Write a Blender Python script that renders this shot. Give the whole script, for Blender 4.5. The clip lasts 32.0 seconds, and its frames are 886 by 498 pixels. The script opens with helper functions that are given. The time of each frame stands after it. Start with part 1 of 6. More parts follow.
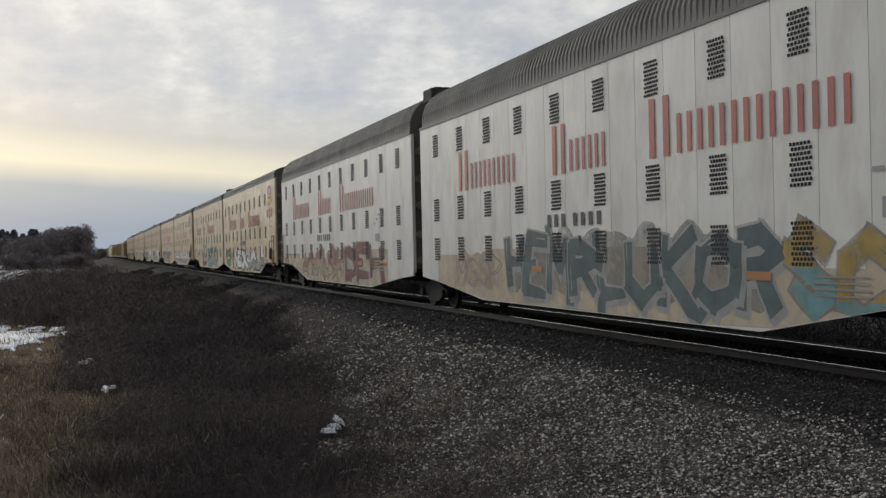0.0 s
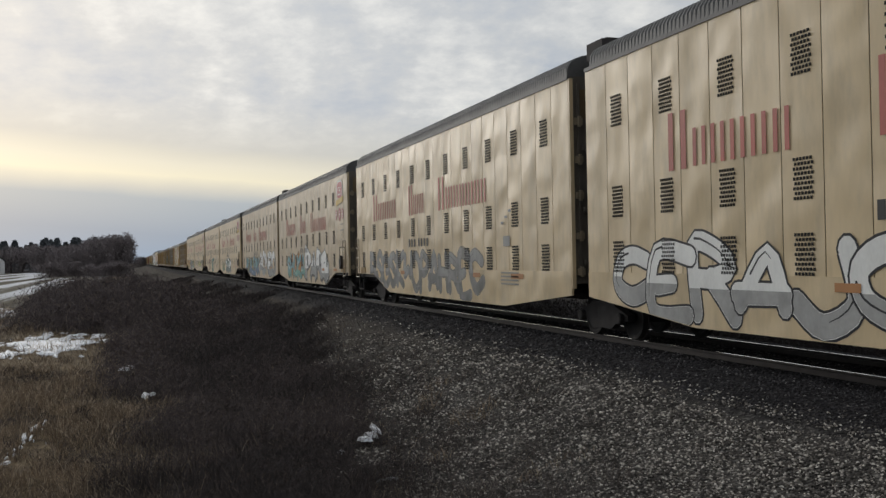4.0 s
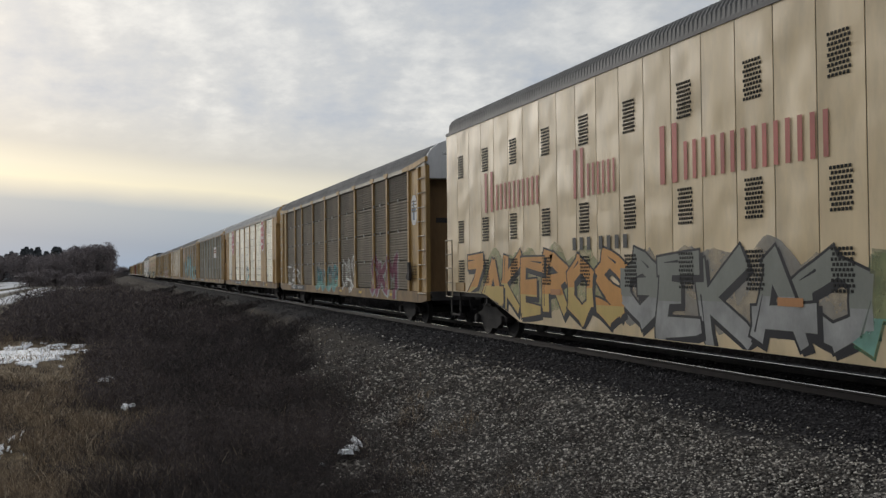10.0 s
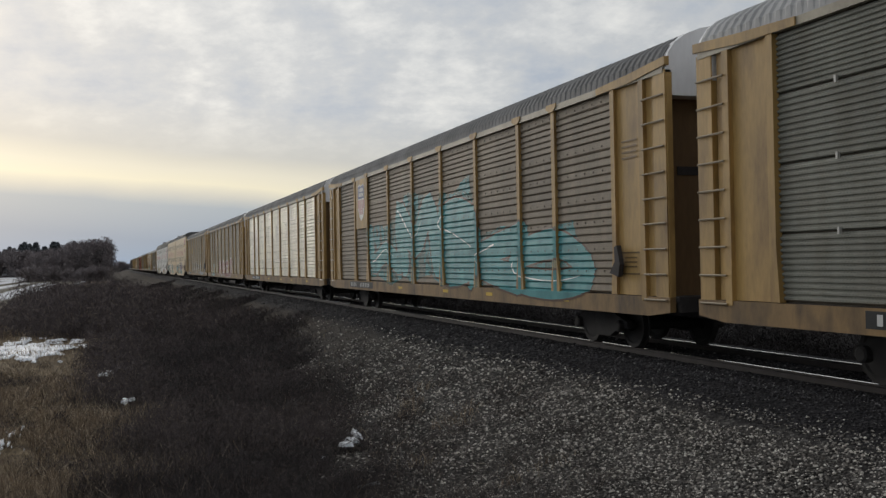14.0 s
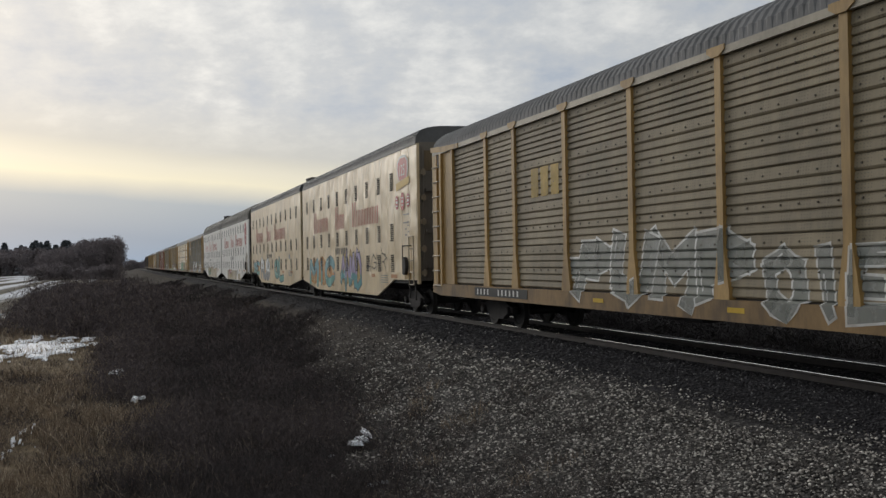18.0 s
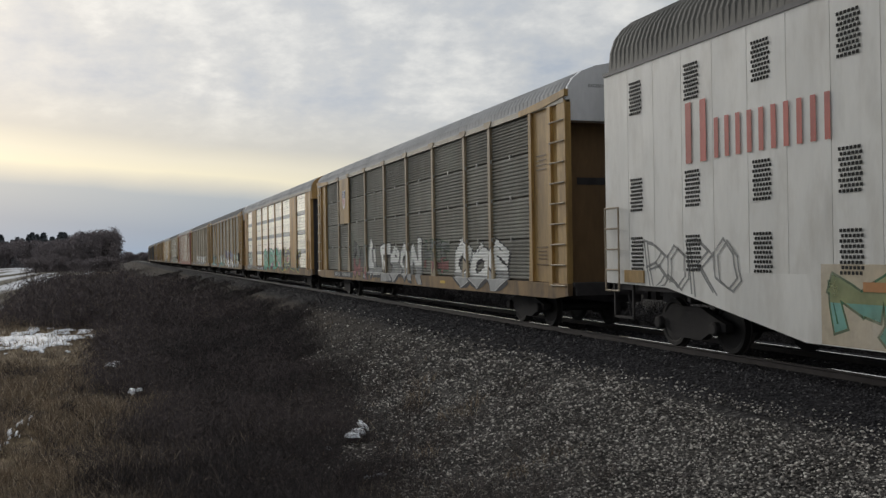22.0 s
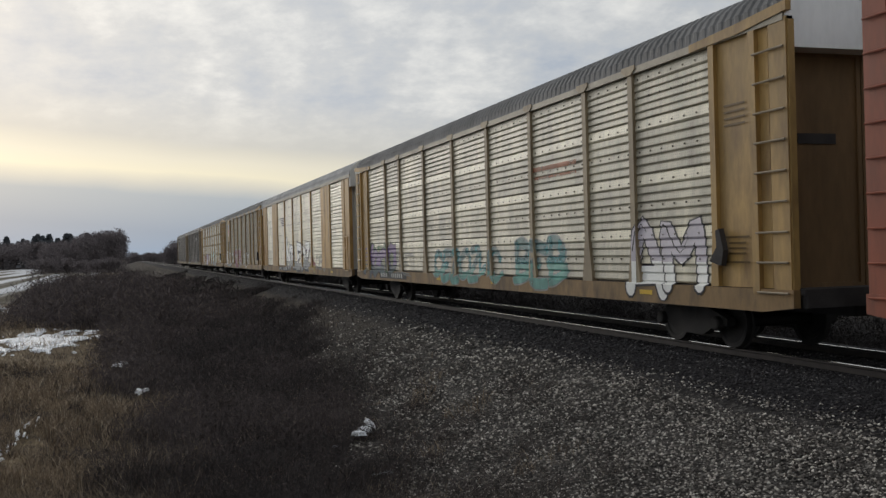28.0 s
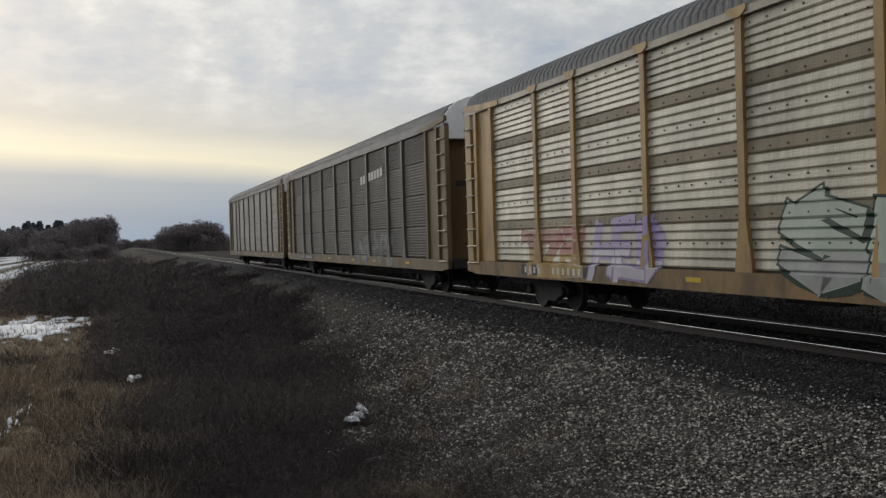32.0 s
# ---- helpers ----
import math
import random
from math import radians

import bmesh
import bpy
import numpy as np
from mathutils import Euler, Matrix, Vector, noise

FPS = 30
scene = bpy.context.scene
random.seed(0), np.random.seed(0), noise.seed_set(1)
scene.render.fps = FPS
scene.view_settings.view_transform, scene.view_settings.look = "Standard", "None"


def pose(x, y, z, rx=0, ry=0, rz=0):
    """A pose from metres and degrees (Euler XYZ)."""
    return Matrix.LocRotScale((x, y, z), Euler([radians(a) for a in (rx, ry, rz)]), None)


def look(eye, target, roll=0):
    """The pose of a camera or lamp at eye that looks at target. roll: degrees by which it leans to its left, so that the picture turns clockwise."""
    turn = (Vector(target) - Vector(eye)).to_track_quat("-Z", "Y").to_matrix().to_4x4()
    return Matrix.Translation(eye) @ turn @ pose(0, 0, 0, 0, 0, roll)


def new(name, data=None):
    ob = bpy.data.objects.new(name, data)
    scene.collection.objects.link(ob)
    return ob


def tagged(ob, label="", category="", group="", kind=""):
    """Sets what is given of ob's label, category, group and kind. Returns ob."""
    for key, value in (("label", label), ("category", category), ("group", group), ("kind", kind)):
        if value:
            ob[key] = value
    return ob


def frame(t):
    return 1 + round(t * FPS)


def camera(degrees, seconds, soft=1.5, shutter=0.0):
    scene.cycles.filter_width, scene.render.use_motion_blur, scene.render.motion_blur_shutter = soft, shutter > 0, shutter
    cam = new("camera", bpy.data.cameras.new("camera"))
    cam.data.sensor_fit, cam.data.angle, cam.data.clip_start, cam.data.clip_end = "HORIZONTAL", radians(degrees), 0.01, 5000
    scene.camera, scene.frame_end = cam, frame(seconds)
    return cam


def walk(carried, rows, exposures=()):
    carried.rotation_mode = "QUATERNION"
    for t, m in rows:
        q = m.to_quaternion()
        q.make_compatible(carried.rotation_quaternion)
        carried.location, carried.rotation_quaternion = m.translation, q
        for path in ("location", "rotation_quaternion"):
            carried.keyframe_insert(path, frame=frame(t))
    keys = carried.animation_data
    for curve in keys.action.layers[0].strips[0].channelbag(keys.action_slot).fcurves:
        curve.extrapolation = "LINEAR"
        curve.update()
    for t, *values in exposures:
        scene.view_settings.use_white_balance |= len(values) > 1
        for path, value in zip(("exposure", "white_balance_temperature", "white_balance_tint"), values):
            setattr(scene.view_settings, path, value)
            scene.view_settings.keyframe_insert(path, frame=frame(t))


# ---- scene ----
EYE_Z = 1.72          # eye above the rail heads (z = 0)
TRACK_Y = 10.31       # centre line of the track, which runs along x
HALF = 1.54           # half width of the cars


def aim(turn, tilt, lean):
    """A view along -x turned towards the track, tilted up and leaning, in degrees."""
    a, b = radians(turn), radians(tilt)
    return look((0, 0, EYE_Z), (-math.cos(a) * math.cos(b), math.sin(a) * math.cos(b), EYE_Z + math.sin(b)), lean)


cam = camera(47.4, 32.0, soft=1.4)
walk(cam, [
    (0, aim(19.22, -0.12, -1.27)), (0.5, aim(19.35, 0.11, -1.34)), (1, aim(18.97, 0.33, -1.45)), (1.5, aim(18.25, 0.50, -1.24)),
    (2, aim(17.68, 0.49, -1.08)), (2.5, aim(17.19, 0.46, -1.10)), (3, aim(16.97, 0.31, -1.17)), (3.5, aim(17.08, 0.37, -1.15)),
    (5.5, aim(17.07, 0.70, -0.96)), (6, aim(16.99, 0.81, -0.82)), (6.5, aim(17.11, 0.98, -0.53)), (7, aim(17.23, 1.10, -0.28)),
    (7.5, aim(17.32, 1.08, -0.33)), (8, aim(17.53, 0.83, -0.62)), (8.5, aim(17.65, 0.88, -0.88)), (9, aim(17.86, 1.04, -1.00)),
    (9.5, aim(18.18, 1.17, -0.97)), (10, aim(18.09, 1.15, -0.62)), (10.5, aim(17.91, 1.07, -0.68)), (11, aim(18.23, 1.06, -1.35)),
    (11.5, aim(18.25, 1.06, -1.54)), (12, aim(18.25, 1.05, -1.28)), (12.5, aim(18.19, 0.97, -1.10)), (13, aim(18.19, 0.81, -1.02)),
    (13.5, aim(18.12, 0.70, -1.11)), (14, aim(18.17, 0.70, -1.06)), (14.5, aim(18.21, 0.71, -1.07)), (16.5, aim(17.76, 0.62, -1.40)),
    (17, aim(17.59, 0.68, -1.09)), (17.5, aim(17.76, 0.63, -1.00)), (18, aim(17.62, 0.66, -0.95)), (18.5, aim(17.53, 0.58, -0.98)),
    (19, aim(17.54, 0.45, -1.26)), (19.5, aim(17.39, 0.52, -1.34)), (20, aim(17.47, 0.71, -1.27)), (20.5, aim(17.35, 0.91, -1.15)),
    (21, aim(17.25, 0.84, -0.93)), (21.5, aim(17.43, 0.47, -0.76)), (22, aim(17.79, 0.23, -0.88)), (22.5, aim(17.76, 0.15, -1.10)),
    (23, aim(17.61, 0.32, -1.02)), (23.5, aim(17.61, 0.39, -1.05)), (24, aim(17.70, 0.28, -1.15)), (24.5, aim(17.67, 0.33, -1.24)),
    (25, aim(17.47, 0.22, -1.23)), (25.5, aim(17.49, 0.05, -1.22)), (27.5, aim(17.54, 0.17, -1.27)), (28, aim(17.51, 0.09, -1.45)),
    (28.5, aim(17.57, 0.03, -1.51)), (29, aim(17.68, -0.03, -1.61)), (29.5, aim(17.63, -0.03, -1.55)), (30, aim(17.53, -0.01, -1.44)),
    (30.5, aim(17.47, -0.06, -1.48)), (31, aim(17.55, -0.29, -1.52)), (31.5, aim(17.64, -0.54, -1.55)), (32, aim(17.95, -0.75, -1.68)),
])

# ---- light ----
SUN_TURN, SUN_UP = -14.0, 17.0      # left of the track's far end, above the horizon
world = bpy.data.worlds.new("sky")
scene.world = world
world.use_nodes = True


def build_sky():
    nt = world.node_tree
    nt.nodes.clear()
    N, L = nt.nodes.new, nt.links.new
    out, bg = N("ShaderNodeOutputWorld"), N("ShaderNodeBackground")
    sky = N("ShaderNodeTexSky")
    sky.sky_type, sky.sun_disc = "NISHITA", False
    sky.sun_elevation, sky.sun_rotation = radians(SUN_UP), radians(SUN_TURN - 90)
    sky.air_density, sky.dust_density = 1.0, 3.0
    co = N("ShaderNodeTexCoord")
    sep = N("ShaderNodeSeparateXYZ")
    L(co.outputs["Generated"], sep.inputs[0])

    def math_node(op, a, b=None, clamp=False):
        n = N("ShaderNodeMath")
        n.operation, n.use_clamp = op, clamp
        for i, v in enumerate((a, b)):
            if v is None:
                continue
            if isinstance(v, (int, float)):
                n.inputs[i].default_value = v
            else:
                L(v, n.inputs[i])
        return n.outputs[0]

    # cloud sheet: the direction meets a plane overhead
    z = math_node("MAXIMUM", sep.outputs[2], 0.0)
    den = math_node("ADD", z, 0.30)
    u, v = math_node("DIVIDE", sep.outputs[0], den), math_node("DIVIDE", sep.outputs[1], den)
    comb = N("ShaderNodeCombineXYZ")
    L(u, comb.inputs[0]), L(v, comb.inputs[1])
    noise_a, noise_b = N("ShaderNodeTexNoise"), N("ShaderNodeTexNoise")
    for n, s, d, r in ((noise_a, 2.6, 7, 0.55), (noise_b, 10.0, 6, 0.62)):
        n.inputs["Scale"].default_value, n.inputs["Detail"].default_value, n.inputs["Roughness"].default_value = s, d, r
        L(comb.outputs[0], n.inputs["Vector"])
    cloud = math_node("ADD", math_node("MULTIPLY", noise_a.outputs[0], 0.62), math_node("MULTIPLY", noise_b.outputs[0], 0.38))
    wob = math_node("MULTIPLY", math_node("SUBTRACT", noise_a.outputs[0], 0.5), 0.012)
    tilt = math_node("MULTIPLY", math_node("ADD", math_node("MINIMUM", math_node("MAXIMUM", sep.outputs[1], -0.3), 0.5), 0.1), 0.075)
    level = math_node("ADD", math_node("ADD", sep.outputs[2], wob), tilt)
    ramp = N("ShaderNodeValToRGB")
    e = ramp.color_ramp.elements
    e[0].position, e[0].color = 0.36, (0.485, 0.545, 0.635, 1)
    e[1].position, e[1].color = 0.64, (0.93, 0.93, 0.905, 1)
    e.new(0.50).color = (0.65, 0.675, 0.70, 1)
    L(cloud, ramp.inputs[0])
    # bands over the horizon: slate blue, then a pale yellow gap, then the cloud sheet
    band = N("ShaderNodeValToRGB")
    b = band.color_ramp.elements
    b[0].position, b[0].color = 0.0, (0.31, 0.435, 0.60, 1)
    b[1].position, b[1].color = 1.0, (0.61, 0.625, 0.625, 1)
    for p, c in ((0.20, (0.275, 0.38, 0.515, 1)), (0.39, (0.37, 0.455, 0.54, 1)), (0.45, (0.63, 0.64, 0.60, 1)), (0.51, (0.89, 0.845, 0.67, 1)), (0.58, (0.82, 0.79, 0.67, 1)), (0.69, (0.61, 0.615, 0.59, 1))):
        n = b.new(p)
        n.color = c
    L(math_node("MULTIPLY", level, 1 / 0.18, True), band.inputs[0])
    mix = N("ShaderNodeMix")
    mix.data_type = "RGBA"
    fac = N("ShaderNodeMapRange")
    fac.inputs["From Min"].default_value, fac.inputs["From Max"].default_value = 0.115, 0.17
    L(level, fac.inputs["Value"])
    L(fac.outputs[0], mix.inputs["Factor"])
    L(band.outputs[0], mix.inputs["A"]), L(ramp.outputs[0], mix.inputs["B"])
    # brighter towards the veiled sun
    dot = N("ShaderNodeVectorMath")
    dot.operation = "DOT_PRODUCT"
    a, c = radians(SUN_TURN), radians(SUN_UP)
    dot.inputs[1].default_value = (-math.cos(a) * math.cos(c), math.sin(a) * math.cos(c), math.sin(c))
    L(co.outputs["Generated"], dot.inputs[0])
    glow = N("ShaderNodeMapRange")
    glow.inputs["From Min"].default_value, glow.inputs["From Max"].default_value = 0.2, 1.0
    glow.inputs["To Min"].default_value, glow.inputs["To Max"].default_value = 0.66, 1.02
    L(dot.outputs["Value"], glow.inputs["Value"])
    veil = N("ShaderNodeMix")
    veil.data_type = "RGBA"
    veil.inputs["Factor"].default_value = 0.94
    scale = N("ShaderNodeVectorMath")
    scale.operation = "SCALE"
    L(mix.outputs["Result"], scale.inputs[0]), L(glow.outputs[0], scale.inputs["Scale"])
    dim = N("ShaderNodeVectorMath")
    dim.operation = "SCALE"
    dim.inputs["Scale"].default_value = 0.10
    L(sky.outputs[0], dim.inputs[0])
    L(dim.outputs[0], veil.inputs["A"]), L(scale.outputs[0], veil.inputs["B"])
    L(veil.outputs["Result"], bg.inputs["Color"])
    bg.inputs["Strength"].default_value = 0.92
    L(bg.outputs[0], out.inputs[0])


build_sky()
sun = new("sun", bpy.data.lights.new("sun", "SUN"))
sun.data.energy, sun.data.angle, sun.data.color = 0.9, radians(24), (1.0, 0.955, 0.89)
_a, _c = radians(SUN_TURN), radians(SUN_UP)
sun.matrix_world = look((-200 * math.cos(_a) * math.cos(_c), 200 * math.sin(_a) * math.cos(_c), 200 * math.sin(_c)), (0, 0, 0))
scene.view_settings.exposure = 0.0

#MATERIALS

def plain(name, color, rough=0.7, metal=0.0, vary=0.25, scale=3.0, bump=0.0, streak=1.0, dent=0.0, stain=None, differ=0.0, holes=False):
    """A weathered surface: two scales of mottling; streak stretches it down the wall."""
    m = bpy.data.materials.new(name)
    m.use_nodes = True
    nt = m.node_tree
    N, L = nt.nodes.new, nt.links.new
    bsdf = nt.nodes["Principled BSDF"]
    bsdf.inputs["Roughness"].default_value, bsdf.inputs["Metallic"].default_value = rough, metal
    co, mp = N("ShaderNodeTexCoord"), N("ShaderNodeMapping")
    info = N("ShaderNodeObjectInfo")
    L(co.outputs["Object"], mp.inputs["Vector"])
    mp.inputs["Scale"].default_value = (1, 1, 1 / streak)
    jump = N("ShaderNodeCombineXYZ")
    mul = N("ShaderNodeMath")
    mul.operation = "MULTIPLY"
    mul.inputs[1].default_value = 40.0
    L(info.outputs["Random"], mul.inputs[0])
    L(mul.outputs[0], jump.inputs[0]), L(mul.outputs[0], jump.inputs[1])
    L(jump.outputs[0], mp.inputs["Location"])
    n1, n2 = N("ShaderNodeTexNoise"), N("ShaderNodeTexNoise")
    for n, s, d in ((n1, scale, 5), (n2, scale * 14, 4)):
        n.inputs["Scale"].default_value, n.inputs["Detail"].default_value = s, d
        L(mp.outputs[0], n.inputs["Vector"])
    add = N("ShaderNodeMath")
    add.operation = "MULTIPLY_ADD"
    add.inputs[1].default_value = 0.35
    L(n2.outputs[0], add.inputs[0]), L(n1.outputs[0], add.inputs[2])
    ramp = N("ShaderNodeValToRGB")
    e = ramp.color_ramp.elements
    lo, hi = [c * (1 - vary) for c in color], [min(1, c * (1 + vary * 0.6)) for c in color]
    e[0].position, e[0].color = 0.45, (*lo, 1)
    e[1].position, e[1].color = 0.90, (*hi, 1)
    L(add.outputs[0], ramp.inputs[0])
    out = ramp.outputs[0]
    if stain:
        # rust and grime that run down the surface
        ms, ns, rs, mx = N("ShaderNodeMapping"), N("ShaderNodeTexNoise"), N("ShaderNodeMapRange"), N("ShaderNodeMix")
        ms.inputs["Scale"].default_value = (1.0, 1.0, 0.36)
        L(jump.outputs[0], ms.inputs["Location"]), L(co.outputs["Object"], ms.inputs["Vector"])
        ns.inputs["Scale"].default_value, ns.inputs["Detail"].default_value, ns.inputs["Roughness"].default_value = 2.0, 8, 0.62
        L(ms.outputs[0], ns.inputs["Vector"]), L(ns.outputs[0], rs.inputs["Value"])
        rs.inputs["From Min"].default_value, rs.inputs["From Max"].default_value, rs.inputs["To Max"].default_value = 0.47, 0.72, stain[1]
        mx.data_type = "RGBA"
        mx.inputs["B"].default_value = (*stain[0], 1)
        L(rs.outputs[0], mx.inputs["Factor"]), L(out, mx.inputs["A"])
        out = mx.outputs["Result"]
    if differ:
        # each panel a little lighter or darker than the next
        hs, rv = N("ShaderNodeHueSaturation"), N("ShaderNodeMapRange")
        rv.inputs["To Min"].default_value, rv.inputs["To Max"].default_value = 1 - differ, 1 + differ
        L(info.outputs["Random"], rv.inputs["Value"]), L(rv.outputs[0], hs.inputs["Value"]), L(out, hs.inputs["Color"])
        out = hs.outputs[0]
    if holes:
        # rows of small punched holes, in groups
        sp = N("ShaderNodeSeparateXYZ")
        L(co.outputs["Object"], sp.inputs[0])

        def wave(src, period, limit):
            w = [N("ShaderNodeMath") for _ in range(3)]
            w[0].operation, w[1].operation, w[2].operation = "MULTIPLY", "SINE", "GREATER_THAN"
            w[0].inputs[1].default_value, w[2].inputs[1].default_value = 6.2832 / period, limit
            L(src, w[0].inputs[0]), L(w[0].outputs[0], w[1].inputs[0]), L(w[1].outputs[0], w[2].inputs[0])
            return w[2].outputs[0]

        fac = None
        for src, period, limit in ((sp.outputs[0], 0.062, 0.1), (sp.outputs[2], 0.046, 0.45), (sp.outputs[0], 0.43, -0.55)):
            v = wave(src, period, limit)
            if fac is None:
                fac = v
            else:
                mm = N("ShaderNodeMath")
                mm.operation = "MULTIPLY"
                L(fac, mm.inputs[0]), L(v, mm.inputs[1])
                fac = mm.outputs[0]
        mh, lo2 = N("ShaderNodeMix"), N("ShaderNodeMath")
        mh.data_type = "RGBA"
        lo2.operation = "MULTIPLY"
        lo2.inputs[1].default_value = 0.32
        mh.inputs["B"].default_value = (0.05, 0.05, 0.045, 1)
        L(fac, lo2.inputs[0]), L(lo2.outputs[0], mh.inputs["Factor"]), L(out, mh.inputs["A"])
        out = mh.outputs["Result"]
    L(out, bsdf.inputs["Base Color"])
    if dent:
        n3 = N("ShaderNodeTexNoise")
        n3.inputs["Scale"].default_value, n3.inputs["Detail"].default_value = 1.0, 1
        m3 = N("ShaderNodeMapping")
        L(jump.outputs[0], m3.inputs["Location"]), L(co.outputs["Object"], m3.inputs["Vector"])
        L(m3.outputs[0], n3.inputs["Vector"])
        bp = N("ShaderNodeBump")
        bp.inputs["Strength"].default_value, bp.inputs["Distance"].default_value = dent, 0.22
        L(n3.outputs[0], bp.inputs["Height"]), L(bp.outputs[0], bsdf.inputs["Normal"])
    if bump:
        bp = N("ShaderNodeBump")
        bp.inputs["Strength"].default_value, bp.inputs["Distance"].default_value = bump, 0.02
        L(n2.outputs[0], bp.inputs["Height"]), L(bp.outputs[0], bsdf.inputs["Normal"])
    return m


MAT = {}
for _n, _c, _r, _m, _v, _s, _k in (
        ("tan", (0.715, 0.555, 0.332), 0.42, 0.0, 0.14, 0.7, 4), ("tanshaded", (0.575, 0.45, 0.28), 0.46, 0.0, 0.16, 0.7, 4), ("white", (0.745, 0.73, 0.685), 0.5, 0.0, 0.12, 0.7, 4),
        ("roofdark", (0.11, 0.11, 0.11), 0.6, 0.2, 0.3, 1.0, 1), ("roofwhite", (0.13, 0.125, 0.11), 0.65, 0.1, 0.35, 1.0, 1), ("roofgrey", (0.16, 0.16, 0.16), 0.75, 0.0, 0.3, 0.8, 1), ("rooflight", (0.40, 0.40, 0.40), 0.7, 0.0, 0.25, 0.8, 1),
        ("yellow", (0.43, 0.268, 0.088), 0.6, 0.0, 0.35, 1.2, 4), ("yellowlight", (0.53, 0.325, 0.112), 0.55, 0.0, 0.3, 0.9, 4), ("yellowdark", (0.17, 0.12, 0.06), 0.7, 0.0, 0.35, 1.2, 4), ("redframe", (0.30, 0.075, 0.035), 0.6, 0.0, 0.3, 1.0, 4),
        ("galvgrey", (0.20, 0.187, 0.152), 0.68, 0.05, 0.3, 0.9, 3), ("galvbrown", (0.21, 0.172, 0.125), 0.7, 0.1, 0.35, 0.9, 3), ("galvgreen", (0.28, 0.28, 0.24), 0.68, 0.05, 0.25, 0.9, 3), ("galvolive", (0.268, 0.220, 0.143), 0.70, 0.05, 0.35, 0.9, 3),
        ("galvlight", (0.73, 0.68, 0.52), 0.45, 0.05, 0.22, 0.9, 3), ("galvbright", (0.92, 0.87, 0.69), 0.38, 0.05, 0.15, 0.9, 3), ("galvband", (0.30, 0.31, 0.28), 0.45, 0.05, 0.25, 0.9, 3), ("galvpale", (0.52, 0.482, 0.372), 0.5, 0.05, 0.48, 0.9, 3), ("galvdark", (0.245, 0.24, 0.205), 0.68, 0.05, 0.3, 0.9, 3), ("galvdusk", (0.15, 0.14, 0.125), 0.6, 0.2, 0.3, 0.9, 3), ("darkgalv", (0.11, 0.105, 0.095), 0.6, 0.2, 0.3, 1.0, 3),
        ("sillgrime", (0.25, 0.152, 0.060), 0.7, 0.0, 0.35, 1.2, 2), ("postgrey", (0.36, 0.285, 0.18), 0.6, 0.0, 0.3, 1.2, 4), ("doorgrey", (0.62, 0.61, 0.57), 0.6, 0.0, 0.25, 1.0, 4), ("railgrey", (0.30, 0.27, 0.21), 0.55, 0.2, 0.3, 1.0, 1), ("capgrey", (0.80, 0.80, 0.81), 0.5, 0.1, 0.15, 1.0, 3), ("enddark", (0.055, 0.058, 0.072), 0.6, 0.0, 0.3, 1.0, 2), ("endgrey", (0.15, 0.13, 0.105), 0.7, 0.0, 0.4, 1.0, 4), ("endbrown", (0.205, 0.120, 0.052), 0.7, 0.0, 0.35, 1.0, 4),
        ("rungs", (0.33, 0.27, 0.19), 0.5, 0.2, 0.2, 2.0, 1), ("clip", (0.46, 0.45, 0.42), 0.4, 0.2, 0.1, 2.0, 1), ("badgewhite", (0.68, 0.66, 0.62), 0.5, 0.0, 0.15, 1.5, 2), ("redbadge", (0.42, 0.045, 0.05), 0.5, 0.0, 0.2, 1.5, 2), ("redpaint", (0.50, 0.125, 0.095), 0.55, 0.0, 0.3, 1.2, 3),
        # "shade": a dark tone standing for shade behind seams and at the door recess
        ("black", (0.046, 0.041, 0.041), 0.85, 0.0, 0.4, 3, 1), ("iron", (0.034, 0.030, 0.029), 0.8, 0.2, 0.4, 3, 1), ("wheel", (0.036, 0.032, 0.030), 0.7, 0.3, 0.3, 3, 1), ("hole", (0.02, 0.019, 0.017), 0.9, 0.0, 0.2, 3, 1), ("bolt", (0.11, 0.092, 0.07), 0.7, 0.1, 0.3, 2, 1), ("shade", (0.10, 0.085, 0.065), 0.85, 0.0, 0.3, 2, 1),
        ("rail", (0.046, 0.038, 0.036), 0.55, 0.5, 0.3, 4, 1), ("railhead", (0.62, 0.60, 0.58), 0.13, 0.9, 0.15, 6, 1), ("bark", (0.055, 0.045, 0.04), 0.95, 0.0, 0.3, 1, 1), ("soil", (0.06, 0.05, 0.04), 0.95, 0.0, 0.5, 1.5, 1)):
    MAT[_n] = plain(_n + "_surface", _c, _r, _m, vary=_v, scale=_s, streak=_k, dent={"tan": 0.42, "tanshaded": 0.42, "white": 0.12, "yellowlight": 0.25}.get(_n, 0.0),
                    stain={"tan": ((0.33, 0.27, 0.185), 0.42), "tanshaded": ((0.30, 0.24, 0.17), 0.45), "white": ((0.36, 0.32, 0.26), 0.40), "yellow": ((0.115, 0.058, 0.026), 0.65), "yellowlight": ((0.17, 0.080, 0.028), 0.65), "redframe": ((0.10, 0.04, 0.025), 0.6), "sillgrime": ((0.060, 0.040, 0.026), 0.95), "postgrey": ((0.16, 0.10, 0.05), 0.6)}.get(_n, ((0.17, 0.135, 0.095), 0.36) if _n.startswith("galv") else None),
                    differ=0.10 if _n.startswith("galv") else 0.0, holes=_n.startswith("galv"))

#GROUND

def mesh_object(name, verts, faces, mat, parent=None):
    me = bpy.data.meshes.new(name)
    me.from_pydata(verts, [], faces)
    me.materials.append(mat)
    ob = new(name, me)
    if parent:
        ob.parent = parent
    return ob


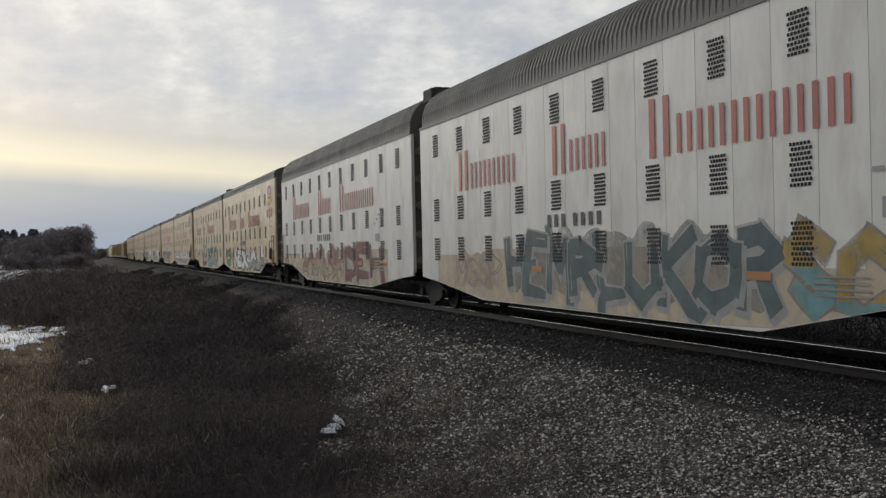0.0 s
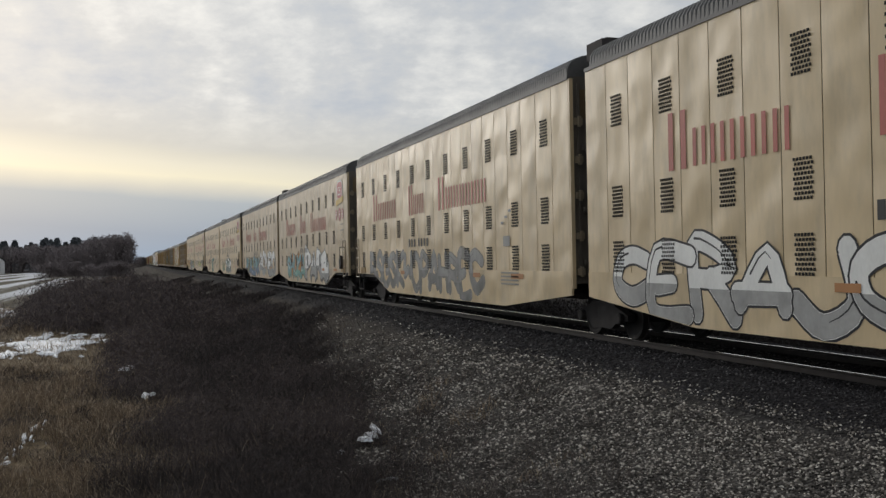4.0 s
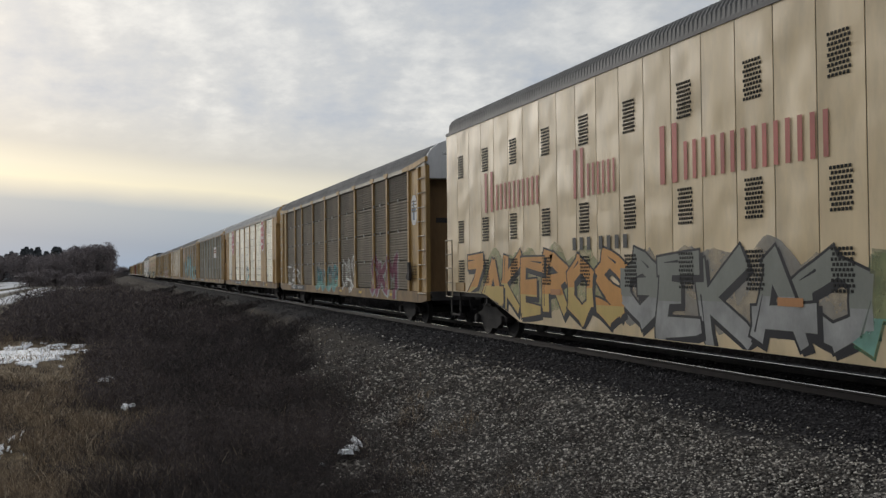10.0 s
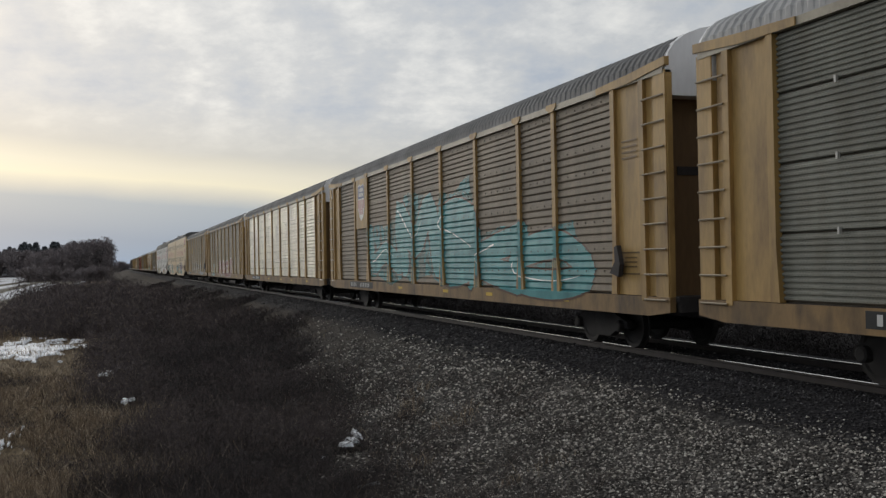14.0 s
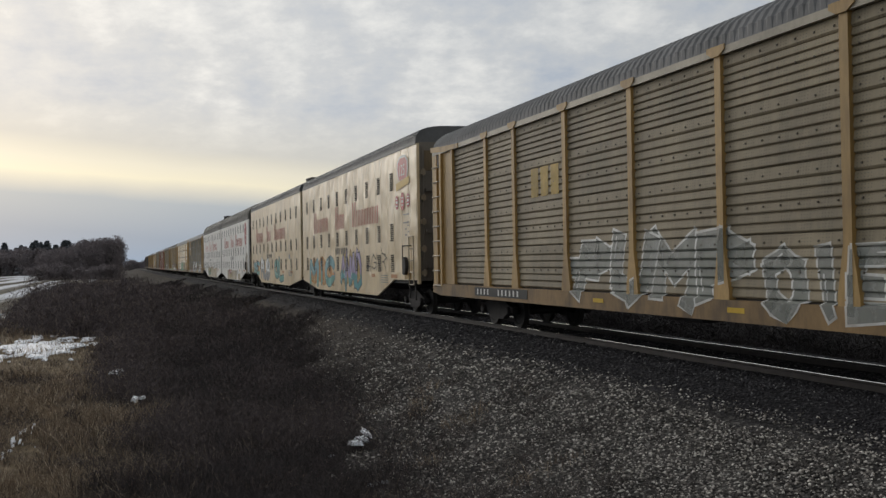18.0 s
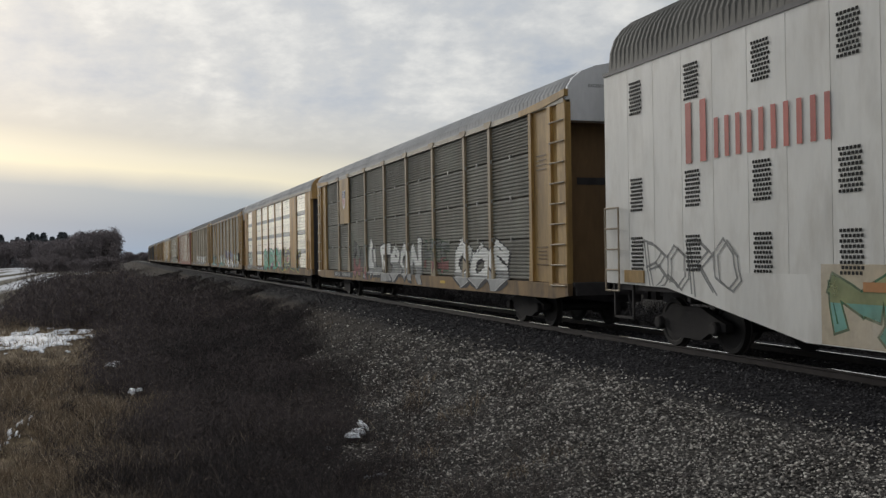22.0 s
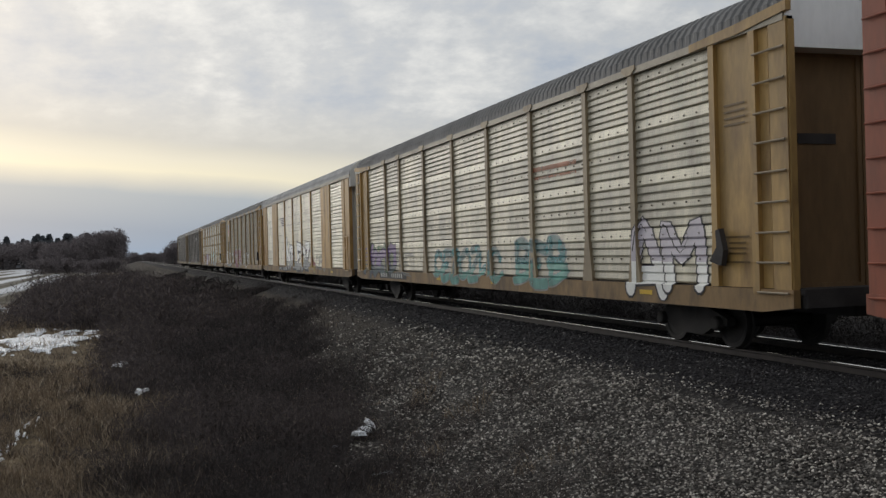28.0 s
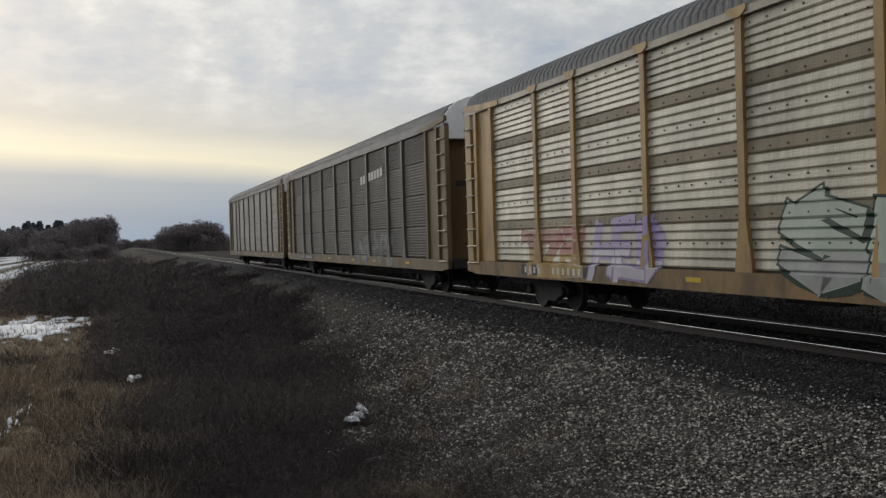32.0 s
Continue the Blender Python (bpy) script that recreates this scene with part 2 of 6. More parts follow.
GROUND_LINE = ((-3000, -1.2), (-14, -1.15), (-7, -1.3), (-1, -1.5), (3.0, -1.5), (4.6, -1.32), (7.9, -0.26), (8.5, -0.125), (12.2, -0.125), (12.6, -0.2), (16, -1.3), (20, -1.3), (3000, -1.2))
_gy, _gz = [p[0] for p in GROUND_LINE], [p[1] for p in GROUND_LINE]


def ground_z(x, y):
    """The lie of the land, for numbers or arrays."""
    x, y = np.asarray(x, float), np.asarray(y, float)
    z = np.interp(y, _gy, _gz)
    k = np.clip((x + 7.0) / 5.0, 0, 1)      # the bank on which the viewer stands
    k = k * k * (3 - 2 * k) * (y < 8.4)
    bump = 0.05 * np.sin(0.9 * x + 0.7 * y) * np.sin(0.55 * x - 1.1 * y + 1.0) + 0.025 * np.sin(2.3 * x + 1.9 * y) * np.sin(1.7 * x - 2.6 * y)
    bump = bump * np.where((y > 7.6) & (y < 13), 0.1, 1.0) * (np.abs(y) < 60)
    return z * (1 - k) + np.maximum(z, 0.05) * k + bump


def ground_material():
    m = bpy.data.materials.new("ground_surface")
    m.use_nodes = True
    nt = m.node_tree
    N, L = nt.nodes.new, nt.links.new
    bsdf = nt.nodes["Principled BSDF"]
    bsdf.inputs["Roughness"].default_value = 0.95
    bsdf.inputs["Specular IOR Level"].default_value = 0.1
    geo, sep = N("ShaderNodeNewGeometry"), N("ShaderNodeSeparateXYZ")
    L(geo.outputs["Position"], sep.inputs[0])

    def noise_tex(scale, detail=5, stretch=None, rough=0.55):
        n = N("ShaderNodeTexNoise")
        n.inputs["Scale"].default_value, n.inputs["Detail"].default_value, n.inputs["Roughness"].default_value = scale, detail, rough
        if stretch:
            mp = N("ShaderNodeMapping")
            mp.inputs["Scale"].default_value = stretch
            L(geo.outputs["Position"], mp.inputs[0])
            L(mp.outputs[0], n.inputs["Vector"])
        else:
            L(geo.outputs["Position"], n.inputs["Vector"])
        return n.outputs[0]

    def ramp(src, stops):
        r = N("ShaderNodeValToRGB")
        e = r.color_ramp.elements
        e[0].position, e[0].color = stops[0][0], (*stops[0][1], 1)
        e[1].position, e[1].color = stops[-1][0], (*stops[-1][1], 1)
        for p, c in stops[1:-1]:
            e.new(p).color = (*c, 1)
        L(src, r.inputs[0])
        return r.outputs[0]

    def mask(value, lo, hi, wobble, amount):
        a = N("ShaderNodeMath")
        a.operation = "MULTIPLY_ADD"
        a.inputs[1].default_value = amount
        L(wobble, a.inputs[0]), L(value, a.inputs[2])
        r = N("ShaderNodeMapRange")
        r.inputs["From Min"].default_value, r.inputs["From Max"].default_value = lo + amount / 2, hi + amount / 2
        L(a.outputs[0], r.inputs["Value"])
        return r.outputs[0]

    def blend(fac, a, b):
        x = N("ShaderNodeMix")
        x.data_type = "RGBA"
        L(fac, x.inputs["Factor"]), L(a, x.inputs["A"]), L(b, x.inputs["B"])
        return x.outputs["Result"]

    wide, fine = noise_tex(0.5), noise_tex(9.0, 6)
    soil = ramp(noise_tex(1.4, 8), ((0.3, (0.026, 0.022, 0.020)), (0.55, (0.056, 0.046, 0.038)), (0.75, (0.105, 0.084, 0.062))))
    vor = N("ShaderNodeTexVoronoi")
    vor.inputs["Scale"].default_value = 22
    L(geo.outputs["Position"], vor.inputs["Vector"])
    stone = N("ShaderNodeSeparateColor")
    L(vor.outputs["Color"], stone.inputs[0])
    gravel = ramp(stone.outputs[0], ((0.0, (0.020, 0.0185, 0.018)), (0.55, (0.046, 0.043, 0.040)), (0.85, (0.10, 0.094, 0.087)), (1.0, (0.22, 0.21, 0.195))))
    ballast = ramp(stone.outputs[1], ((0.0, (0.010, 0.0097, 0.011)), (0.7, (0.023, 0.022, 0.025)), (1.0, (0.055, 0.053, 0.056))))
    furrow = noise_tex(1.0, 4, (0.010, 0.33, 1))
    field = ramp(furrow, ((0.40, (0.10, 0.085, 0.06)), (0.49, (0.20, 0.185, 0.155)), (0.55, (0.60, 0.61, 0.64)), (0.65, (0.74, 0.75, 0.78))))
    near = mask(sep.outputs[0], -38.0, -20.0, wide, 8.0)
    c = blend(near, soil, gravel)
    slant = N("ShaderNodeMath")      # the gravel's edge draws nearer the track with distance
    slant.operation = "MULTIPLY_ADD"
    slant.inputs[1].default_value = 0.13
    L(sep.outputs[0], slant.inputs[0]), L(sep.outputs[1], slant.inputs[2])
    c = blend(mask(slant.outputs[0], 0.9, 2.0, wide, 1.6), soil, c)
    c = blend(mask(sep.outputs[1], 7.2, 7.8, wide, 0.6), c, ballast)
    neg = N("ShaderNodeMath")
    neg.operation = "MULTIPLY"
    neg.inputs[1].default_value = -1
    L(sep.outputs[1], neg.inputs[0])
    thatch = ramp(noise_tex(2.4, 8), ((0.3, (0.070, 0.053, 0.036)), (0.52, (0.165, 0.125, 0.080)), (0.72, (0.30, 0.235, 0.15))))
    c = blend(mask(neg.outputs[0], -0.4, 1.3, wide, 1.8), c, thatch)
    c = blend(mask(neg.outputs[0], 4.8, 6.2, wide, 2.0), c, field)
    # shade under the train is painted into the ground beyond the track
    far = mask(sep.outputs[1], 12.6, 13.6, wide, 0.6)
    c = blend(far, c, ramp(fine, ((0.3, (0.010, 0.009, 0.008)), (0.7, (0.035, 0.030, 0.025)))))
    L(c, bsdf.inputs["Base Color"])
    bump = N("ShaderNodeBump")
    bump.inputs["Strength"].default_value, bump.inputs["Distance"].default_value = 0.9, 0.03
    L(vor.outputs["Distance"], bump.inputs["Height"])
    L(bump.outputs[0], bsdf.inputs["Normal"])
    return m


def island_material(name, stops, rough=0.9):
    """One colour for each loose piece of a joined mesh."""
    m = bpy.data.materials.new(name)
    m.use_nodes = True
    nt = m.node_tree
    bsdf = nt.nodes["Principled BSDF"]
    bsdf.inputs["Roughness"].default_value = rough
    bsdf.inputs["Specular IOR Level"].default_value = 0.32
    geo, r = nt.nodes.new("ShaderNodeNewGeometry"), nt.nodes.new("ShaderNodeValToRGB")
    e = r.color_ramp.elements
    e[0].position, e[0].color = stops[0][0], (*stops[0][1], 1)
    e[1].position, e[1].color = stops[-1][0], (*stops[-1][1], 1)
    for p, c in stops[1:-1]:
        e.new(p).color = (*c, 1)
    nt.links.new(geo.outputs["Random Per Island"], r.inputs[0])
    nt.links.new(r.outputs[0], bsdf.inputs["Base Color"])
    return m


def build_ground():
    xs = sorted(set([-3500, -2500, -1800, -1300, -1000, -800, -650, -500, -400, -320, -260, -210, -170, -140, -120, -100] + list(np.arange(-90, -40, 2.5)) + list(np.arange(-40, 10, 0.5)) + [12, 16, 24, 40, 80, 200, 600, 1500]))
    ys = sorted(set([-3000, -2000, -1200, -800, -500, -350, -250, -170, -120, -85, -60, -45, -34, -26, -20] + list(np.arange(-16, 18.1, 0.45)) + [20, 26, 35, 60, 120, 300, 700, 1500, 3000]))
    X, Y = np.meshgrid(xs, ys, indexing="ij")
    Z = ground_z(X, Y)
    verts = np.stack([X, Y, Z], -1).reshape(-1, 3).tolist()
    w = len(ys)
    faces = [(i * w + j, (i + 1) * w + j, (i + 1) * w + j + 1, i * w + j + 1) for i in range(len(xs) - 1) for j in range(w - 1)]
    ob = mesh_object("ground", verts, faces, ground_material())
    return tagged(ob, "weedy ground with a gravel slope and snow-streaked field", "ground", kind="structure")


build_ground()
RNG = np.random.default_rng(7)


def joined(name, verts, faces, mat, label, category):
    """One object from arrays of vertices (n, 3) and equal-sized faces (m, k)."""
    me = bpy.data.meshes.new(name)
    me.vertices.add(len(verts))
    me.vertices.foreach_set("co", np.asarray(verts, np.float32).ravel())
    k = faces.shape[1]
    me.loops.add(faces.size)
    me.loops.foreach_set("vertex_index", faces.astype(np.int32).ravel())
    me.polygons.add(len(faces))
    me.polygons.foreach_set("loop_start", np.arange(0, faces.size, k, dtype=np.int32))
    me.update(calc_edges=True)
    me.materials.append(mat)
    return tagged(new(name, me), label, category, kind="stuff")


def stones(name, x, y, size, mat, label):
    """Angular stones: a squashed, jittered octahedron each."""
    n = len(x)
    base = np.array([(1, 0, 0), (-1, 0, 0), (0, 1, 0), (0, -1, 0), (0, 0, 1), (0, 0, -0.6), (0.6, 0.6, 0.5)], float)
    tri = np.array([(0, 6, 4), (6, 2, 4), (2, 1, 4), (1, 3, 4), (3, 0, 4), (0, 2, 6), (2, 0, 5), (1, 2, 5), (3, 1, 5), (0, 3, 5)])
    v = base[None] * RNG.uniform(0.65, 1.25, (n, 7, 1)) * np.stack([RNG.uniform(0.8, 1.3, n), RNG.uniform(0.7, 1.1, n), RNG.uniform(0.5, 0.9, n)], 1)[:, None]
    a = RNG.uniform(0, 6.283, n)
    c, s = np.cos(a)[:, None], np.sin(a)[:, None]
    v = np.stack([v[..., 0] * c - v[..., 1] * s, v[..., 0] * s + v[..., 1] * c, v[..., 2]], -1) * size[:, None, None]
    v += np.stack([x, y, ground_z(x, y) + size * 0.15], -1)[:, None]
    f = tri[None] + (np.arange(n) * 7)[:, None, None]
    return joined(name, v.reshape(-1, 3), f.reshape(-1, 3), mat, label, "gravel")


def polar(n, az0, az1, d0, d1, power=1.0):
    """Points even over the view: turn from the track's far end, and distance from the viewer."""
    az = np.radians(RNG.uniform(az0, az1, n))
    d = d0 * (d1 / d0) ** (RNG.uniform(0, 1, n) ** power)
    return -d * np.cos(az), d * np.sin(az), d


GRAVEL = island_material("gravel_stone", ((0.0, (0.048, 0.043, 0.041)), (0.45, (0.122, 0.111, 0.102)), (0.70, (0.27, 0.248, 0.223)), (0.89, (0.56, 0.522, 0.47)), (1.0, (0.78, 0.74, 0.68))))
DARKSTONE = island_material("ballast_stone", ((0.0, (0.017, 0.0160, 0.0178)), (0.6, (0.041, 0.0388, 0.0425)), (0.94, (0.082, 0.077, 0.082)), (1.0, (0.24, 0.23, 0.225))))


def edge_noise(x, s=0.6):
    return s * (np.sin(0.8 * x + 1) * 0.5 + np.sin(2.1 * x) * 0.3 + np.sin(0.33 * x + 2) * 0.6)


def gravel_edge(x, d):
    return 3.25 + 0.13 * (np.clip(d, 9, 33) - 14) + 0.6 * edge_noise(x)


def build_stones():
    x, y, d = polar(200000, 5, 52, 7.5, 42)
    edge = gravel_edge(x, d) - 0.25 + RNG.normal(0, 0.55, len(x))
    ok = (y > edge) & (y < 7.75 + RNG.normal(0, 0.15, len(x))) & (RNG.uniform(0, 1, len(x)) < np.clip(1.55 - d / 24, 0.22, 1))
    x, y, d = x[ok], y[ok], d[ok]
    stones("gravel_stones", x, y, RNG.uniform(0.012, 0.029, len(x)) * np.clip(d / 14, 0.9, 1.7), GRAVEL, "pale and grey gravel on the embankment slope")
    x, y, d = polar(170000, 5, 62, 8.5, 70)
    ok = (y > 7.6 + RNG.normal(0, 0.15, len(x))) & (y < 11.9)
    near = (np.abs(y - TRACK_Y + 0.7525) > 0.09) & (np.abs(y - TRACK_Y - 0.7525) > 0.09)
    x, y, d = x[ok & near], y[ok & near], d[ok & near]
    stones("ballast_stones", x, y, RNG.uniform(0.012, 0.026, len(x)) * np.clip(d / 14, 0.9, 1.8), DARKSTONE, "dark grey track ballast beside the rails")


build_stones()

# rails, their bright heads, and the ties between
for y in (-0.7525, 0.7525):
    sec = [(-0.075, -0.17), (0.075, -0.17), (0.075, -0.155), (0.012, -0.13), (0.012, -0.045), (0.036, -0.03), (0.036, -0.006), (-0.036, -0.006), (-0.036, -0.03), (-0.012, -0.045), (-0.012, -0.13), (-0.075, -0.155)]
    n = len(sec)
    vs = [(x, TRACK_Y + y + a, b) for x in (-3000, 900) for a, b in sec]
    rail = tagged(mesh_object("rail", vs, [(i, (i + 1) % n, n + (i + 1) % n, n + i) for i in range(n)], MAT["rail"]), "rusty steel rail with a worn bright head", "rail", group="rails", kind="structure")
    sec = [(-0.034, -0.005), (0.034, -0.005), (0.026, 0.0), (-0.026, 0.0)]
    vs = [(x, TRACK_Y + y + a, b) for x in (-3000, 900) for a, b in sec]
    mesh_object("rail_head", vs, [(i, (i + 1) % 4, 4 + (i + 1) % 4, 4 + i) for i in range(4)], MAT["railhead"], rail)


def build_ties():
    vs, fs = [], []
    for i in range(220):
        x = -100 + 0.52 * i
        k = len(vs)
        vs += [(x + a, TRACK_Y + b, c) for a in (-0.11, 0.11) for b in (-1.3, 1.3) for c in (-0.34, -0.19)]
        fs += [tuple(k + j for j in f) for f in ((0, 1, 3, 2), (4, 6, 7, 5), (0, 4, 5, 1), (2, 3, 7, 6), (0, 2, 6, 4), (1, 5, 7, 3))]
    tagged(mesh_object("railway_ties", vs, fs, MAT["bark"]), "dark wooden railway ties half sunk in ballast", "ties", kind="stuff")


build_ties()


# ---- weeds, brush and dry grass ----
def blades(name, x, y, h, w, lean, mat, label, category, z=None):
    """Stems of three joints, each a narrow bent strip facing a chance way."""
    n = len(x)
    a = RNG.uniform(0, 6.283, n)
    side = np.stack([np.cos(a), np.sin(a), np.zeros(n)], 1)
    b = RNG.uniform(0, 6.283, n)
    bend = np.stack([np.cos(b), np.sin(b), np.zeros(n)], 1) * (lean * h)[:, None]
    base = np.stack([x, y, (ground_z(x, y) if z is None else z) - 0.03], 1)
    up = np.array([0, 0, 1.0])
    p1 = base + up * (h * 0.55)[:, None] + bend * 0.35
    p2 = base + up * h[:, None] + bend
    hw = (w / 2)[:, None] * side
    v = np.stack([base - hw, base + hw, p1 + hw * 0.8, p1 - hw * 0.8, p2 + hw * 0.25, p2 - hw * 0.25], 1)
    q = np.array([(0, 1, 2, 3), (3, 2, 4, 5)])
    f = q[None] + (np.arange(n) * 6)[:, None, None]
    return joined(name, v.reshape(-1, 3), f.reshape(-1, 4), mat, label, category)


BRUSH = island_material("brush_stem", ((0.0, (0.026, 0.0226, 0.0236)), (0.5, (0.052, 0.0446, 0.0456)), (0.85, (0.096, 0.081, 0.080)), (1.0, (0.19, 0.158, 0.145))))
FARBRUSH = island_material("far_brush_stem", ((0.0, (0.050, 0.043, 0.046)), (0.5, (0.108, 0.089, 0.090)), (0.9, (0.178, 0.146, 0.138)), (1.0, (0.28, 0.225, 0.19))))
STRAW = island_material("straw", ((0.0, (0.088, 0.066, 0.050)), (0.5, (0.245, 0.186, 0.132)), (0.88, (0.47, 0.372, 0.265)), (1.0, (0.72, 0.62, 0.47))))
WEED = island_material("weed_stem", ((0.0, (0.028, 0.0235, 0.0235)), (0.55, (0.070, 0.058, 0.056)), (0.92, (0.165, 0.137, 0.122)), (1.0, (0.42, 0.36, 0.29))))
# dark stems that carry the shade beneath the cars in their colour
UNDER = island_material("shade_dark_scrub", ((0.0, (0.026, 0.0235, 0.025)), (0.7, (0.040, 0.036, 0.037)), (1.0, (0.055, 0.048, 0.046))))


def clear_of_snow(x, y):
    """True where no snow lies, so that weeds leave it free."""
    d, a = np.hypot(x, y), np.degrees(np.arctan2(y, -x))
    hole = 0.5 + 0.5 * np.sin(2.1 * x + 3.0 * y) * np.sin(1.3 * x - 4.1 * y)
    big = (a > -8) & (a < -1.4) & (d > 30.5 + 3.0 * hole) & (d < 49) & (RNG.uniform(0, 1, len(x)) < 0.98 - 0.5 * hole)
    for turn, dist, r in ((12.85, 16.2, 0.28), (11.15, 15.3, 0.08), (0.75, 23.8, 0.22), (-0.40, 29.1, 0.30), (-5.0, 19.5, 0.26), (-6.0, 17.6, 0.22)):
        q = radians(turn)
        dx, dy = x + dist * math.cos(q), y - dist * math.sin(q)
        along, across = -dx * math.cos(q) + dy * math.sin(q), dx * math.sin(q) + dy * math.cos(q)
        big |= (np.abs(across) < r) & (along > -3 * r - 0.5) & (along < r)
    return ~big


def mounds(cx, cy, cd, size, radius, m):
    """Stems in domed thickets about centres."""
    i = np.repeat(np.arange(len(cx)), m)
    r = np.sqrt(RNG.uniform(0, 1, len(i)))
    a = RNG.uniform(0, 6.283, len(i))
    x, y = cx[i] + radius[i] * r * np.cos(a), cy[i] + radius[i] * r * np.sin(a)
    h = size[i] * np.sqrt(np.clip(1.08 - r * r, 0, 1)) * RNG.uniform(0.55, 1.08, len(i))
    ok = clear_of_snow(x, y)
    return x[ok], y[ok], h[ok], cd[i][ok]


def twigs(name, cx, cy, radius, height, m, length, width, mat, label, category):
    """Fine crossing twigs that fill soft domes about centres."""
    i = np.repeat(np.arange(len(cx)), m)
    v = RNG.normal(0, 1, (len(i), 3))
    v /= np.linalg.norm(v, axis=1)[:, None]
    v *= (RNG.uniform(0, 1, len(i)) ** 0.42 * np.where(RNG.uniform(0, 1, len(i)) < 0.1, 1.18, 1.0))[:, None]
    x, y, up = cx[i] + radius[i] * v[:, 0], cy[i] + radius[i] * v[:, 1], np.abs(v[:, 2]) * height[i]
    ok = clear_of_snow(x, y)
    i, x, y, up = i[ok], x[ok], y[ok], up[ok]
    n = len(i)
    g = RNG.normal(0, 1, (n, 3)) + np.stack([0 * x, 0 * x, 0.9 + 0 * x], 1)
    g /= np.linalg.norm(g, axis=1)[:, None]
    far = np.clip(np.hypot(x, y) / 14, 0.8, 9)
    g *= (length * (far ** 0.45) * RNG.uniform(0.5, 1.4, n))[:, None]
    s = np.cross(g, RNG.normal(0, 1, (n, 3)))
    s /= np.linalg.norm(s, axis=1)[:, None] + 1e-9
    s *= (width * far * RNG.uniform(0.5, 1.3, n))[:, None]
    c = np.stack([x, y, ground_z(x, y) + up], 1)
    p = np.stack([c - g - s, c - g + s, c + g + 0.3 * s, c + g - 0.3 * s], 1)
    return joined(name, p.reshape(-1, 3), np.arange(4 * n).reshape(n, 4), mat, label, category)


def swell(x, y, k=1.0):
    """A soft uneven field between 0 and 1."""
    v = np.sin(0.9 * k * x + 1.7 * k * y + 0.4) + np.sin(1.9 * k * x - 1.1 * k * y + 2.0) + 0.7 * np.sin(3.1 * k * x + 2.6 * k * y) + 0.5 * np.sin(5.3 * k * x - 4.4 * k * y + 1.0)
    return np.clip(0.5 + v / 4.6, 0, 1)


def brush_share(x, y, d):
    """How far the dark brush has taken over from the open grass."""
    left = 0.9 - 0.024 * d + 2.0 * (swell(x, y, 0.6) - 0.5) + 0.9 * (swell(x, y, 1.9) - 0.5)
    return np.clip((y - left) / 1.6 + 0.5, 0, 1)


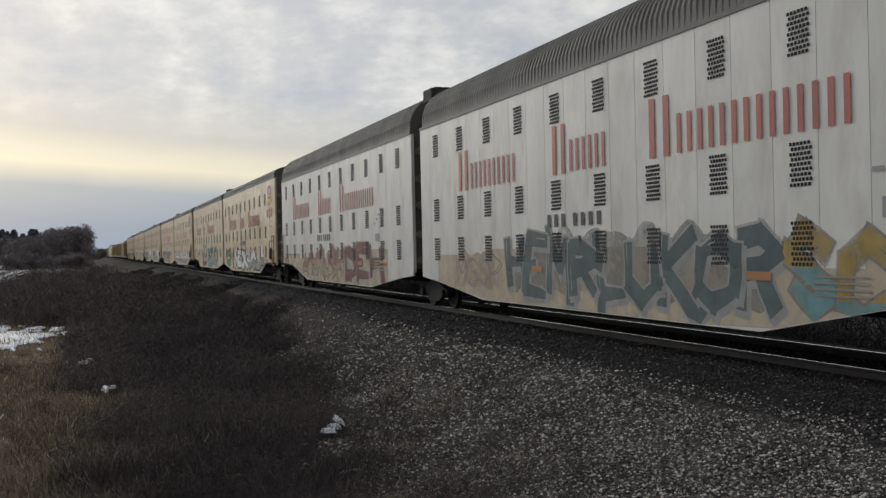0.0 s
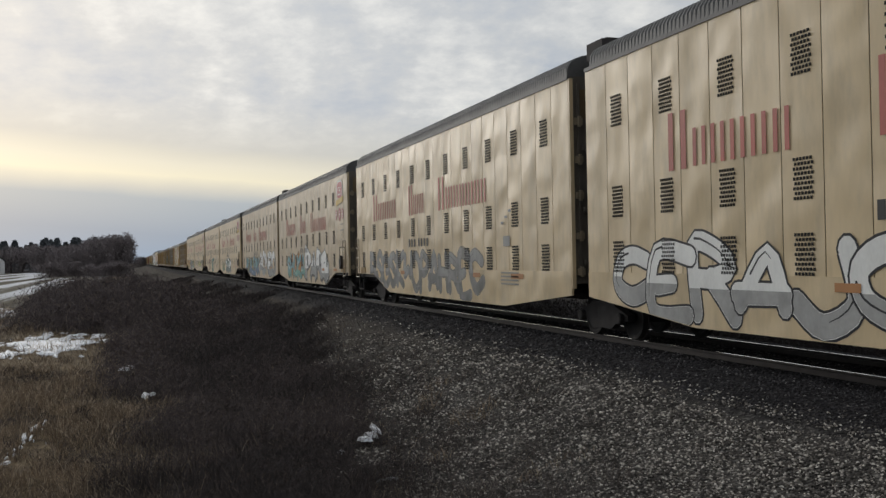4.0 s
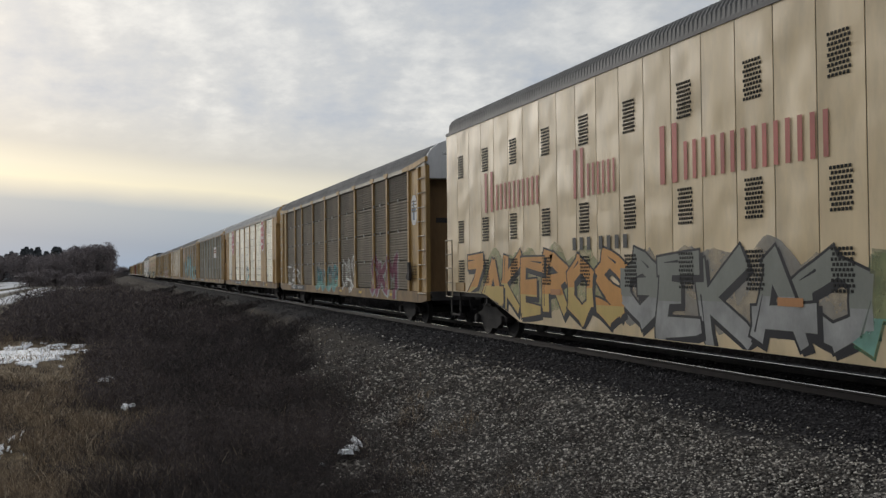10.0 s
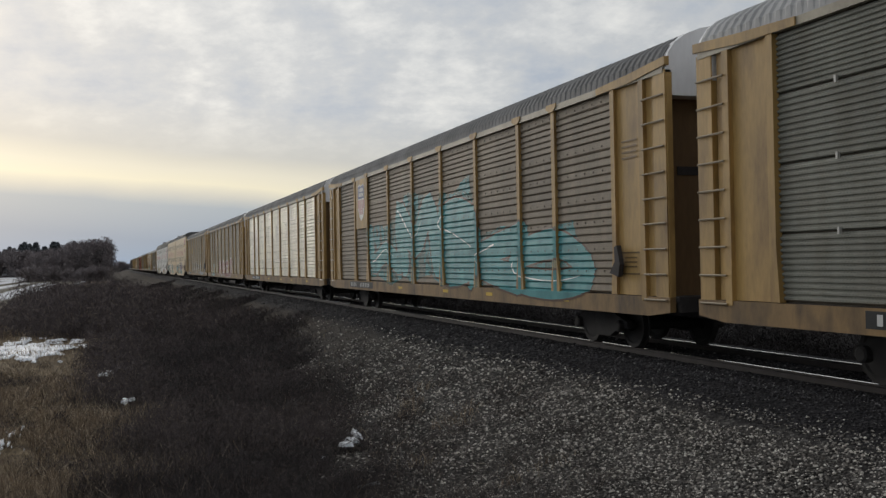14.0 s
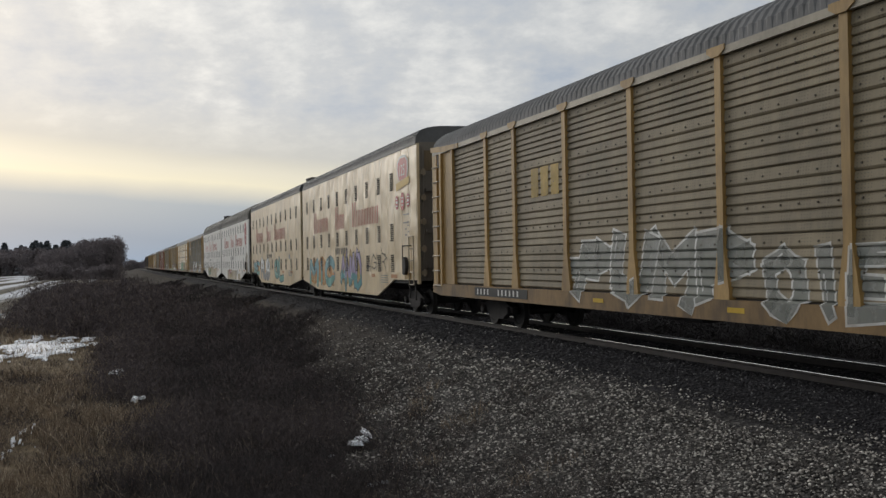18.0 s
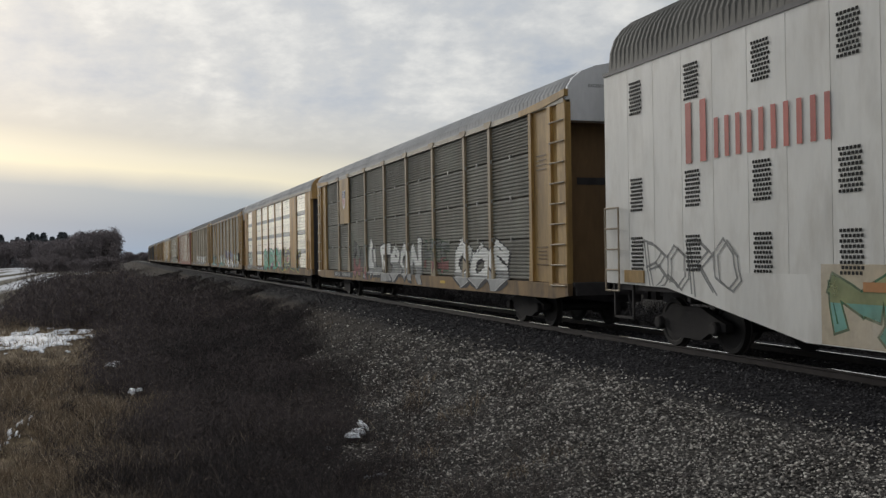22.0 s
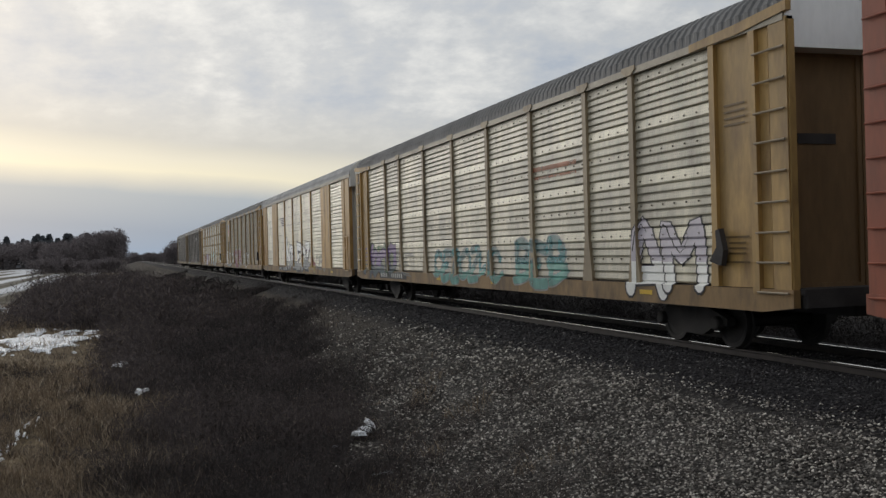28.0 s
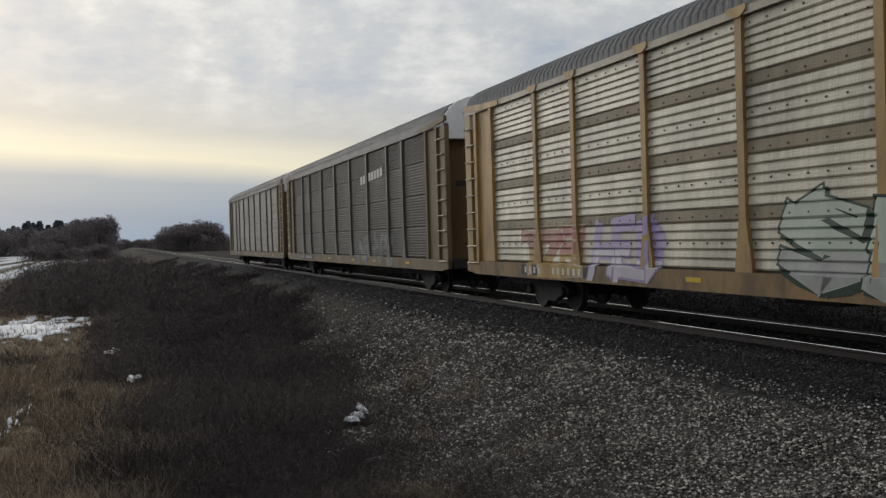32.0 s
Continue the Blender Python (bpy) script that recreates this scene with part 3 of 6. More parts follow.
def build_weeds():
    # low weeds, grass and brush over all the ditch, thinning out into the gravel
    x, y, d = polar(270000, -9, 27, 8.8, 75)
    edge = gravel_edge(x, d) + RNG.normal(0, 0.2, len(x))
    fade = np.clip((y - edge + 0.6) / 2.0, 0, 1)
    chance = RNG.uniform(0, 1, len(x))
    ok = (chance > 0.25 * fade + 0.75 * np.sqrt(fade) * (0.75 + 0.5 * (1 - swell(x, y, 1.3)))) & (y < 7.0) & clear_of_snow(x, y)
    x, y, d, fade = x[ok], y[ok], d[ok], fade[ok]
    dark = brush_share(x, y, d)
    pick = RNG.uniform(0, 1, len(x))
    hump = swell(x, y, 0.9)
    tall = 0.10 + 0.34 * hump * (1 - 0.65 * fade)
    is_brush = pick < 0.80 * dark
    bare = is_brush & (RNG.uniform(0, 1, len(x)) < 0.35)
    is_brush &= ~bare
    is_straw = (~is_brush) & ~bare & (RNG.uniform(0, 1, len(x)) < (0.98 - 0.65 * dark) * (0.6 + 0.6 * swell(x, y, 0.45)))
    for keep, name, mat, k, label, category in (
            (is_brush, "dead_brush", BRUSH, 1.35, "dark leafless brush along the embankment foot", "brush"),
            (is_straw, "dry_grass", STRAW, 1.0, "straw-coloured dry grass on the open patch", "grass"),
            (~is_brush & ~is_straw & ~bare, "low_weeds", WEED, 0.85, "dead brown weeds in the ditch", "weeds")):
        n = int(keep.sum())
        blades(name, x[keep], y[keep], k * tall[keep] * RNG.uniform(0.35, 1.15, n), 0.0042 * np.clip(d[keep] / 10, 1, 5) * RNG.uniform(0.5, 1.4, n), RNG.uniform(0.1, 1.3, n), mat, label, category)
    # soft brown thickets in the dark brush
    cx, cy, cd = polar(720, -1.5, 15.0, 10.6, 46)
    keep = (brush_share(cx, cy, cd) > 0.55) & (cy < gravel_edge(cx, cd) + 0.1)
    cx, cy, cd = cx[keep], cy[keep], cd[keep]
    tall = np.where((cd > 17) & (cy < gravel_edge(cx, cd) - 0.7), RNG.uniform(0.40, 1.05, len(cx)), RNG.uniform(0.18, 0.52, len(cx)))
    brown = (swell(cx, cy, 0.35) > 0.62) | ((cd > 22) & (cy < 0.9))
    for keep, mat in ((~brown, BRUSH), (brown, FARBRUSH)):
        twigs("brush_thicket", cx[keep], cy[keep], RNG.uniform(0.40, 1.0, keep.sum()), tall[keep], 460, 0.055, 0.0022, mat, "soft dark brown thickets of leafless brush", "brush")
    cx, cy, cd = polar(60, -1.3, 1.6, 25.0, 48)     # browner bushes nearer the field
    twigs("brown_bushes", cx, cy, RNG.uniform(0.6, 1.2, len(cx)), RNG.uniform(0.45, 1.0, len(cx)), 320, 0.07, 0.0034, FARBRUSH, "brown leafless bushes near the field", "brush")
    # brown clumps strewn over the open grass
    cx, cy, cd = polar(110, -9, 2.5, 10.5, 34)
    keep = swell(cx, cy, 0.8) > 0.45
    cx, cy, cd = cx[keep], cy[keep], cd[keep]
    twigs("weed_clumps", cx, cy, RNG.uniform(0.2, 0.6, len(cx)), RNG.uniform(0.12, 0.38, len(cx)), 170, 0.06, 0.0032, WEED, "brown weed clumps in the dry grass", "weeds")
    # taller brush farther along the ditch
    cx, cy, cd = polar(340, -5.6, 7.0, 47.0, 130)
    keep = (cy < 5.2) & (cy > -5.8)
    cx, cy, cd = cx[keep], cy[keep], cd[keep]
    twigs("tall_brush", cx, cy, RNG.uniform(0.9, 2.2, len(cx)), RNG.uniform(0.8, 2.1, len(cx)) * np.where(cy > 3.2, 0.4, 1.0), 330, 0.10, 0.0036, FARBRUSH, "tall brown leafless brush farther along the ditch", "brush")
    # soft bushes that stand up against the field and the far trees
    cx, cy, cd = polar(95, -4.4, 1.3, 48.0, 84)
    twigs("tall_bushes", cx, cy, RNG.uniform(0.8, 1.7, len(cx)), RNG.uniform(1.5, 2.75, len(cx)), 520, 0.10, 0.0028, FARBRUSH, "tall brown leafless bushes beside the snowy field", "brush")
    # scrub on the slope where the gravel ends, and dark scrub added beyond the track
    cx, cy, cd = polar(760, 1.5, 14.0, 27.0, 160)
    keep = (cy > 1.5) & (cy < 7.3) & (cx < -26 - 6 * np.clip(cy - 4.5, 0, 2))
    cx, cy, cd = cx[keep], cy[keep], cd[keep]
    twigs("slope_scrub", cx, cy, RNG.uniform(0.7, 1.5, len(cx)), RNG.uniform(0.15, 0.5, len(cx)), 190, 0.06, 0.0034, BRUSH, "low dark scrub on the embankment slope", "brush")
    # unseen scrub added past the rails so the gap under the cars stays dark
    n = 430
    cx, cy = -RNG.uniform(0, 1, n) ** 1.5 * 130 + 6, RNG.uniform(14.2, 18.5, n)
    twigs("far_scrub", cx, cy, RNG.uniform(0.7, 1.4, n), RNG.uniform(0.9, 1.45, n), 480, 0.10, 0.007, UNDER, "added scrub beyond the track, darkened to stand for shade", "brush")
    # straws close to the viewer and scattered over the gravel's edge
    cx, cy, cd = polar(46, 6, 24, 9.2, 24)
    close, near_y, close_d = polar(64, 9.5, 18.0, 11.3, 12.5)
    cx, cy, cd = np.concatenate([cx, close]), np.concatenate([cy, near_y]), np.concatenate([cd, close_d])
    keep = cy < 6.0
    cx, cy, cd = cx[keep], cy[keep], cd[keep]
    x, y, h, d = mounds(cx, cy, cd, np.where(cd < 12.5, RNG.uniform(0.14, 0.34, len(cx)), RNG.uniform(0.1, 0.3, len(cx))), RNG.uniform(0.15, 0.35, len(cx)), 60)
    blades("straw_tufts", x, y, h, 0.005 * np.clip(d / 9, 1, 3) * RNG.uniform(0.6, 1.2, len(x)), RNG.uniform(0.2, 1.1, len(x)), STRAW, "scattered straw tufts at the gravel's edge", "grass")
    # a thin growth of brown weeds over the near gravel
    x, y, d = polar(26000, 11.0, 27.0, 10.4, 15.5)
    ok = (y > gravel_edge(x, d) - 0.6) & (y < 6.2) & (RNG.uniform(0, 1, len(x)) < np.clip(1.25 - (d - 10.4) / 3.6 + 0.9 * (swell(x, y, 1.6) - 0.5), 0, 1) * np.clip(1.5 - (y - 3.0) / 2.2, 0.0, 1))
    x, y, d = x[ok], y[ok], d[ok]
    blades("gravel_grass", x, y, RNG.uniform(0.06, 0.24, len(x)), 0.0042 * RNG.uniform(0.6, 1.3, len(x)), RNG.uniform(0.2, 1.3, len(x)), WEED, "thin dead weeds over the near gravel", "weeds")
    # brown weed clumps rooted in the gravel
    cx, cy, cd = polar(80, 11, 30, 11.0, 30)
    keep = (cy > gravel_edge(cx, cd)) & (cy < 6.9)
    cx, cy, cd = cx[keep], cy[keep], cd[keep]
    ex, ey, ed = polar(420, 8, 25, 9.6, 27)         # thick near the edge, thinning out
    past = ey - gravel_edge(ex, ed)
    keep = (past > -0.3) & (past < 1.9) & (RNG.uniform(0, 1, len(ex)) < 0.85 - 0.4 * past)
    cx, cy = np.concatenate([cx, ex[keep]]), np.concatenate([cy, ey[keep]])
    twigs("gravel_weeds", cx, cy, RNG.uniform(0.2, 0.55, len(cx)), RNG.uniform(0.12, 0.34, len(cx)), 130, 0.05, 0.0028, WEED, "brown weed clumps rooted in the gravel", "weeds")


build_weeds()


# ---- snow left in the hollows ----
def snow_material():
    m = plain("snow", (0.80, 0.82, 0.86), 0.6, vary=0.12, scale=3.0)
    return m


MAT["snow"] = snow_material()


def snow_patch(turn, drop, wide, deep, seed, pieces=1, lift=0.0):
    """Thin ragged remains of snow where the ground lies in that direction from the viewer; half widths in metres."""
    rng = random.Random(seed)
    a, e = radians(turn), radians(drop)
    d = 3.0 / math.tan(e)
    for _ in range(6):
        x, y = -d * math.cos(a), d * math.sin(a)
        d = (EYE_Z - float(ground_z(x, y))) / math.tan(e)
    vs, fs = [], []
    for k in range(pieces):
        if pieces == 1:
            ox = oy = 0.0
            s = 1.0
        else:
            ox, oy = max(-1.3, min(1.3, rng.gauss(0, 0.55))) * deep, max(-1.2, min(1.2, rng.gauss(0, 0.55))) * wide
            s = 0.9 * rng.choice((0.05, 0.07, 0.11, 0.16, 0.24)) * rng.uniform(0.7, 1.2) * (1.1 - 0.5 * abs(oy / wide))
        tall = min(1.0, max(0.12, 5.0 * s * wide)) if pieces > 1 else min(1.0, 5.0 * wide)
        n = 26
        ph = [rng.uniform(0, 6.3) for _ in range(4)]
        ring = []
        for i in range(n):
            q = 2 * math.pi * i / n
            r = max(0.25, 1 + 0.34 * math.sin(2 * q + ph[0]) + 0.30 * math.sin(4 * q + ph[1]) + 0.22 * math.sin(7 * q + ph[2]) + 0.14 * math.sin(11 * q + ph[3]))
            ring.append((-d * math.cos(a) + ox + s * deep * r * math.cos(q), d * math.sin(a) + oy + s * wide * r * math.sin(q)))
        c = len(vs)
        cx, cy = sum(p[0] for p in ring) / n, sum(p[1] for p in ring) / n
        vs.append((cx, cy, float(ground_z(cx, cy)) + 0.05 * tall + lift))
        for t, up in ((0.75, 0.045 * tall), (1.0, -0.01)):
            for px, py in ring:
                ux, uy = cx + t * (px - cx), cy + t * (py - cy)
                vs.append((ux, uy, float(ground_z(ux, uy)) + up + (lift if up > 0 else 0.8 * lift)))
        fs += [(c, c + 1 + i, c + 1 + (i + 1) % n) for i in range(n)]
        fs += [(c + 1 + i, c + 1 + n + i, c + 1 + n + (i + 1) % n, c + 1 + (i + 1) % n) for i in range(n)]
    ob = mesh_object("snow_patch", vs, fs, MAT["snow"])
    if pieces > 1:
        return tagged(ob, "speckled remains of old snow in the grass", "snow", kind="stuff")
    return tagged(ob, "leftover patch of old snow on the ground", "snow", group="snow patches")


snow_patch(12.50, 10.62, 0.09, 0.16, 1, 1, 0.17)
snow_patch(12.84, 10.42, 0.10, 0.17, 21, 1, 0.17)
snow_patch(13.12, 10.08, 0.05, 0.22, 2, 1, 0.17)
snow_patch(12.98, 9.88, 0.03, 0.10, 22, 1, 0.17)
snow_patch(11.15, 11.05, 0.045, 0.08, 3, 1, 0.10)
snow_patch(0.55, 7.55, 0.09, 0.22, 4, 1, 0.18)
snow_patch(0.93, 7.50, 0.06, 0.13, 5, 1, 0.18)
snow_patch(-0.50, 6.10, 0.12, 0.34, 6, 1, 0.22)
snow_patch(-0.22, 6.00, 0.09, 0.26, 26, 1, 0.22)
snow_patch(-4.6, 4.25, 1.5, 5.4, 7, 120, 0.04)
snow_patch(-3.4, 4.25, 1.7, 4.0, 17, 60, 0.04)
snow_patch(-2.6, 4.10, 0.40, 0.8, 8, 14)
snow_patch(-1.2, 4.15, 0.30, 0.7, 9, 9)
snow_patch(-5.0, 8.9, 0.22, 1.2, 10, 12, 0.09)
snow_patch(-6.0, 9.9, 0.18, 0.8, 11, 8, 0.09)
snow_patch(-5.9, 2.4, 1.8, 8.0, 12, 40)
snow_patch(13.8, 12.40, 0.18, 0.03, 13)


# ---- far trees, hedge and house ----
# distance haze is mixed into these pale, bluish crown colours
TWIG = island_material("hazy_twigs", ((0.0, (0.165, 0.147, 0.152)), (0.6, (0.24, 0.21, 0.215)), (1.0, (0.32, 0.28, 0.28))))
NEEDLE = island_material("hazy_needles", ((0.0, (0.14, 0.158, 0.18)), (0.7, (0.19, 0.208, 0.225)), (1.0, (0.24, 0.255, 0.26))))


def crown_mesh(name, seed, conifer, n=9000):
    """A ragged crown of many small twig or needle clumps, one unit high and about one wide."""
    g = np.random.default_rng(seed)
    if conifer:
        u = g.uniform(0, 1, n) ** 0.8
        tier = 0.75 + 0.25 * np.cos(u * 42)
        r = (1 - u) * 0.24 * tier * g.uniform(0.3, 1.05, n)
        a = g.uniform(0, 6.283, n)
        c = np.stack([r * np.cos(a), r * np.sin(a), 0.08 + 0.92 * u], 1)
        s = 0.016 + 0.030 * (1 - u)
    else:
        lobes = np.stack([g.uniform(-0.28, 0.28, 9), g.uniform(-0.28, 0.28, 9), g.uniform(0.42, 0.80, 9)], 1)
        k = g.integers(0, 9, n)
        v = g.normal(0, 1, (n, 3))
        v /= np.linalg.norm(v, axis=1)[:, None]
        c = lobes[k] + v * (g.uniform(0, 1, n) ** 0.45 * 0.21)[:, None]
        low = g.uniform(0, 1, n) < 0.22
        c[low, 2] = g.uniform(0.0, 0.45, low.sum())
        c[:, 2] = np.clip(c[:, 2], 0.0, 1.05)
        s = g.uniform(0.006, 0.020, n)
    t = g.normal(0, 1, (n, 3, 3)) * s[:, None, None]
    v = (c[:, None] + t).reshape(-1, 3)
    f = np.arange(3 * n).reshape(n, 3)
    me = bpy.data.meshes.new(name)
    me.from_pydata(v.tolist(), [], f.tolist())
    return me


def trunk_mesh(seed, conifer):
    rng = random.Random(seed)
    vs, fs = [], []

    def limb(a, b, r0, r1):
        n = len(vs)
        ax, ay, az = a
        bx, by, bz = b
        for (x, y, z), r in ((a, r0), (b, r1)):
            for k in range(5):
                q = 2 * math.pi * k / 5
                vs.append((x + r * math.cos(q), y + r * math.sin(q), z))
        fs.extend((n + k, n + (k + 1) % 5, n + 5 + (k + 1) % 5, n + 5 + k) for k in range(5))

    limb((0, 0, -0.02), (0, 0, 0.95 if conifer else 0.45), 0.022, 0.004 if conifer else 0.014)
    if not conifer:
        for _ in range(7):
            q, z = rng.uniform(0, 6.3), rng.uniform(0.2, 0.45)
            limb((0, 0, z), (0.3 * math.cos(q), 0.3 * math.sin(q), z + rng.uniform(0.2, 0.4)), 0.010, 0.003)
    return mesh_of("trunk", vs, fs)


def mesh_of(name, verts, faces):
    me = bpy.data.meshes.new(name)
    me.from_pydata([tuple(map(float, v)) for v in verts], [], faces)
    return me


TREE = {(c, k): (crown_mesh("crown", 20 + k + 7 * c, bool(c)), trunk_mesh(40 + k, bool(c))) for c in (0, 1) for k in range(4)}
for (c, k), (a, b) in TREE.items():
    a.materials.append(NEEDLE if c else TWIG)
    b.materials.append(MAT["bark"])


def tree(turn, dist, height, spread, conifer, k, label):
    a = radians(turn)
    x, y = -dist * math.cos(a), dist * math.sin(a)
    root = new("conifer_tree" if conifer else "bare_tree")
    root.matrix_world = Matrix.Translation((x, y, float(ground_z(x, y)) - 0.1)) @ Matrix.Rotation(k * 1.7 + turn, 4, "Z") @ Matrix.Diagonal((height * spread, height * spread, height, 1))
    for name, me in zip(("crown", "trunk"), TREE[(1 if conifer else 0, k % 4)]):
        p = new(name, me)
        p.parent = root
    return tagged(root, label, "tree", "conifers on the skyline" if conifer else "bare trees on the skyline")


def build_trees():
    rng = random.Random(3)
    k = 0
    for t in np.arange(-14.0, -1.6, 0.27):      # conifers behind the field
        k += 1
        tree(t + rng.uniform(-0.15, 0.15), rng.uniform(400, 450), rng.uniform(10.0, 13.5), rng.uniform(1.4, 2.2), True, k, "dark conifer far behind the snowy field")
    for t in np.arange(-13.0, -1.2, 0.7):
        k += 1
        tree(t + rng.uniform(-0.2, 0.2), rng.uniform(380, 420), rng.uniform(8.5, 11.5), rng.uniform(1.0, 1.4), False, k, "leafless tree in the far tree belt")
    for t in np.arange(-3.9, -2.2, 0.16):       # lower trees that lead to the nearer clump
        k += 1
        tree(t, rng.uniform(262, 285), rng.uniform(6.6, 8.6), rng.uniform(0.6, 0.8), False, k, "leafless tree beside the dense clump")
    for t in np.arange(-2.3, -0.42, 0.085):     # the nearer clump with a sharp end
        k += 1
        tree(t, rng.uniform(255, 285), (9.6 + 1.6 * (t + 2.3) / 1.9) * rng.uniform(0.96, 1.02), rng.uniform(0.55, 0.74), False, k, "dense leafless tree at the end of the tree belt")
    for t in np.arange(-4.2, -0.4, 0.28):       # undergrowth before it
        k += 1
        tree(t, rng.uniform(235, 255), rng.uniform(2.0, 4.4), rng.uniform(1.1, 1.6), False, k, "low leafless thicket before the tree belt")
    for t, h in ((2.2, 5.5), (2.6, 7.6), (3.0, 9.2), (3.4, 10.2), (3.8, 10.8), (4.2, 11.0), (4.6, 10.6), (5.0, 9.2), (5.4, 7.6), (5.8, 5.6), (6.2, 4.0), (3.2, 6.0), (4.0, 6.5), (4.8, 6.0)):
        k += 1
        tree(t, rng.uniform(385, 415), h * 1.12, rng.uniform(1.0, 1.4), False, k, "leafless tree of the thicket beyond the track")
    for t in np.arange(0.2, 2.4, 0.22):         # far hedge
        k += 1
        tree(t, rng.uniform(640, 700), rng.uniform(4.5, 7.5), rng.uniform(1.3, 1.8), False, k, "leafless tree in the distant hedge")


build_trees()


def house():
    a = radians(-7.05)
    root = new("farm_house")
    root.matrix_world = pose(-350 * math.cos(a), 350 * math.sin(a), -1.25, 0, 0, 20)
    W = plain("house_wall", (0.62, 0.62, 0.62), 0.7, vary=0.1, scale=1.0)
    R = plain("house_roof", (0.06, 0.055, 0.055), 0.8, vary=0.3, scale=1.0)
    G = plain("house_window", (0.03, 0.035, 0.04), 0.2, vary=0.1, scale=1.0)
    for name, vs, fs, m in (
            ("wall", *section_box([(-3.2, 0), (3.2, 0), (3.2, 4.2), (0, 7.0), (-3.2, 4.2)], -4.5, 4.5), W),
            ("roof", *section_box([(-3.7, 3.95), (0, 7.2), (3.7, 3.95), (3.7, 4.2), (0, 7.5), (-3.7, 4.2)], -4.9, 4.9), R)):
        p = mesh_object(name, vs, fs, m, root)
    for x in (-2.6, 0.2, 2.8):
        for z in (1.0,):
            p = new("window", mesh_of("window", [(x + u, -3.24, z + v) for u, v in ((-0.5, 0), (0.5, 0), (0.5, 1.5), (-0.5, 1.5))], [(0, 1, 2, 3)]))
            p.data.materials.append(G)
            p.parent = root
    for y in (-1.2, 1.2):
        p = new("window", mesh_of("window", [(4.54, y + u, 1.2 + v) for u, v in ((-0.5, 0), (0.5, 0), (0.5, 1.5), (-0.5, 1.5))], [(0, 1, 2, 3)]))
        p.data.materials.append(G)
        p.parent = root
    return tagged(root, "small white gabled farm house behind the field", "house")


def section_box(prof, x0, x1):
    """A prism along x from a closed y-z outline."""
    n = len(prof)
    vs = [(x, y, z) for x in (x0, x1) for y, z in prof]
    fs = [(i, n + i, n + (i + 1) % n, (i + 1) % n) for i in range(n)] + [tuple(range(n)), tuple(range(2 * n - 1, n - 1, -1))]
    return vs, fs


house()

#CARS

TRAIN = []      # (thing, distance of its front gap behind the head of the train)
WHEELS = []     # (wheelset, distance behind the head of the train)


def part(name, me, material, parent, label="", at=None):
    """One mesh as an object under a thing or part; alike parts share the mesh."""
    ob = new(name, me)
    if not me.materials:
        me.materials.append(None)
    if material:
        ob.material_slots[0].link = "OBJECT"
        ob.material_slots[0].material = material
    ob.parent = parent
    if at is not None:
        ob.matrix_basis = at
    if label:
        tagged(ob, label)
    return ob


def boxes(name, items):
    """Boxes as one mesh: (x0, x1, y0, y1, z0, z1)."""
    vs, fs = [], []
    for x0, x1, y0, y1, z0, z1 in items:
        n = len(vs)
        vs += [(x, y, z) for x in (x0, x1) for y in (y0, y1) for z in (z0, z1)]
        fs += [tuple(n + i for i in f) for f in ((0, 1, 3, 2), (4, 6, 7, 5), (0, 4, 5, 1), (2, 3, 7, 6), (0, 2, 6, 4), (1, 5, 7, 3))]
    return mesh_of(name, vs, fs)


def slab(name, outline, y0, y1, chamfer=0.0):
    """A plate in the x-z plane: a convex or gently concave outline given front to back as (d, z), from y0 (outer) to y1."""
    bm = bmesh.new()
    f = bm.faces.new([bm.verts.new((-d, y0, z)) for d, z in outline])
    r = bmesh.ops.extrude_face_region(bm, geom=[f])
    for v in r["geom"]:
        if isinstance(v, bmesh.types.BMVert):
            v.co.y = y1
    bmesh.ops.triangulate(bm, faces=[f for f in bm.faces if len(f.verts) > 4])
    bmesh.ops.recalc_face_normals(bm, faces=bm.faces)
    me = bpy.data.meshes.new(name)
    bm.to_mesh(me)
    bm.free()
    return me


def tube(points, r, sides=6):
    """Verts and faces of a round bar along points."""
    vs, fs = [], []
    for i, p in enumerate(points):
        p = Vector(p)
        t = (Vector(points[min(i + 1, len(points) - 1)]) - Vector(points[max(i - 1, 0)])).normalized()
        a = t.orthogonal().normalized()
        b = t.cross(a)
        vs += [tuple(p + r * (math.cos(q) * a + math.sin(q) * b)) for q in [2 * math.pi * k / sides for k in range(sides)]]
        if i:
            o = (i - 1) * sides
            fs += [(o + k, o + (k + 1) % sides, o + sides + (k + 1) % sides, o + sides + k) for k in range(sides)]
    return vs, fs


def tubes(name, runs, r):
    vs, fs = [], []
    for pts in runs:
        a, b = tube(pts, r)
        n = len(vs)
        vs += a
        fs += [tuple(n + i for i in f) for f in b]
    return mesh_of(name, vs, fs)


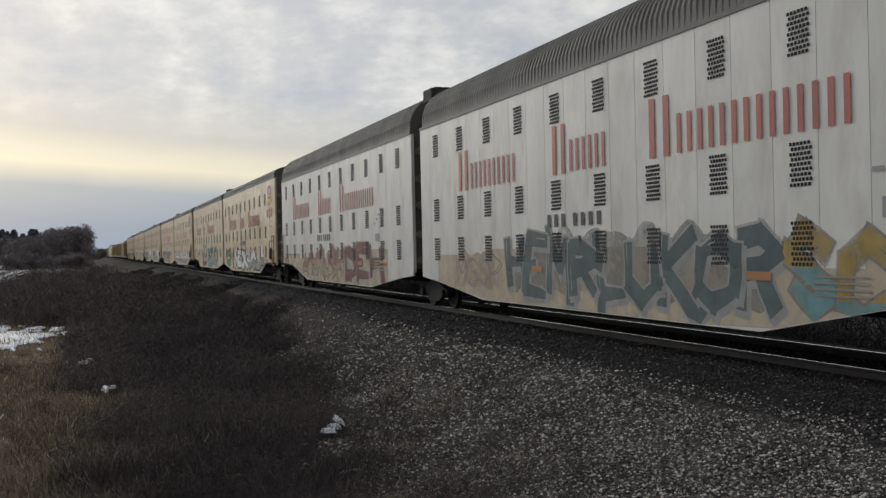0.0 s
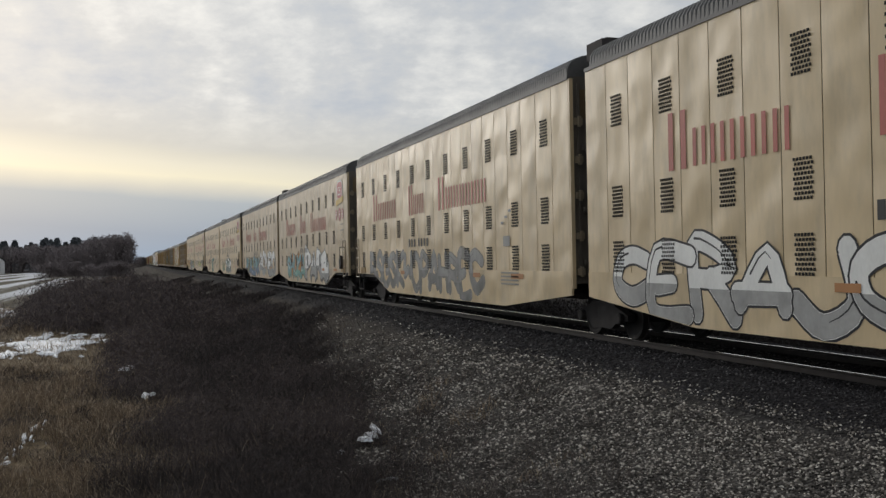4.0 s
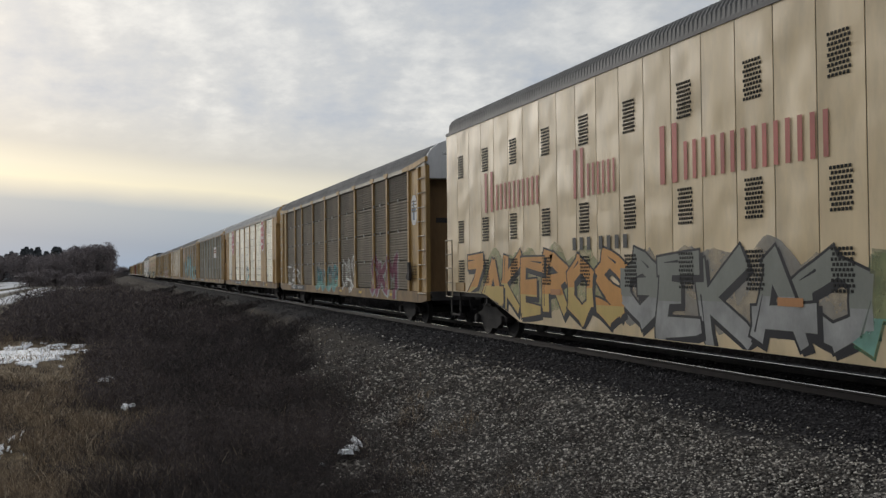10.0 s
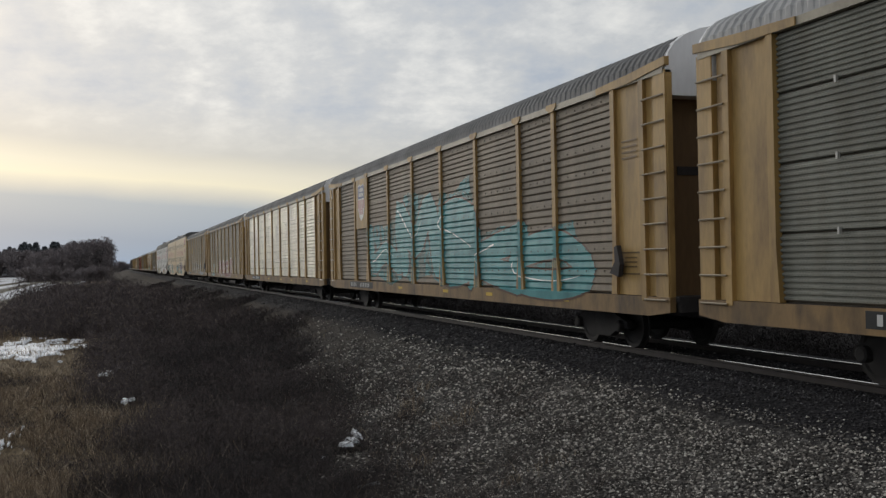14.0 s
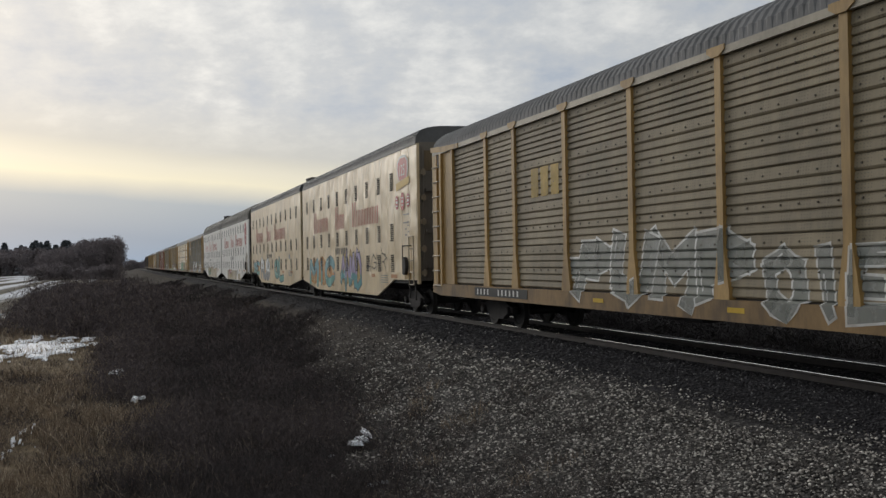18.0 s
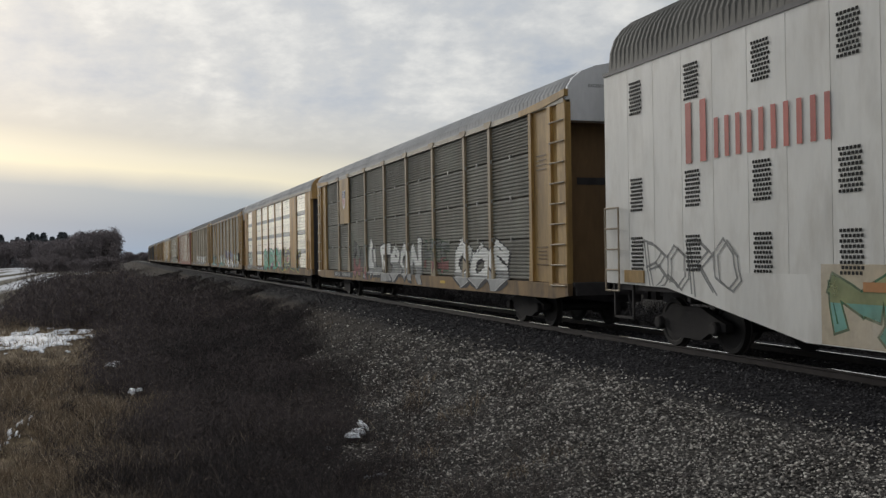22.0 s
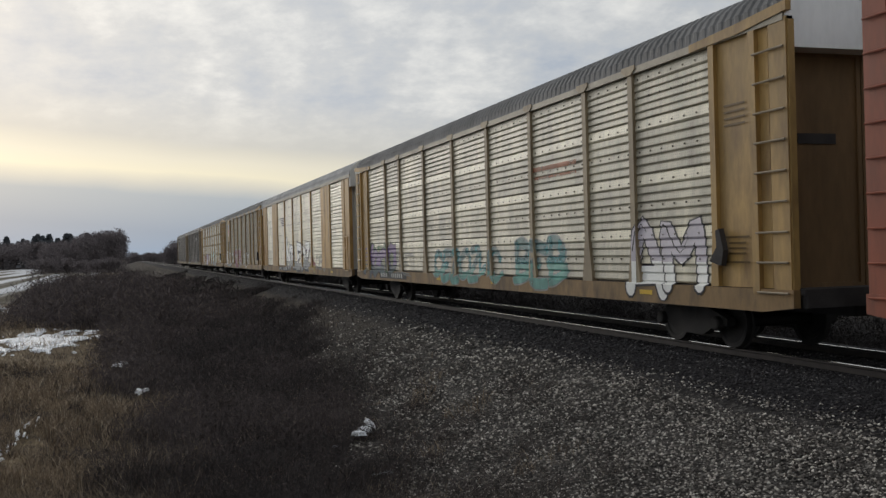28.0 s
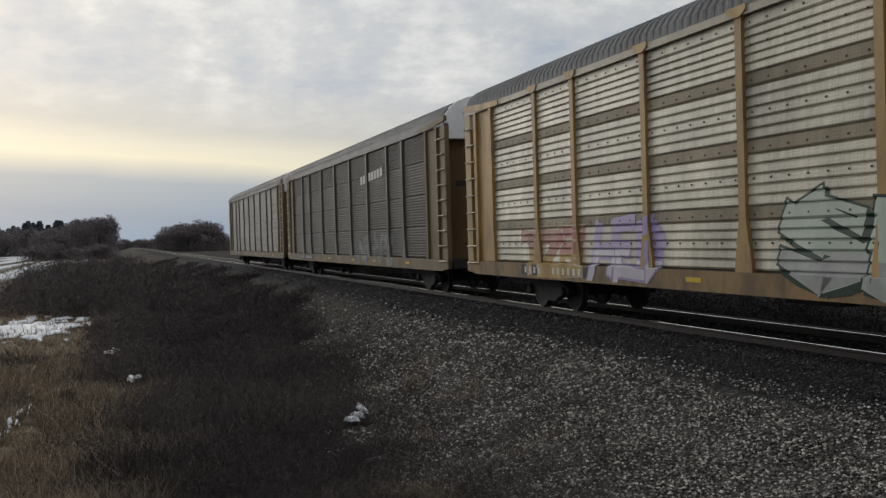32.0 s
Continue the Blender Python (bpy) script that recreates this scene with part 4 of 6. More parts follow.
def arc_roof(name, x0, x1, z0, rise, power, rib, depth):
    """A ribbed roof sheet across the car; power shapes the arc (2 is an ellipse)."""
    n = max(2, int(round((x1 - x0) / rib)))
    xs, hs = [], []
    for i in range(n):
        a = x0 + (x1 - x0) * i / n
        w = (x1 - x0) / n
        for u, h in ((0.0, 0), (0.22, 1), (0.55, 1), (0.77, 0)):
            xs.append(a + u * w)
            hs.append(h)
    xs.append(x1)
    hs.append(0)
    angles = np.linspace(0, math.pi, 15)
    prof = []
    for q in angles:
        c, s = math.cos(q), math.sin(q)
        prof.append((HALF * math.copysign(abs(c) ** (2 / power), c), abs(s) ** (2 / power)))
    vs = []
    for x, h in zip(xs, hs):
        for y, s in prof:
            k = h * depth * min(1, s * 3)
            vs.append((x, y * (1 + k / HALF), z0 + rise * s + k))
    m = len(prof)
    fs = [(i * m + j, (i + 1) * m + j, (i + 1) * m + j + 1, i * m + j + 1) for i in range(len(xs) - 1) for j in range(m - 1)]
    fs += [tuple(range(m)), tuple((len(xs) - 1) * m + j for j in range(m - 1, -1, -1))]
    me = mesh_of(name, vs, fs)
    return me


# ---- running gear ----
def lathe(name, outline, sides=28):
    """Turned about the y axis: outline of (y, r)."""
    vs, fs = [], []
    m = len(outline)
    for k in range(sides):
        q = 2 * math.pi * k / sides
        vs += [(r * math.cos(q), y, r * math.sin(q)) for y, r in outline]
    for k in range(sides):
        a, b = k * m, ((k + 1) % sides) * m
        fs += [(a + i, a + i + 1, b + i + 1, b + i) for i in range(m - 1)]
    return mesh_of(name, vs, fs)


R_WHEEL = 0.42
ME = {}
ME["wheelset"] = lathe("wheelset", [(-0.92, 0.001), (-0.92, 0.09), (-0.80, 0.09), (-0.80, 0.14), (-0.79, 0.33), (-0.81, 0.36), (-0.81, R_WHEEL), (-0.71, R_WHEEL), (-0.70, 0.45), (-0.68, 0.45), (-0.67, 0.36), (-0.70, 0.33), (-0.70, 0.12), (-0.62, 0.09),
                                   (0.62, 0.09), (0.70, 0.12), (0.70, 0.33), (0.67, 0.36), (0.68, 0.45), (0.70, 0.45), (0.71, R_WHEEL), (0.81, R_WHEEL), (0.81, 0.36), (0.79, 0.33), (0.80, 0.14), (0.80, 0.09), (0.92, 0.09), (0.92, 0.001)])
ME["side_frame"] = slab("side_frame", [(-1.12, 0.50), (-0.72, 0.62), (-0.40, 0.74), (0.40, 0.74), (0.72, 0.62), (1.12, 0.50), (1.12, 0.38), (0.74, 0.36), (0.40, 0.20), (-0.40, 0.20), (-0.74, 0.36), (-1.12, 0.38)], -0.07, 0.07)
ME["bolster"] = boxes("bolster", [(-0.20, 0.20, -1.06, 1.06, 0.42, 0.66), (-0.34, 0.34, -0.3, 0.3, 0.60, 0.74)])
ME["spring"] = lathe("spring", [(-0.12, 0.05)] + [(-0.12 + 0.03 * i, 0.062 if i % 2 else 0.05) for i in range(9)], 10)
ME["bearing"] = lathe("bearing", [(-0.07, 0.0), (-0.07, 0.085), (-0.05, 0.115), (0.06, 0.115), (0.07, 0.0)], 14)


def truck(parent, d, behind):
    t = part("truck", ME["bolster"], MAT["black"], parent, at=pose(-d, 0, 0))
    for y in (-0.99, 0.99):
        part("side_frame", ME["side_frame"], MAT["iron"], t, at=pose(0, y, 0))
        for x in (-0.14, 0.14):
            part("spring", ME["spring"], MAT["iron"], t, at=pose(x, y, 0.33, 90))
        for x in (-0.88, 0.88):
            part("bearing", ME["bearing"], MAT["iron"], t, at=pose(x, y - (0.10 if y < 0 else -0.10), R_WHEEL))
    for x in (-0.88, 0.88):
        w = part("wheelset", ME["wheelset"], MAT["wheel"], t, at=pose(x, 0, R_WHEEL))
        WHEELS.append((w, x, behind + d - x))


ME["coupler"] = boxes("coupler", [(-0.55, 0.55, -0.07, 0.07, 0.80, 0.95), (0.40, 0.72, -0.16, 0.16, 0.72, 1.02)])
ME["hose"] = tubes("air_hose", [[(0.1, -0.3, 0.80), (0.2, -0.3, 0.62), (0.35, -0.28, 0.52), (0.55, -0.25, 0.56)]], 0.02)


# ---- spray paint ----
def paint(name, color, fade=0.0):
    key = "paint_" + name
    if key not in MAT:
        m = plain(key, color, 0.5, vary=0.16, scale=1.6, streak=2)
        m.node_tree.nodes["Principled BSDF"].inputs["Specular IOR Level"].default_value = 0.22
        if fade > 0.1:
            nt = m.node_tree
            n, r = nt.nodes.new("ShaderNodeTexNoise"), nt.nodes.new("ShaderNodeMapRange")
            n.inputs["Scale"].default_value, n.inputs["Detail"].default_value = 2.2, 6
            co = nt.nodes.new("ShaderNodeTexCoord")
            nt.links.new(co.outputs["Object"], n.inputs["Vector"])
            r.inputs["From Min"].default_value, r.inputs["From Max"].default_value = 0.3, 0.7
            r.inputs["To Min"].default_value, r.inputs["To Max"].default_value = max(0.05, 0.85 - 1.4 * fade), 1.0 - 0.5 * fade
            nt.links.new(n.outputs[0], r.inputs["Value"])
            nt.links.new(r.outputs[0], nt.nodes["Principled BSDF"].inputs["Alpha"])
        MAT[key] = m
    return MAT[key]


INK = {"black": (0.025, 0.025, 0.03), "white": (0.90, 0.90, 0.87), "grey": (0.30, 0.30, 0.29), "lightgrey": (0.46, 0.46, 0.45), "teal": (0.10, 0.36, 0.38), "mint": (0.26, 0.55, 0.48), "aqua": (0.25, 0.48, 0.52),
       "slate": (0.12, 0.16, 0.172), "slategrey": (0.17, 0.22, 0.225), "ochre": (0.58, 0.42, 0.14), "peach": (0.58, 0.36, 0.26), "red": (0.42, 0.07, 0.06), "brick": (0.27, 0.10, 0.085), "maroon": (0.20, 0.045, 0.045), "olive": (0.40, 0.42, 0.22), "darkgreen": (0.020, 0.045, 0.032),
       "blue": (0.13, 0.24, 0.42), "green": (0.06, 0.175, 0.09), "lime": (0.42, 0.45, 0.06), "orange": (0.62, 0.30, 0.08), "smoke": (0.24, 0.25, 0.22), "magenta": (0.27, 0.065, 0.12), "purple": (0.34, 0.28, 0.46), "navy": (0.05, 0.07, 0.22),
       "pink": (0.52, 0.22, 0.22), "jade": (0.05, 0.34, 0.20), "lilac": (0.56, 0.52, 0.58), "violet": (0.17, 0.10, 0.26), "cream": (0.68, 0.57, 0.41), "palegreen": (0.44, 0.50, 0.42), "umber": (0.10, 0.055, 0.035)}
# style: fill, second fill, outline, cloud behind, fade
STYLE = {"tealbig": ("teal", "teal", "umber", "teal", 0.05), "slate": ("slate", "slategrey", "lightgrey", "grey", 0.2), "ochre": ("ochre", "aqua", "grey", None, 0.3), "pale": (None, None, "grey", "cream", 0.5), "peach": ("peach", "cream", "maroon", None, 0.35), "red": ("brick", "brick", "lightgrey", None, 0.25),
         "wash": (None, None, "cream", "cream", 0.5), "block": ("white", "white", "darkgreen", "darkgreen", 0.0), "white": ("white", "lightgrey", "black", None, 0.1), "wild": ("white", "lightgrey", "black", None, 0.1), "olive": ("olive", "mint", "green", None, 0.35),
         "teal": ("teal", "aqua", "black", None, 0.15), "bubble": ("lightgrey", "grey", "black", None, 0.3), "scribble": (None, None, "grey", None, 0.2), "grey": ("lightgrey", "grey", "grey", None, 0.4), "bwhite": ("white", "lightgrey", "black", None, 0.1),
         "aqua": ("aqua", "mint", "slate", "orange", 0.25), "blue": ("aqua", "blue", "black", "olive", 0.15), "green": ("white", "lightgrey", "darkgreen", "green", 0.1), "redline": (None, "peach", "red", None, 0.3), "mint": ("mint", "mint", "black", None, 0.1),
         "lime": ("lime", "cream", "black", None, 0.1), "blueline": (None, "aqua", "black", None, 0.25), "orange": ("orange", "ochre", "black", "olive", 0.1), "smoke": ("smoke", "lightgrey", "black", "grey", 0.1), "outline": ("smoke", "smoke", "white", None, 0.34), "blacklime": ("black", "darkgreen", "lime", "pink", 0.1), "chalk": (None, None, "white", None, 0.16),
         "faintteal": ("teal", "mint", "lightgrey", None, 0.5), "magenta": ("magenta", "magenta", "lightgrey", None, 0.2), "dark": (None, "grey", "black", "grey", 0.2), "maroon": ("maroon", "maroon", "white", None, 0.05), "purple": ("purple", "teal", "black", "ochre", 0.1),
         "blackline": (None, None, "black", None, 0.05), "pinkwash": ("pink", "ochre", "cream", None, 0.35), "greyline": ("lightgrey", "lightgrey", "smoke", None, 0.4), "faded": ("grey", "pink", "green", None, 0.5), "pink": ("pink", "lightgrey", "black", None, 0.3),
         "jade": ("jade", "jade", "black", "violet", 0.1), "mintwhite": ("white", "mint", "mint", None, 0.3), "navy": ("navy", "white", "black", None, 0.1), "lilac": ("lilac", "white", "black", None, 0.1), "lilacblock": ("purple", "lilac", "purple", None, 0.15), "violet": ("violet", "slate", "black", "green", 0.1),
         "mintoutline": ("palegreen", "lightgrey", "darkgreen", None, 0.1)}


ROUND = ("bubble", "grey", "tealbig", "greyline", "wash", "pale", "faintteal", "jade", "lilac", "maroon", "white", "mint", "teal", "aqua", "redline", "pink", "blacklime")
SHINY = ("tealbig", "teal", "jade", "mint", "aqua", "navy", "purple", "blue")
BLOCKY = ("block", "wild", "bwhite", "navy", "blue", "green", "magenta", "mintoutline", "orange", "smoke", "slate")      # with a drop shadow
# letter-like figures as paths over a grid of three columns (a b c on top) and five rows (m n o at the foot)
CELLS = {ch: ((i % 3) / 2, 1 - (i // 3) / 4) for i, ch in enumerate("abcdefghijklmno")}
FIGURES = {"A": "mbo jl", "B": "am abfhg ghlnm", "C": "fbdjnl", "D": "mabflnm", "E": "camo gh", "G": "fbdjnlih", "H": "am co gi", "I": "bn", "J": "clnj", "K": "am cgo", "L": "amo", "M": "mahco", "N": "maoc",
           "O": "bdjnlfb", "P": "mabfhg", "R": "mabfhg ho", "S": "fbdhlnj", "T": "ac bn", "U": "ajnlc", "V": "anc", "W": "ajhlc", "X": "ao cm", "Y": "ahc hn", "Z": "acmo"}


def figure_paths(ch, rng, curved):
    """Strokes of one figure in a unit square, a little out of true."""
    at = {}
    for c in FIGURES[ch]:
        if c != " " and c not in at:
            at[c] = (CELLS[c][0] + rng.uniform(-0.09, 0.09), CELLS[c][1] + rng.uniform(-0.06, 0.06))
    out = []
    for run in FIGURES[ch].split():
        p = [at[c] for c in run]
        if curved and len(p) > 2:
            q = []
            ends = [p[-2] if run[0] == run[-1] else p[0]] + p + [p[1] if run[0] == run[-1] else p[-1]]
            for i in range(1, len(ends) - 2):
                a, b, c, d = ends[i - 1:i + 3]
                for k in range(4):
                    u = k / 4
                    q.append(tuple(0.5 * (2 * b[j] + (c[j] - a[j]) * u + (2 * a[j] - 5 * b[j] + 4 * c[j] - d[j]) * u * u + (3 * b[j] - a[j] - 3 * c[j] + d[j]) * u ** 3) for j in (0, 1)))
            out.append(q + [p[-1]])
        else:
            out += [[a, ((a[0] + b[0]) / 2 + rng.uniform(-0.04, 0.04), (a[1] + b[1]) / 2), b] for a, b in zip(p, p[1:])]
    return out


def brush(pts, w0, w1, grow, blunt):
    """A fat stroke as quads and end caps."""
    n = len(pts)
    rows, out = [], []
    for i in range(n):
        a, b = pts[max(0, i - 1)], pts[min(n - 1, i + 1)]
        l = math.hypot(b[0] - a[0], b[1] - a[1]) or 1
        ux, uz = (b[0] - a[0]) / l, (b[1] - a[1]) / l
        w = w0 + (w1 - w0) * i / (n - 1) + grow
        x, z = pts[i]
        if blunt and i in (0, n - 1):
            k = (-1 if i == 0 else 1) * (0.55 * w + grow * 0.5)
            x, z = x + ux * k, z + uz * k
        rows.append(((x - uz * w, z + ux * w), (x + uz * w, z - ux * w)))
    out += [[p[0], p[1], q[1], q[0]] for p, q in zip(rows, rows[1:])]
    if not blunt:
        for (x, z), w in ((pts[0], w0 + grow), (pts[-1], w1 + grow)):
            out.append([(x + w * math.cos(k * math.pi / 5), z + w * math.sin(k * math.pi / 5)) for k in range(10)])
    return out


def below(poly, z):
    """The part of a convex polygon under a height."""
    out = []
    for i, p in enumerate(poly):
        q = poly[(i + 1) % len(poly)]
        if p[1] <= z:
            out.append(p)
        if (p[1] - z) * (q[1] - z) < 0:
            u = (z - p[1]) / (q[1] - p[1])
            out.append((p[0] + u * (q[0] - p[0]), z))
    return out


def graffiti(parent, d0, d1, z0, z1, style, seed, wall=None, zmin=0.55, word=""):
    """Sprayed figures on the near side between d0 and d1; wall gives the relief of a corrugated side."""
    rng = random.Random(seed)
    z0 = max(z0, zmin) if isinstance(zmin, float) else z0
    fill, second, line, cloud, fade = STYLE[style]
    w, h = d1 - d0, z1 - z0
    if style == "wash":         # rolled-on patches of cover paint
        n = max(2, int(w / 1.7))
        low = zmin if not isinstance(zmin, float) else (lambda d: zmin)
        tops = [z1 + rng.choice((-0.28, -0.12, 0.0, 0.0)) * h for _ in range(n)]
        spray("cover_paint", parent, [(0, cloud, [[(d0 + w * i / n, t), (d0 + w * (i + 1) / n, t), (d0 + w * (i + 1) / n, low(d0 + w * (i + 1) / n)), (d0 + w * i / n, low(d0 + w * i / n))] for i, t in enumerate(tops)])], 0.3, wall, zmin)
        return
    count = len(word) or max(2, int(round(w / (h * 0.74))))
    word = word or "".join(rng.choice("ABCEGHKMNORSUWZP") for _ in range(count))
    hazy = style not in ("block", "green")
    if cloud:
        m = 12 * count
        p = [rng.uniform(0, 6.3) for _ in range(3)]
        puff = [abs(math.sin(i * math.pi / 12 + p[0])) for i in range(m + 1)]
        end = [min(1.0, 0.25 + 5 * min(i, m - i) / m) for i in range(m + 1)]
        top = [z0 + h * end[i] * (0.84 + 0.16 * puff[i] + 0.07 * math.sin(0.37 * i + p[1]) + rng.uniform(-0.015, 0.015)) for i in range(m + 1)]
        low = [z0 + h * (0.06 + 0.12 * abs(math.sin(0.23 * i + p[2])) + rng.uniform(0.0, 0.03)) for i in range(m + 1)]
        strip = [[(d0 + w * i / m, top[i]), (d0 + w * (i + 1) / m, top[i + 1]), (d0 + w * (i + 1) / m, low[i + 1]), (d0 + w * i / m, low[i])] for i in range(m)]
        spray("graffiti_cloud", parent, [(0, cloud, strip)], 0.45 if hazy else fade, wall, zmin)
    cw = w / count
    stroke = 0.020 + 0.014 * h
    round_ = style in ROUND
    for k, ch in enumerate(word):
        if ch == " ":
            continue
        layers = []       # (height over the wall, ink, polygons)
        big = rng.uniform(0.86, 1.06)
        cx, cz = d1 - cw * (k + 0.5), (z0 + z1) / 2 + rng.uniform(-0.05, 0.05) * h
        lean, tall = rng.uniform(-0.14, 0.14) * h, h * 0.92 * big
        lift = 1 + 6 * (k % 2)
        fat = min(cw, h) * (0.17 if style == "tealbig" else 0.13 if round_ else 0.145)
        runs = []
        for run in figure_paths(ch, rng, round_):
            if round_ is False and rng.random() < 0.35:      # a swept end
                a, b = run[-2], run[-1]
                run = run + [(b[0] + 0.5 * (b[0] - a[0]) + rng.uniform(-0.2, 0.2), b[1] + 0.5 * (b[1] - a[1]))]
            pts = [(cx - (u - 0.5) * (cw - fat * 1.3) - lean * (v - 0.5), cz + (v - 0.5) * (tall - 2 * fat)) for u, v in run]
            runs.append((pts, fat * rng.uniform(0.85, 1.15), fat * (rng.uniform(0.85, 1.1) if round_ else rng.uniform(0.45, 1.2))))
        if style in BLOCKY:
            layers.append((lift, line, [q for p, a, b in runs for q in brush([(x - 0.05 * h, z - 0.05 * h) for x, z in p], a, b, stroke, not round_)]))
        if fill:
            layers.append((lift + 1, line, [q for p, a, b in runs for q in brush(p, a, b, stroke, not round_)]))
            layers.append((lift + 2, fill, [q for p, a, b in runs for q in brush(p, a, b, 0, not round_)]))
            if second and second != fill:
                cut = cz + rng.uniform(-0.20, 0.05) * h
                parts = [below(q, cut) for p, a, b in runs for q in brush(p, a * 0.96, b * 0.96, 0, not round_)]
                layers.append((lift + 3, second, [q for q in parts if len(q) > 2]))
            for p, a, b in runs[:2] if style in SHINY else runs[:1]:      # glints and inner strokes
                n = len(p)
                s = [(x + 0.35 * a, z + 0.25 * a) for x, z in p[n // 4:max(n // 4 + 2, n * 2 // 3)]]
                layers.append((lift + 4, "white" if style in SHINY else line, brush(s, 0.012 + 0.006 * h, 0.006, 0, False)))
        else:
            thin = 0.011 + 0.010 * h
            if second:
                layers.append((lift, second, [q for p, a, b in runs[:1] for q in brush(p, a * 0.7, b * 0.7, 0, False)]))
            for p, a, b in runs:
                for side in ((-0.55, 0.55) if style != "blackline" else (0,)):
                    s = [(x + side * a, z + side * 0.4 * a) for x, z in p]
                    layers.append((lift + 1, line, brush(s, thin, thin * 0.7, 0, False)))
        spray("graffiti_letter", parent, layers, fade, wall, zmin)


def spray(name, parent, layers, fade, wall, zmin):
    """Paint layers laid on the near side of a car as one part."""
    inks = sorted({l[1] for l in layers})
    xs = [-x for _, _, polys in layers for p in polys for x, _ in p]
    zs = [z for _, _, polys in layers for p in polys for _, z in p]
    bm = bmesh.new()
    for up, ink, polys in layers:
        for j, poly in enumerate(polys):
            vs = [bm.verts.new((-x, -0.0003 * up - 0.000004 * (j % 61), max(zmin if isinstance(zmin, float) else zmin(x), z))) for x, z in poly]
            try:
                bm.faces.new(vs).material_index = inks.index(ink)
            except ValueError:
                pass
    if wall:
        over = []
        for d in POSTS[1:-1]:
            if min(xs) < -d < max(xs):
                b2 = bm.copy()
                for x, n in ((-d - 0.085, 1), (-d + 0.085, -1)):
                    bmesh.ops.bisect_plane(b2, geom=b2.verts[:] + b2.edges[:] + b2.faces[:], dist=1e-5, plane_co=(x, 0, 0), plane_no=(n, 0, 0), clear_inner=True)
                for v in b2.verts:
                    v.co.y -= HALF + 0.004
                m2 = bpy.data.meshes.new("graffiti")
                b2.to_mesh(m2)
                b2.free()
                over.append(m2)
        for z in wall[0]:
            if min(zs) < z < max(zs):
                bmesh.ops.bisect_plane(bm, geom=bm.verts[:] + bm.edges[:] + bm.faces[:], dist=1e-5, plane_co=(0, 0, z), plane_no=(0, 0, 1))
        for v in bm.verts:
            v.co.y -= float(np.interp(v.co.z, wall[0], wall[1])) + 0.004
        for m2 in over:
            bm.from_mesh(m2)
            bpy.data.meshes.remove(m2)
    else:
        for v in bm.verts:
            v.co.y -= HALF + 0.0068
    me = bpy.data.meshes.new(name)
    bm.to_mesh(me)
    bm.free()
    for ink in inks:
        me.materials.append(paint(ink + ("_haze" if name == "graffiti_cloud" and fade == 0.45 else "_worn" if fade > 0.25 else ""), INK[ink], fade))
    ob = new(name, me)
    ob.parent = parent
    return ob


def decal(name, parent, polys, mat, up=0.014, label="", y0=HALF):
    """Flat painted shapes on the near side, as convex polygons of (d, z)."""
    vs, fs = [], []
    for p in polys:
        fs.append(tuple(range(len(vs), len(vs) + len(p))))
        vs += [(-d, -(y0 + up), z) for d, z in p]
    ob = part(name, mesh_of(name, vs, fs), mat, parent, label)
    if len(polys) > 3:
        tagged(ob, kind="stuff")
    return ob


def rect(d0, d1, z0, z1):
    return [(d0, z0), (d1, z0), (d1, z1), (d0, z1)]


def badge_rows(root, d, z, k, up):
    """Four rows of plain bars, a larger one at the head of each row."""
    for i, n in enumerate((5, 3, 7, 5)):
        low = z + (0.48 - 0.37 * i) * k
        bars = [rect(d + 0.34 * k, d + 0.46 * k, low, low + 0.27 * k)] + [rect(d + (0.20 - 0.105 * j) * k, d + (0.265 - 0.105 * j) * k, low + 0.04 * k, low + 0.19 * k) for j in range(n)]
        decal("badge_word", root, bars, MAT["badgewhite"], up)


# ---- smooth-sided articulated units ----
VENT_ROWS = (4.42, 2.70, 1.66)
# each vent hole is a thin solid box, its inner shade given by colour
_v = []
for r in range(9):
    for c in range(6):
        x = -0.18 + 0.072 * c + (0.015 if r % 2 else -0.015)
        z = -0.27 + 0.0675 * r
        _v.append((x - 0.023, x + 0.023, -0.0015, 0.004, z - 0.022, z + 0.022))
ME["vent"] = boxes("vent", _v)


def sheet(name, w, z0, z1, seed):
    """A thin steel side sheet with a folded edge and a slight buckle."""
    rng = random.Random(seed)
    nx, nz = 4, 12
    p = [rng.uniform(0, 6.3) for _ in range(4)]
    vs, fs = [], []
    for i in range(nx + 1):
        for j in range(nz + 1):
            u, v = i / nx, j / nz
            edge = min(1, 6 * min(u, 1 - u)) * min(1, 8 * min(v, 1 - v))
            b = edge * (0.0022 * math.sin(5 * v + p[0] + 2 * u) + 0.0016 * math.sin(11 * v + p[1] + 3 * u) + 0.0010 * math.sin(19 * v + p[2]))
            vs.append((-w / 2 + w * u, b, z0 + (z1 - z0) * v))
    m = nz + 1
    fs = [(i * m + j, (i + 1) * m + j, (i + 1) * m + j + 1, i * m + j + 1) for i in range(nx) for j in range(nz)]
    for i in (0, nx):
        n = len(vs)
        vs += [vs[i * m + j] for j in range(m)] + [(vs[i * m + j][0], 0.03, vs[i * m + j][2]) for j in range(m)]
        for j in range(nz):
            q = (n + j, n + m + j, n + m + j + 1, n + j + 1)
            fs.append(q if i else q[::-1])
    me = mesh_of(name, vs, fs)
    for f in me.polygons[:nx * nz]:
        f.use_smooth = True
    return me


def stencil_mesh(words, size):
    sign = bpy.data.curves.new("stencil", "FONT")
    sign.body, sign.size = words, size
    tmp = bpy.data.objects.new("stencil", sign)
    me = bpy.data.meshes.new_from_object(tmp)
    bpy.data.objects.remove(tmp)
    return me


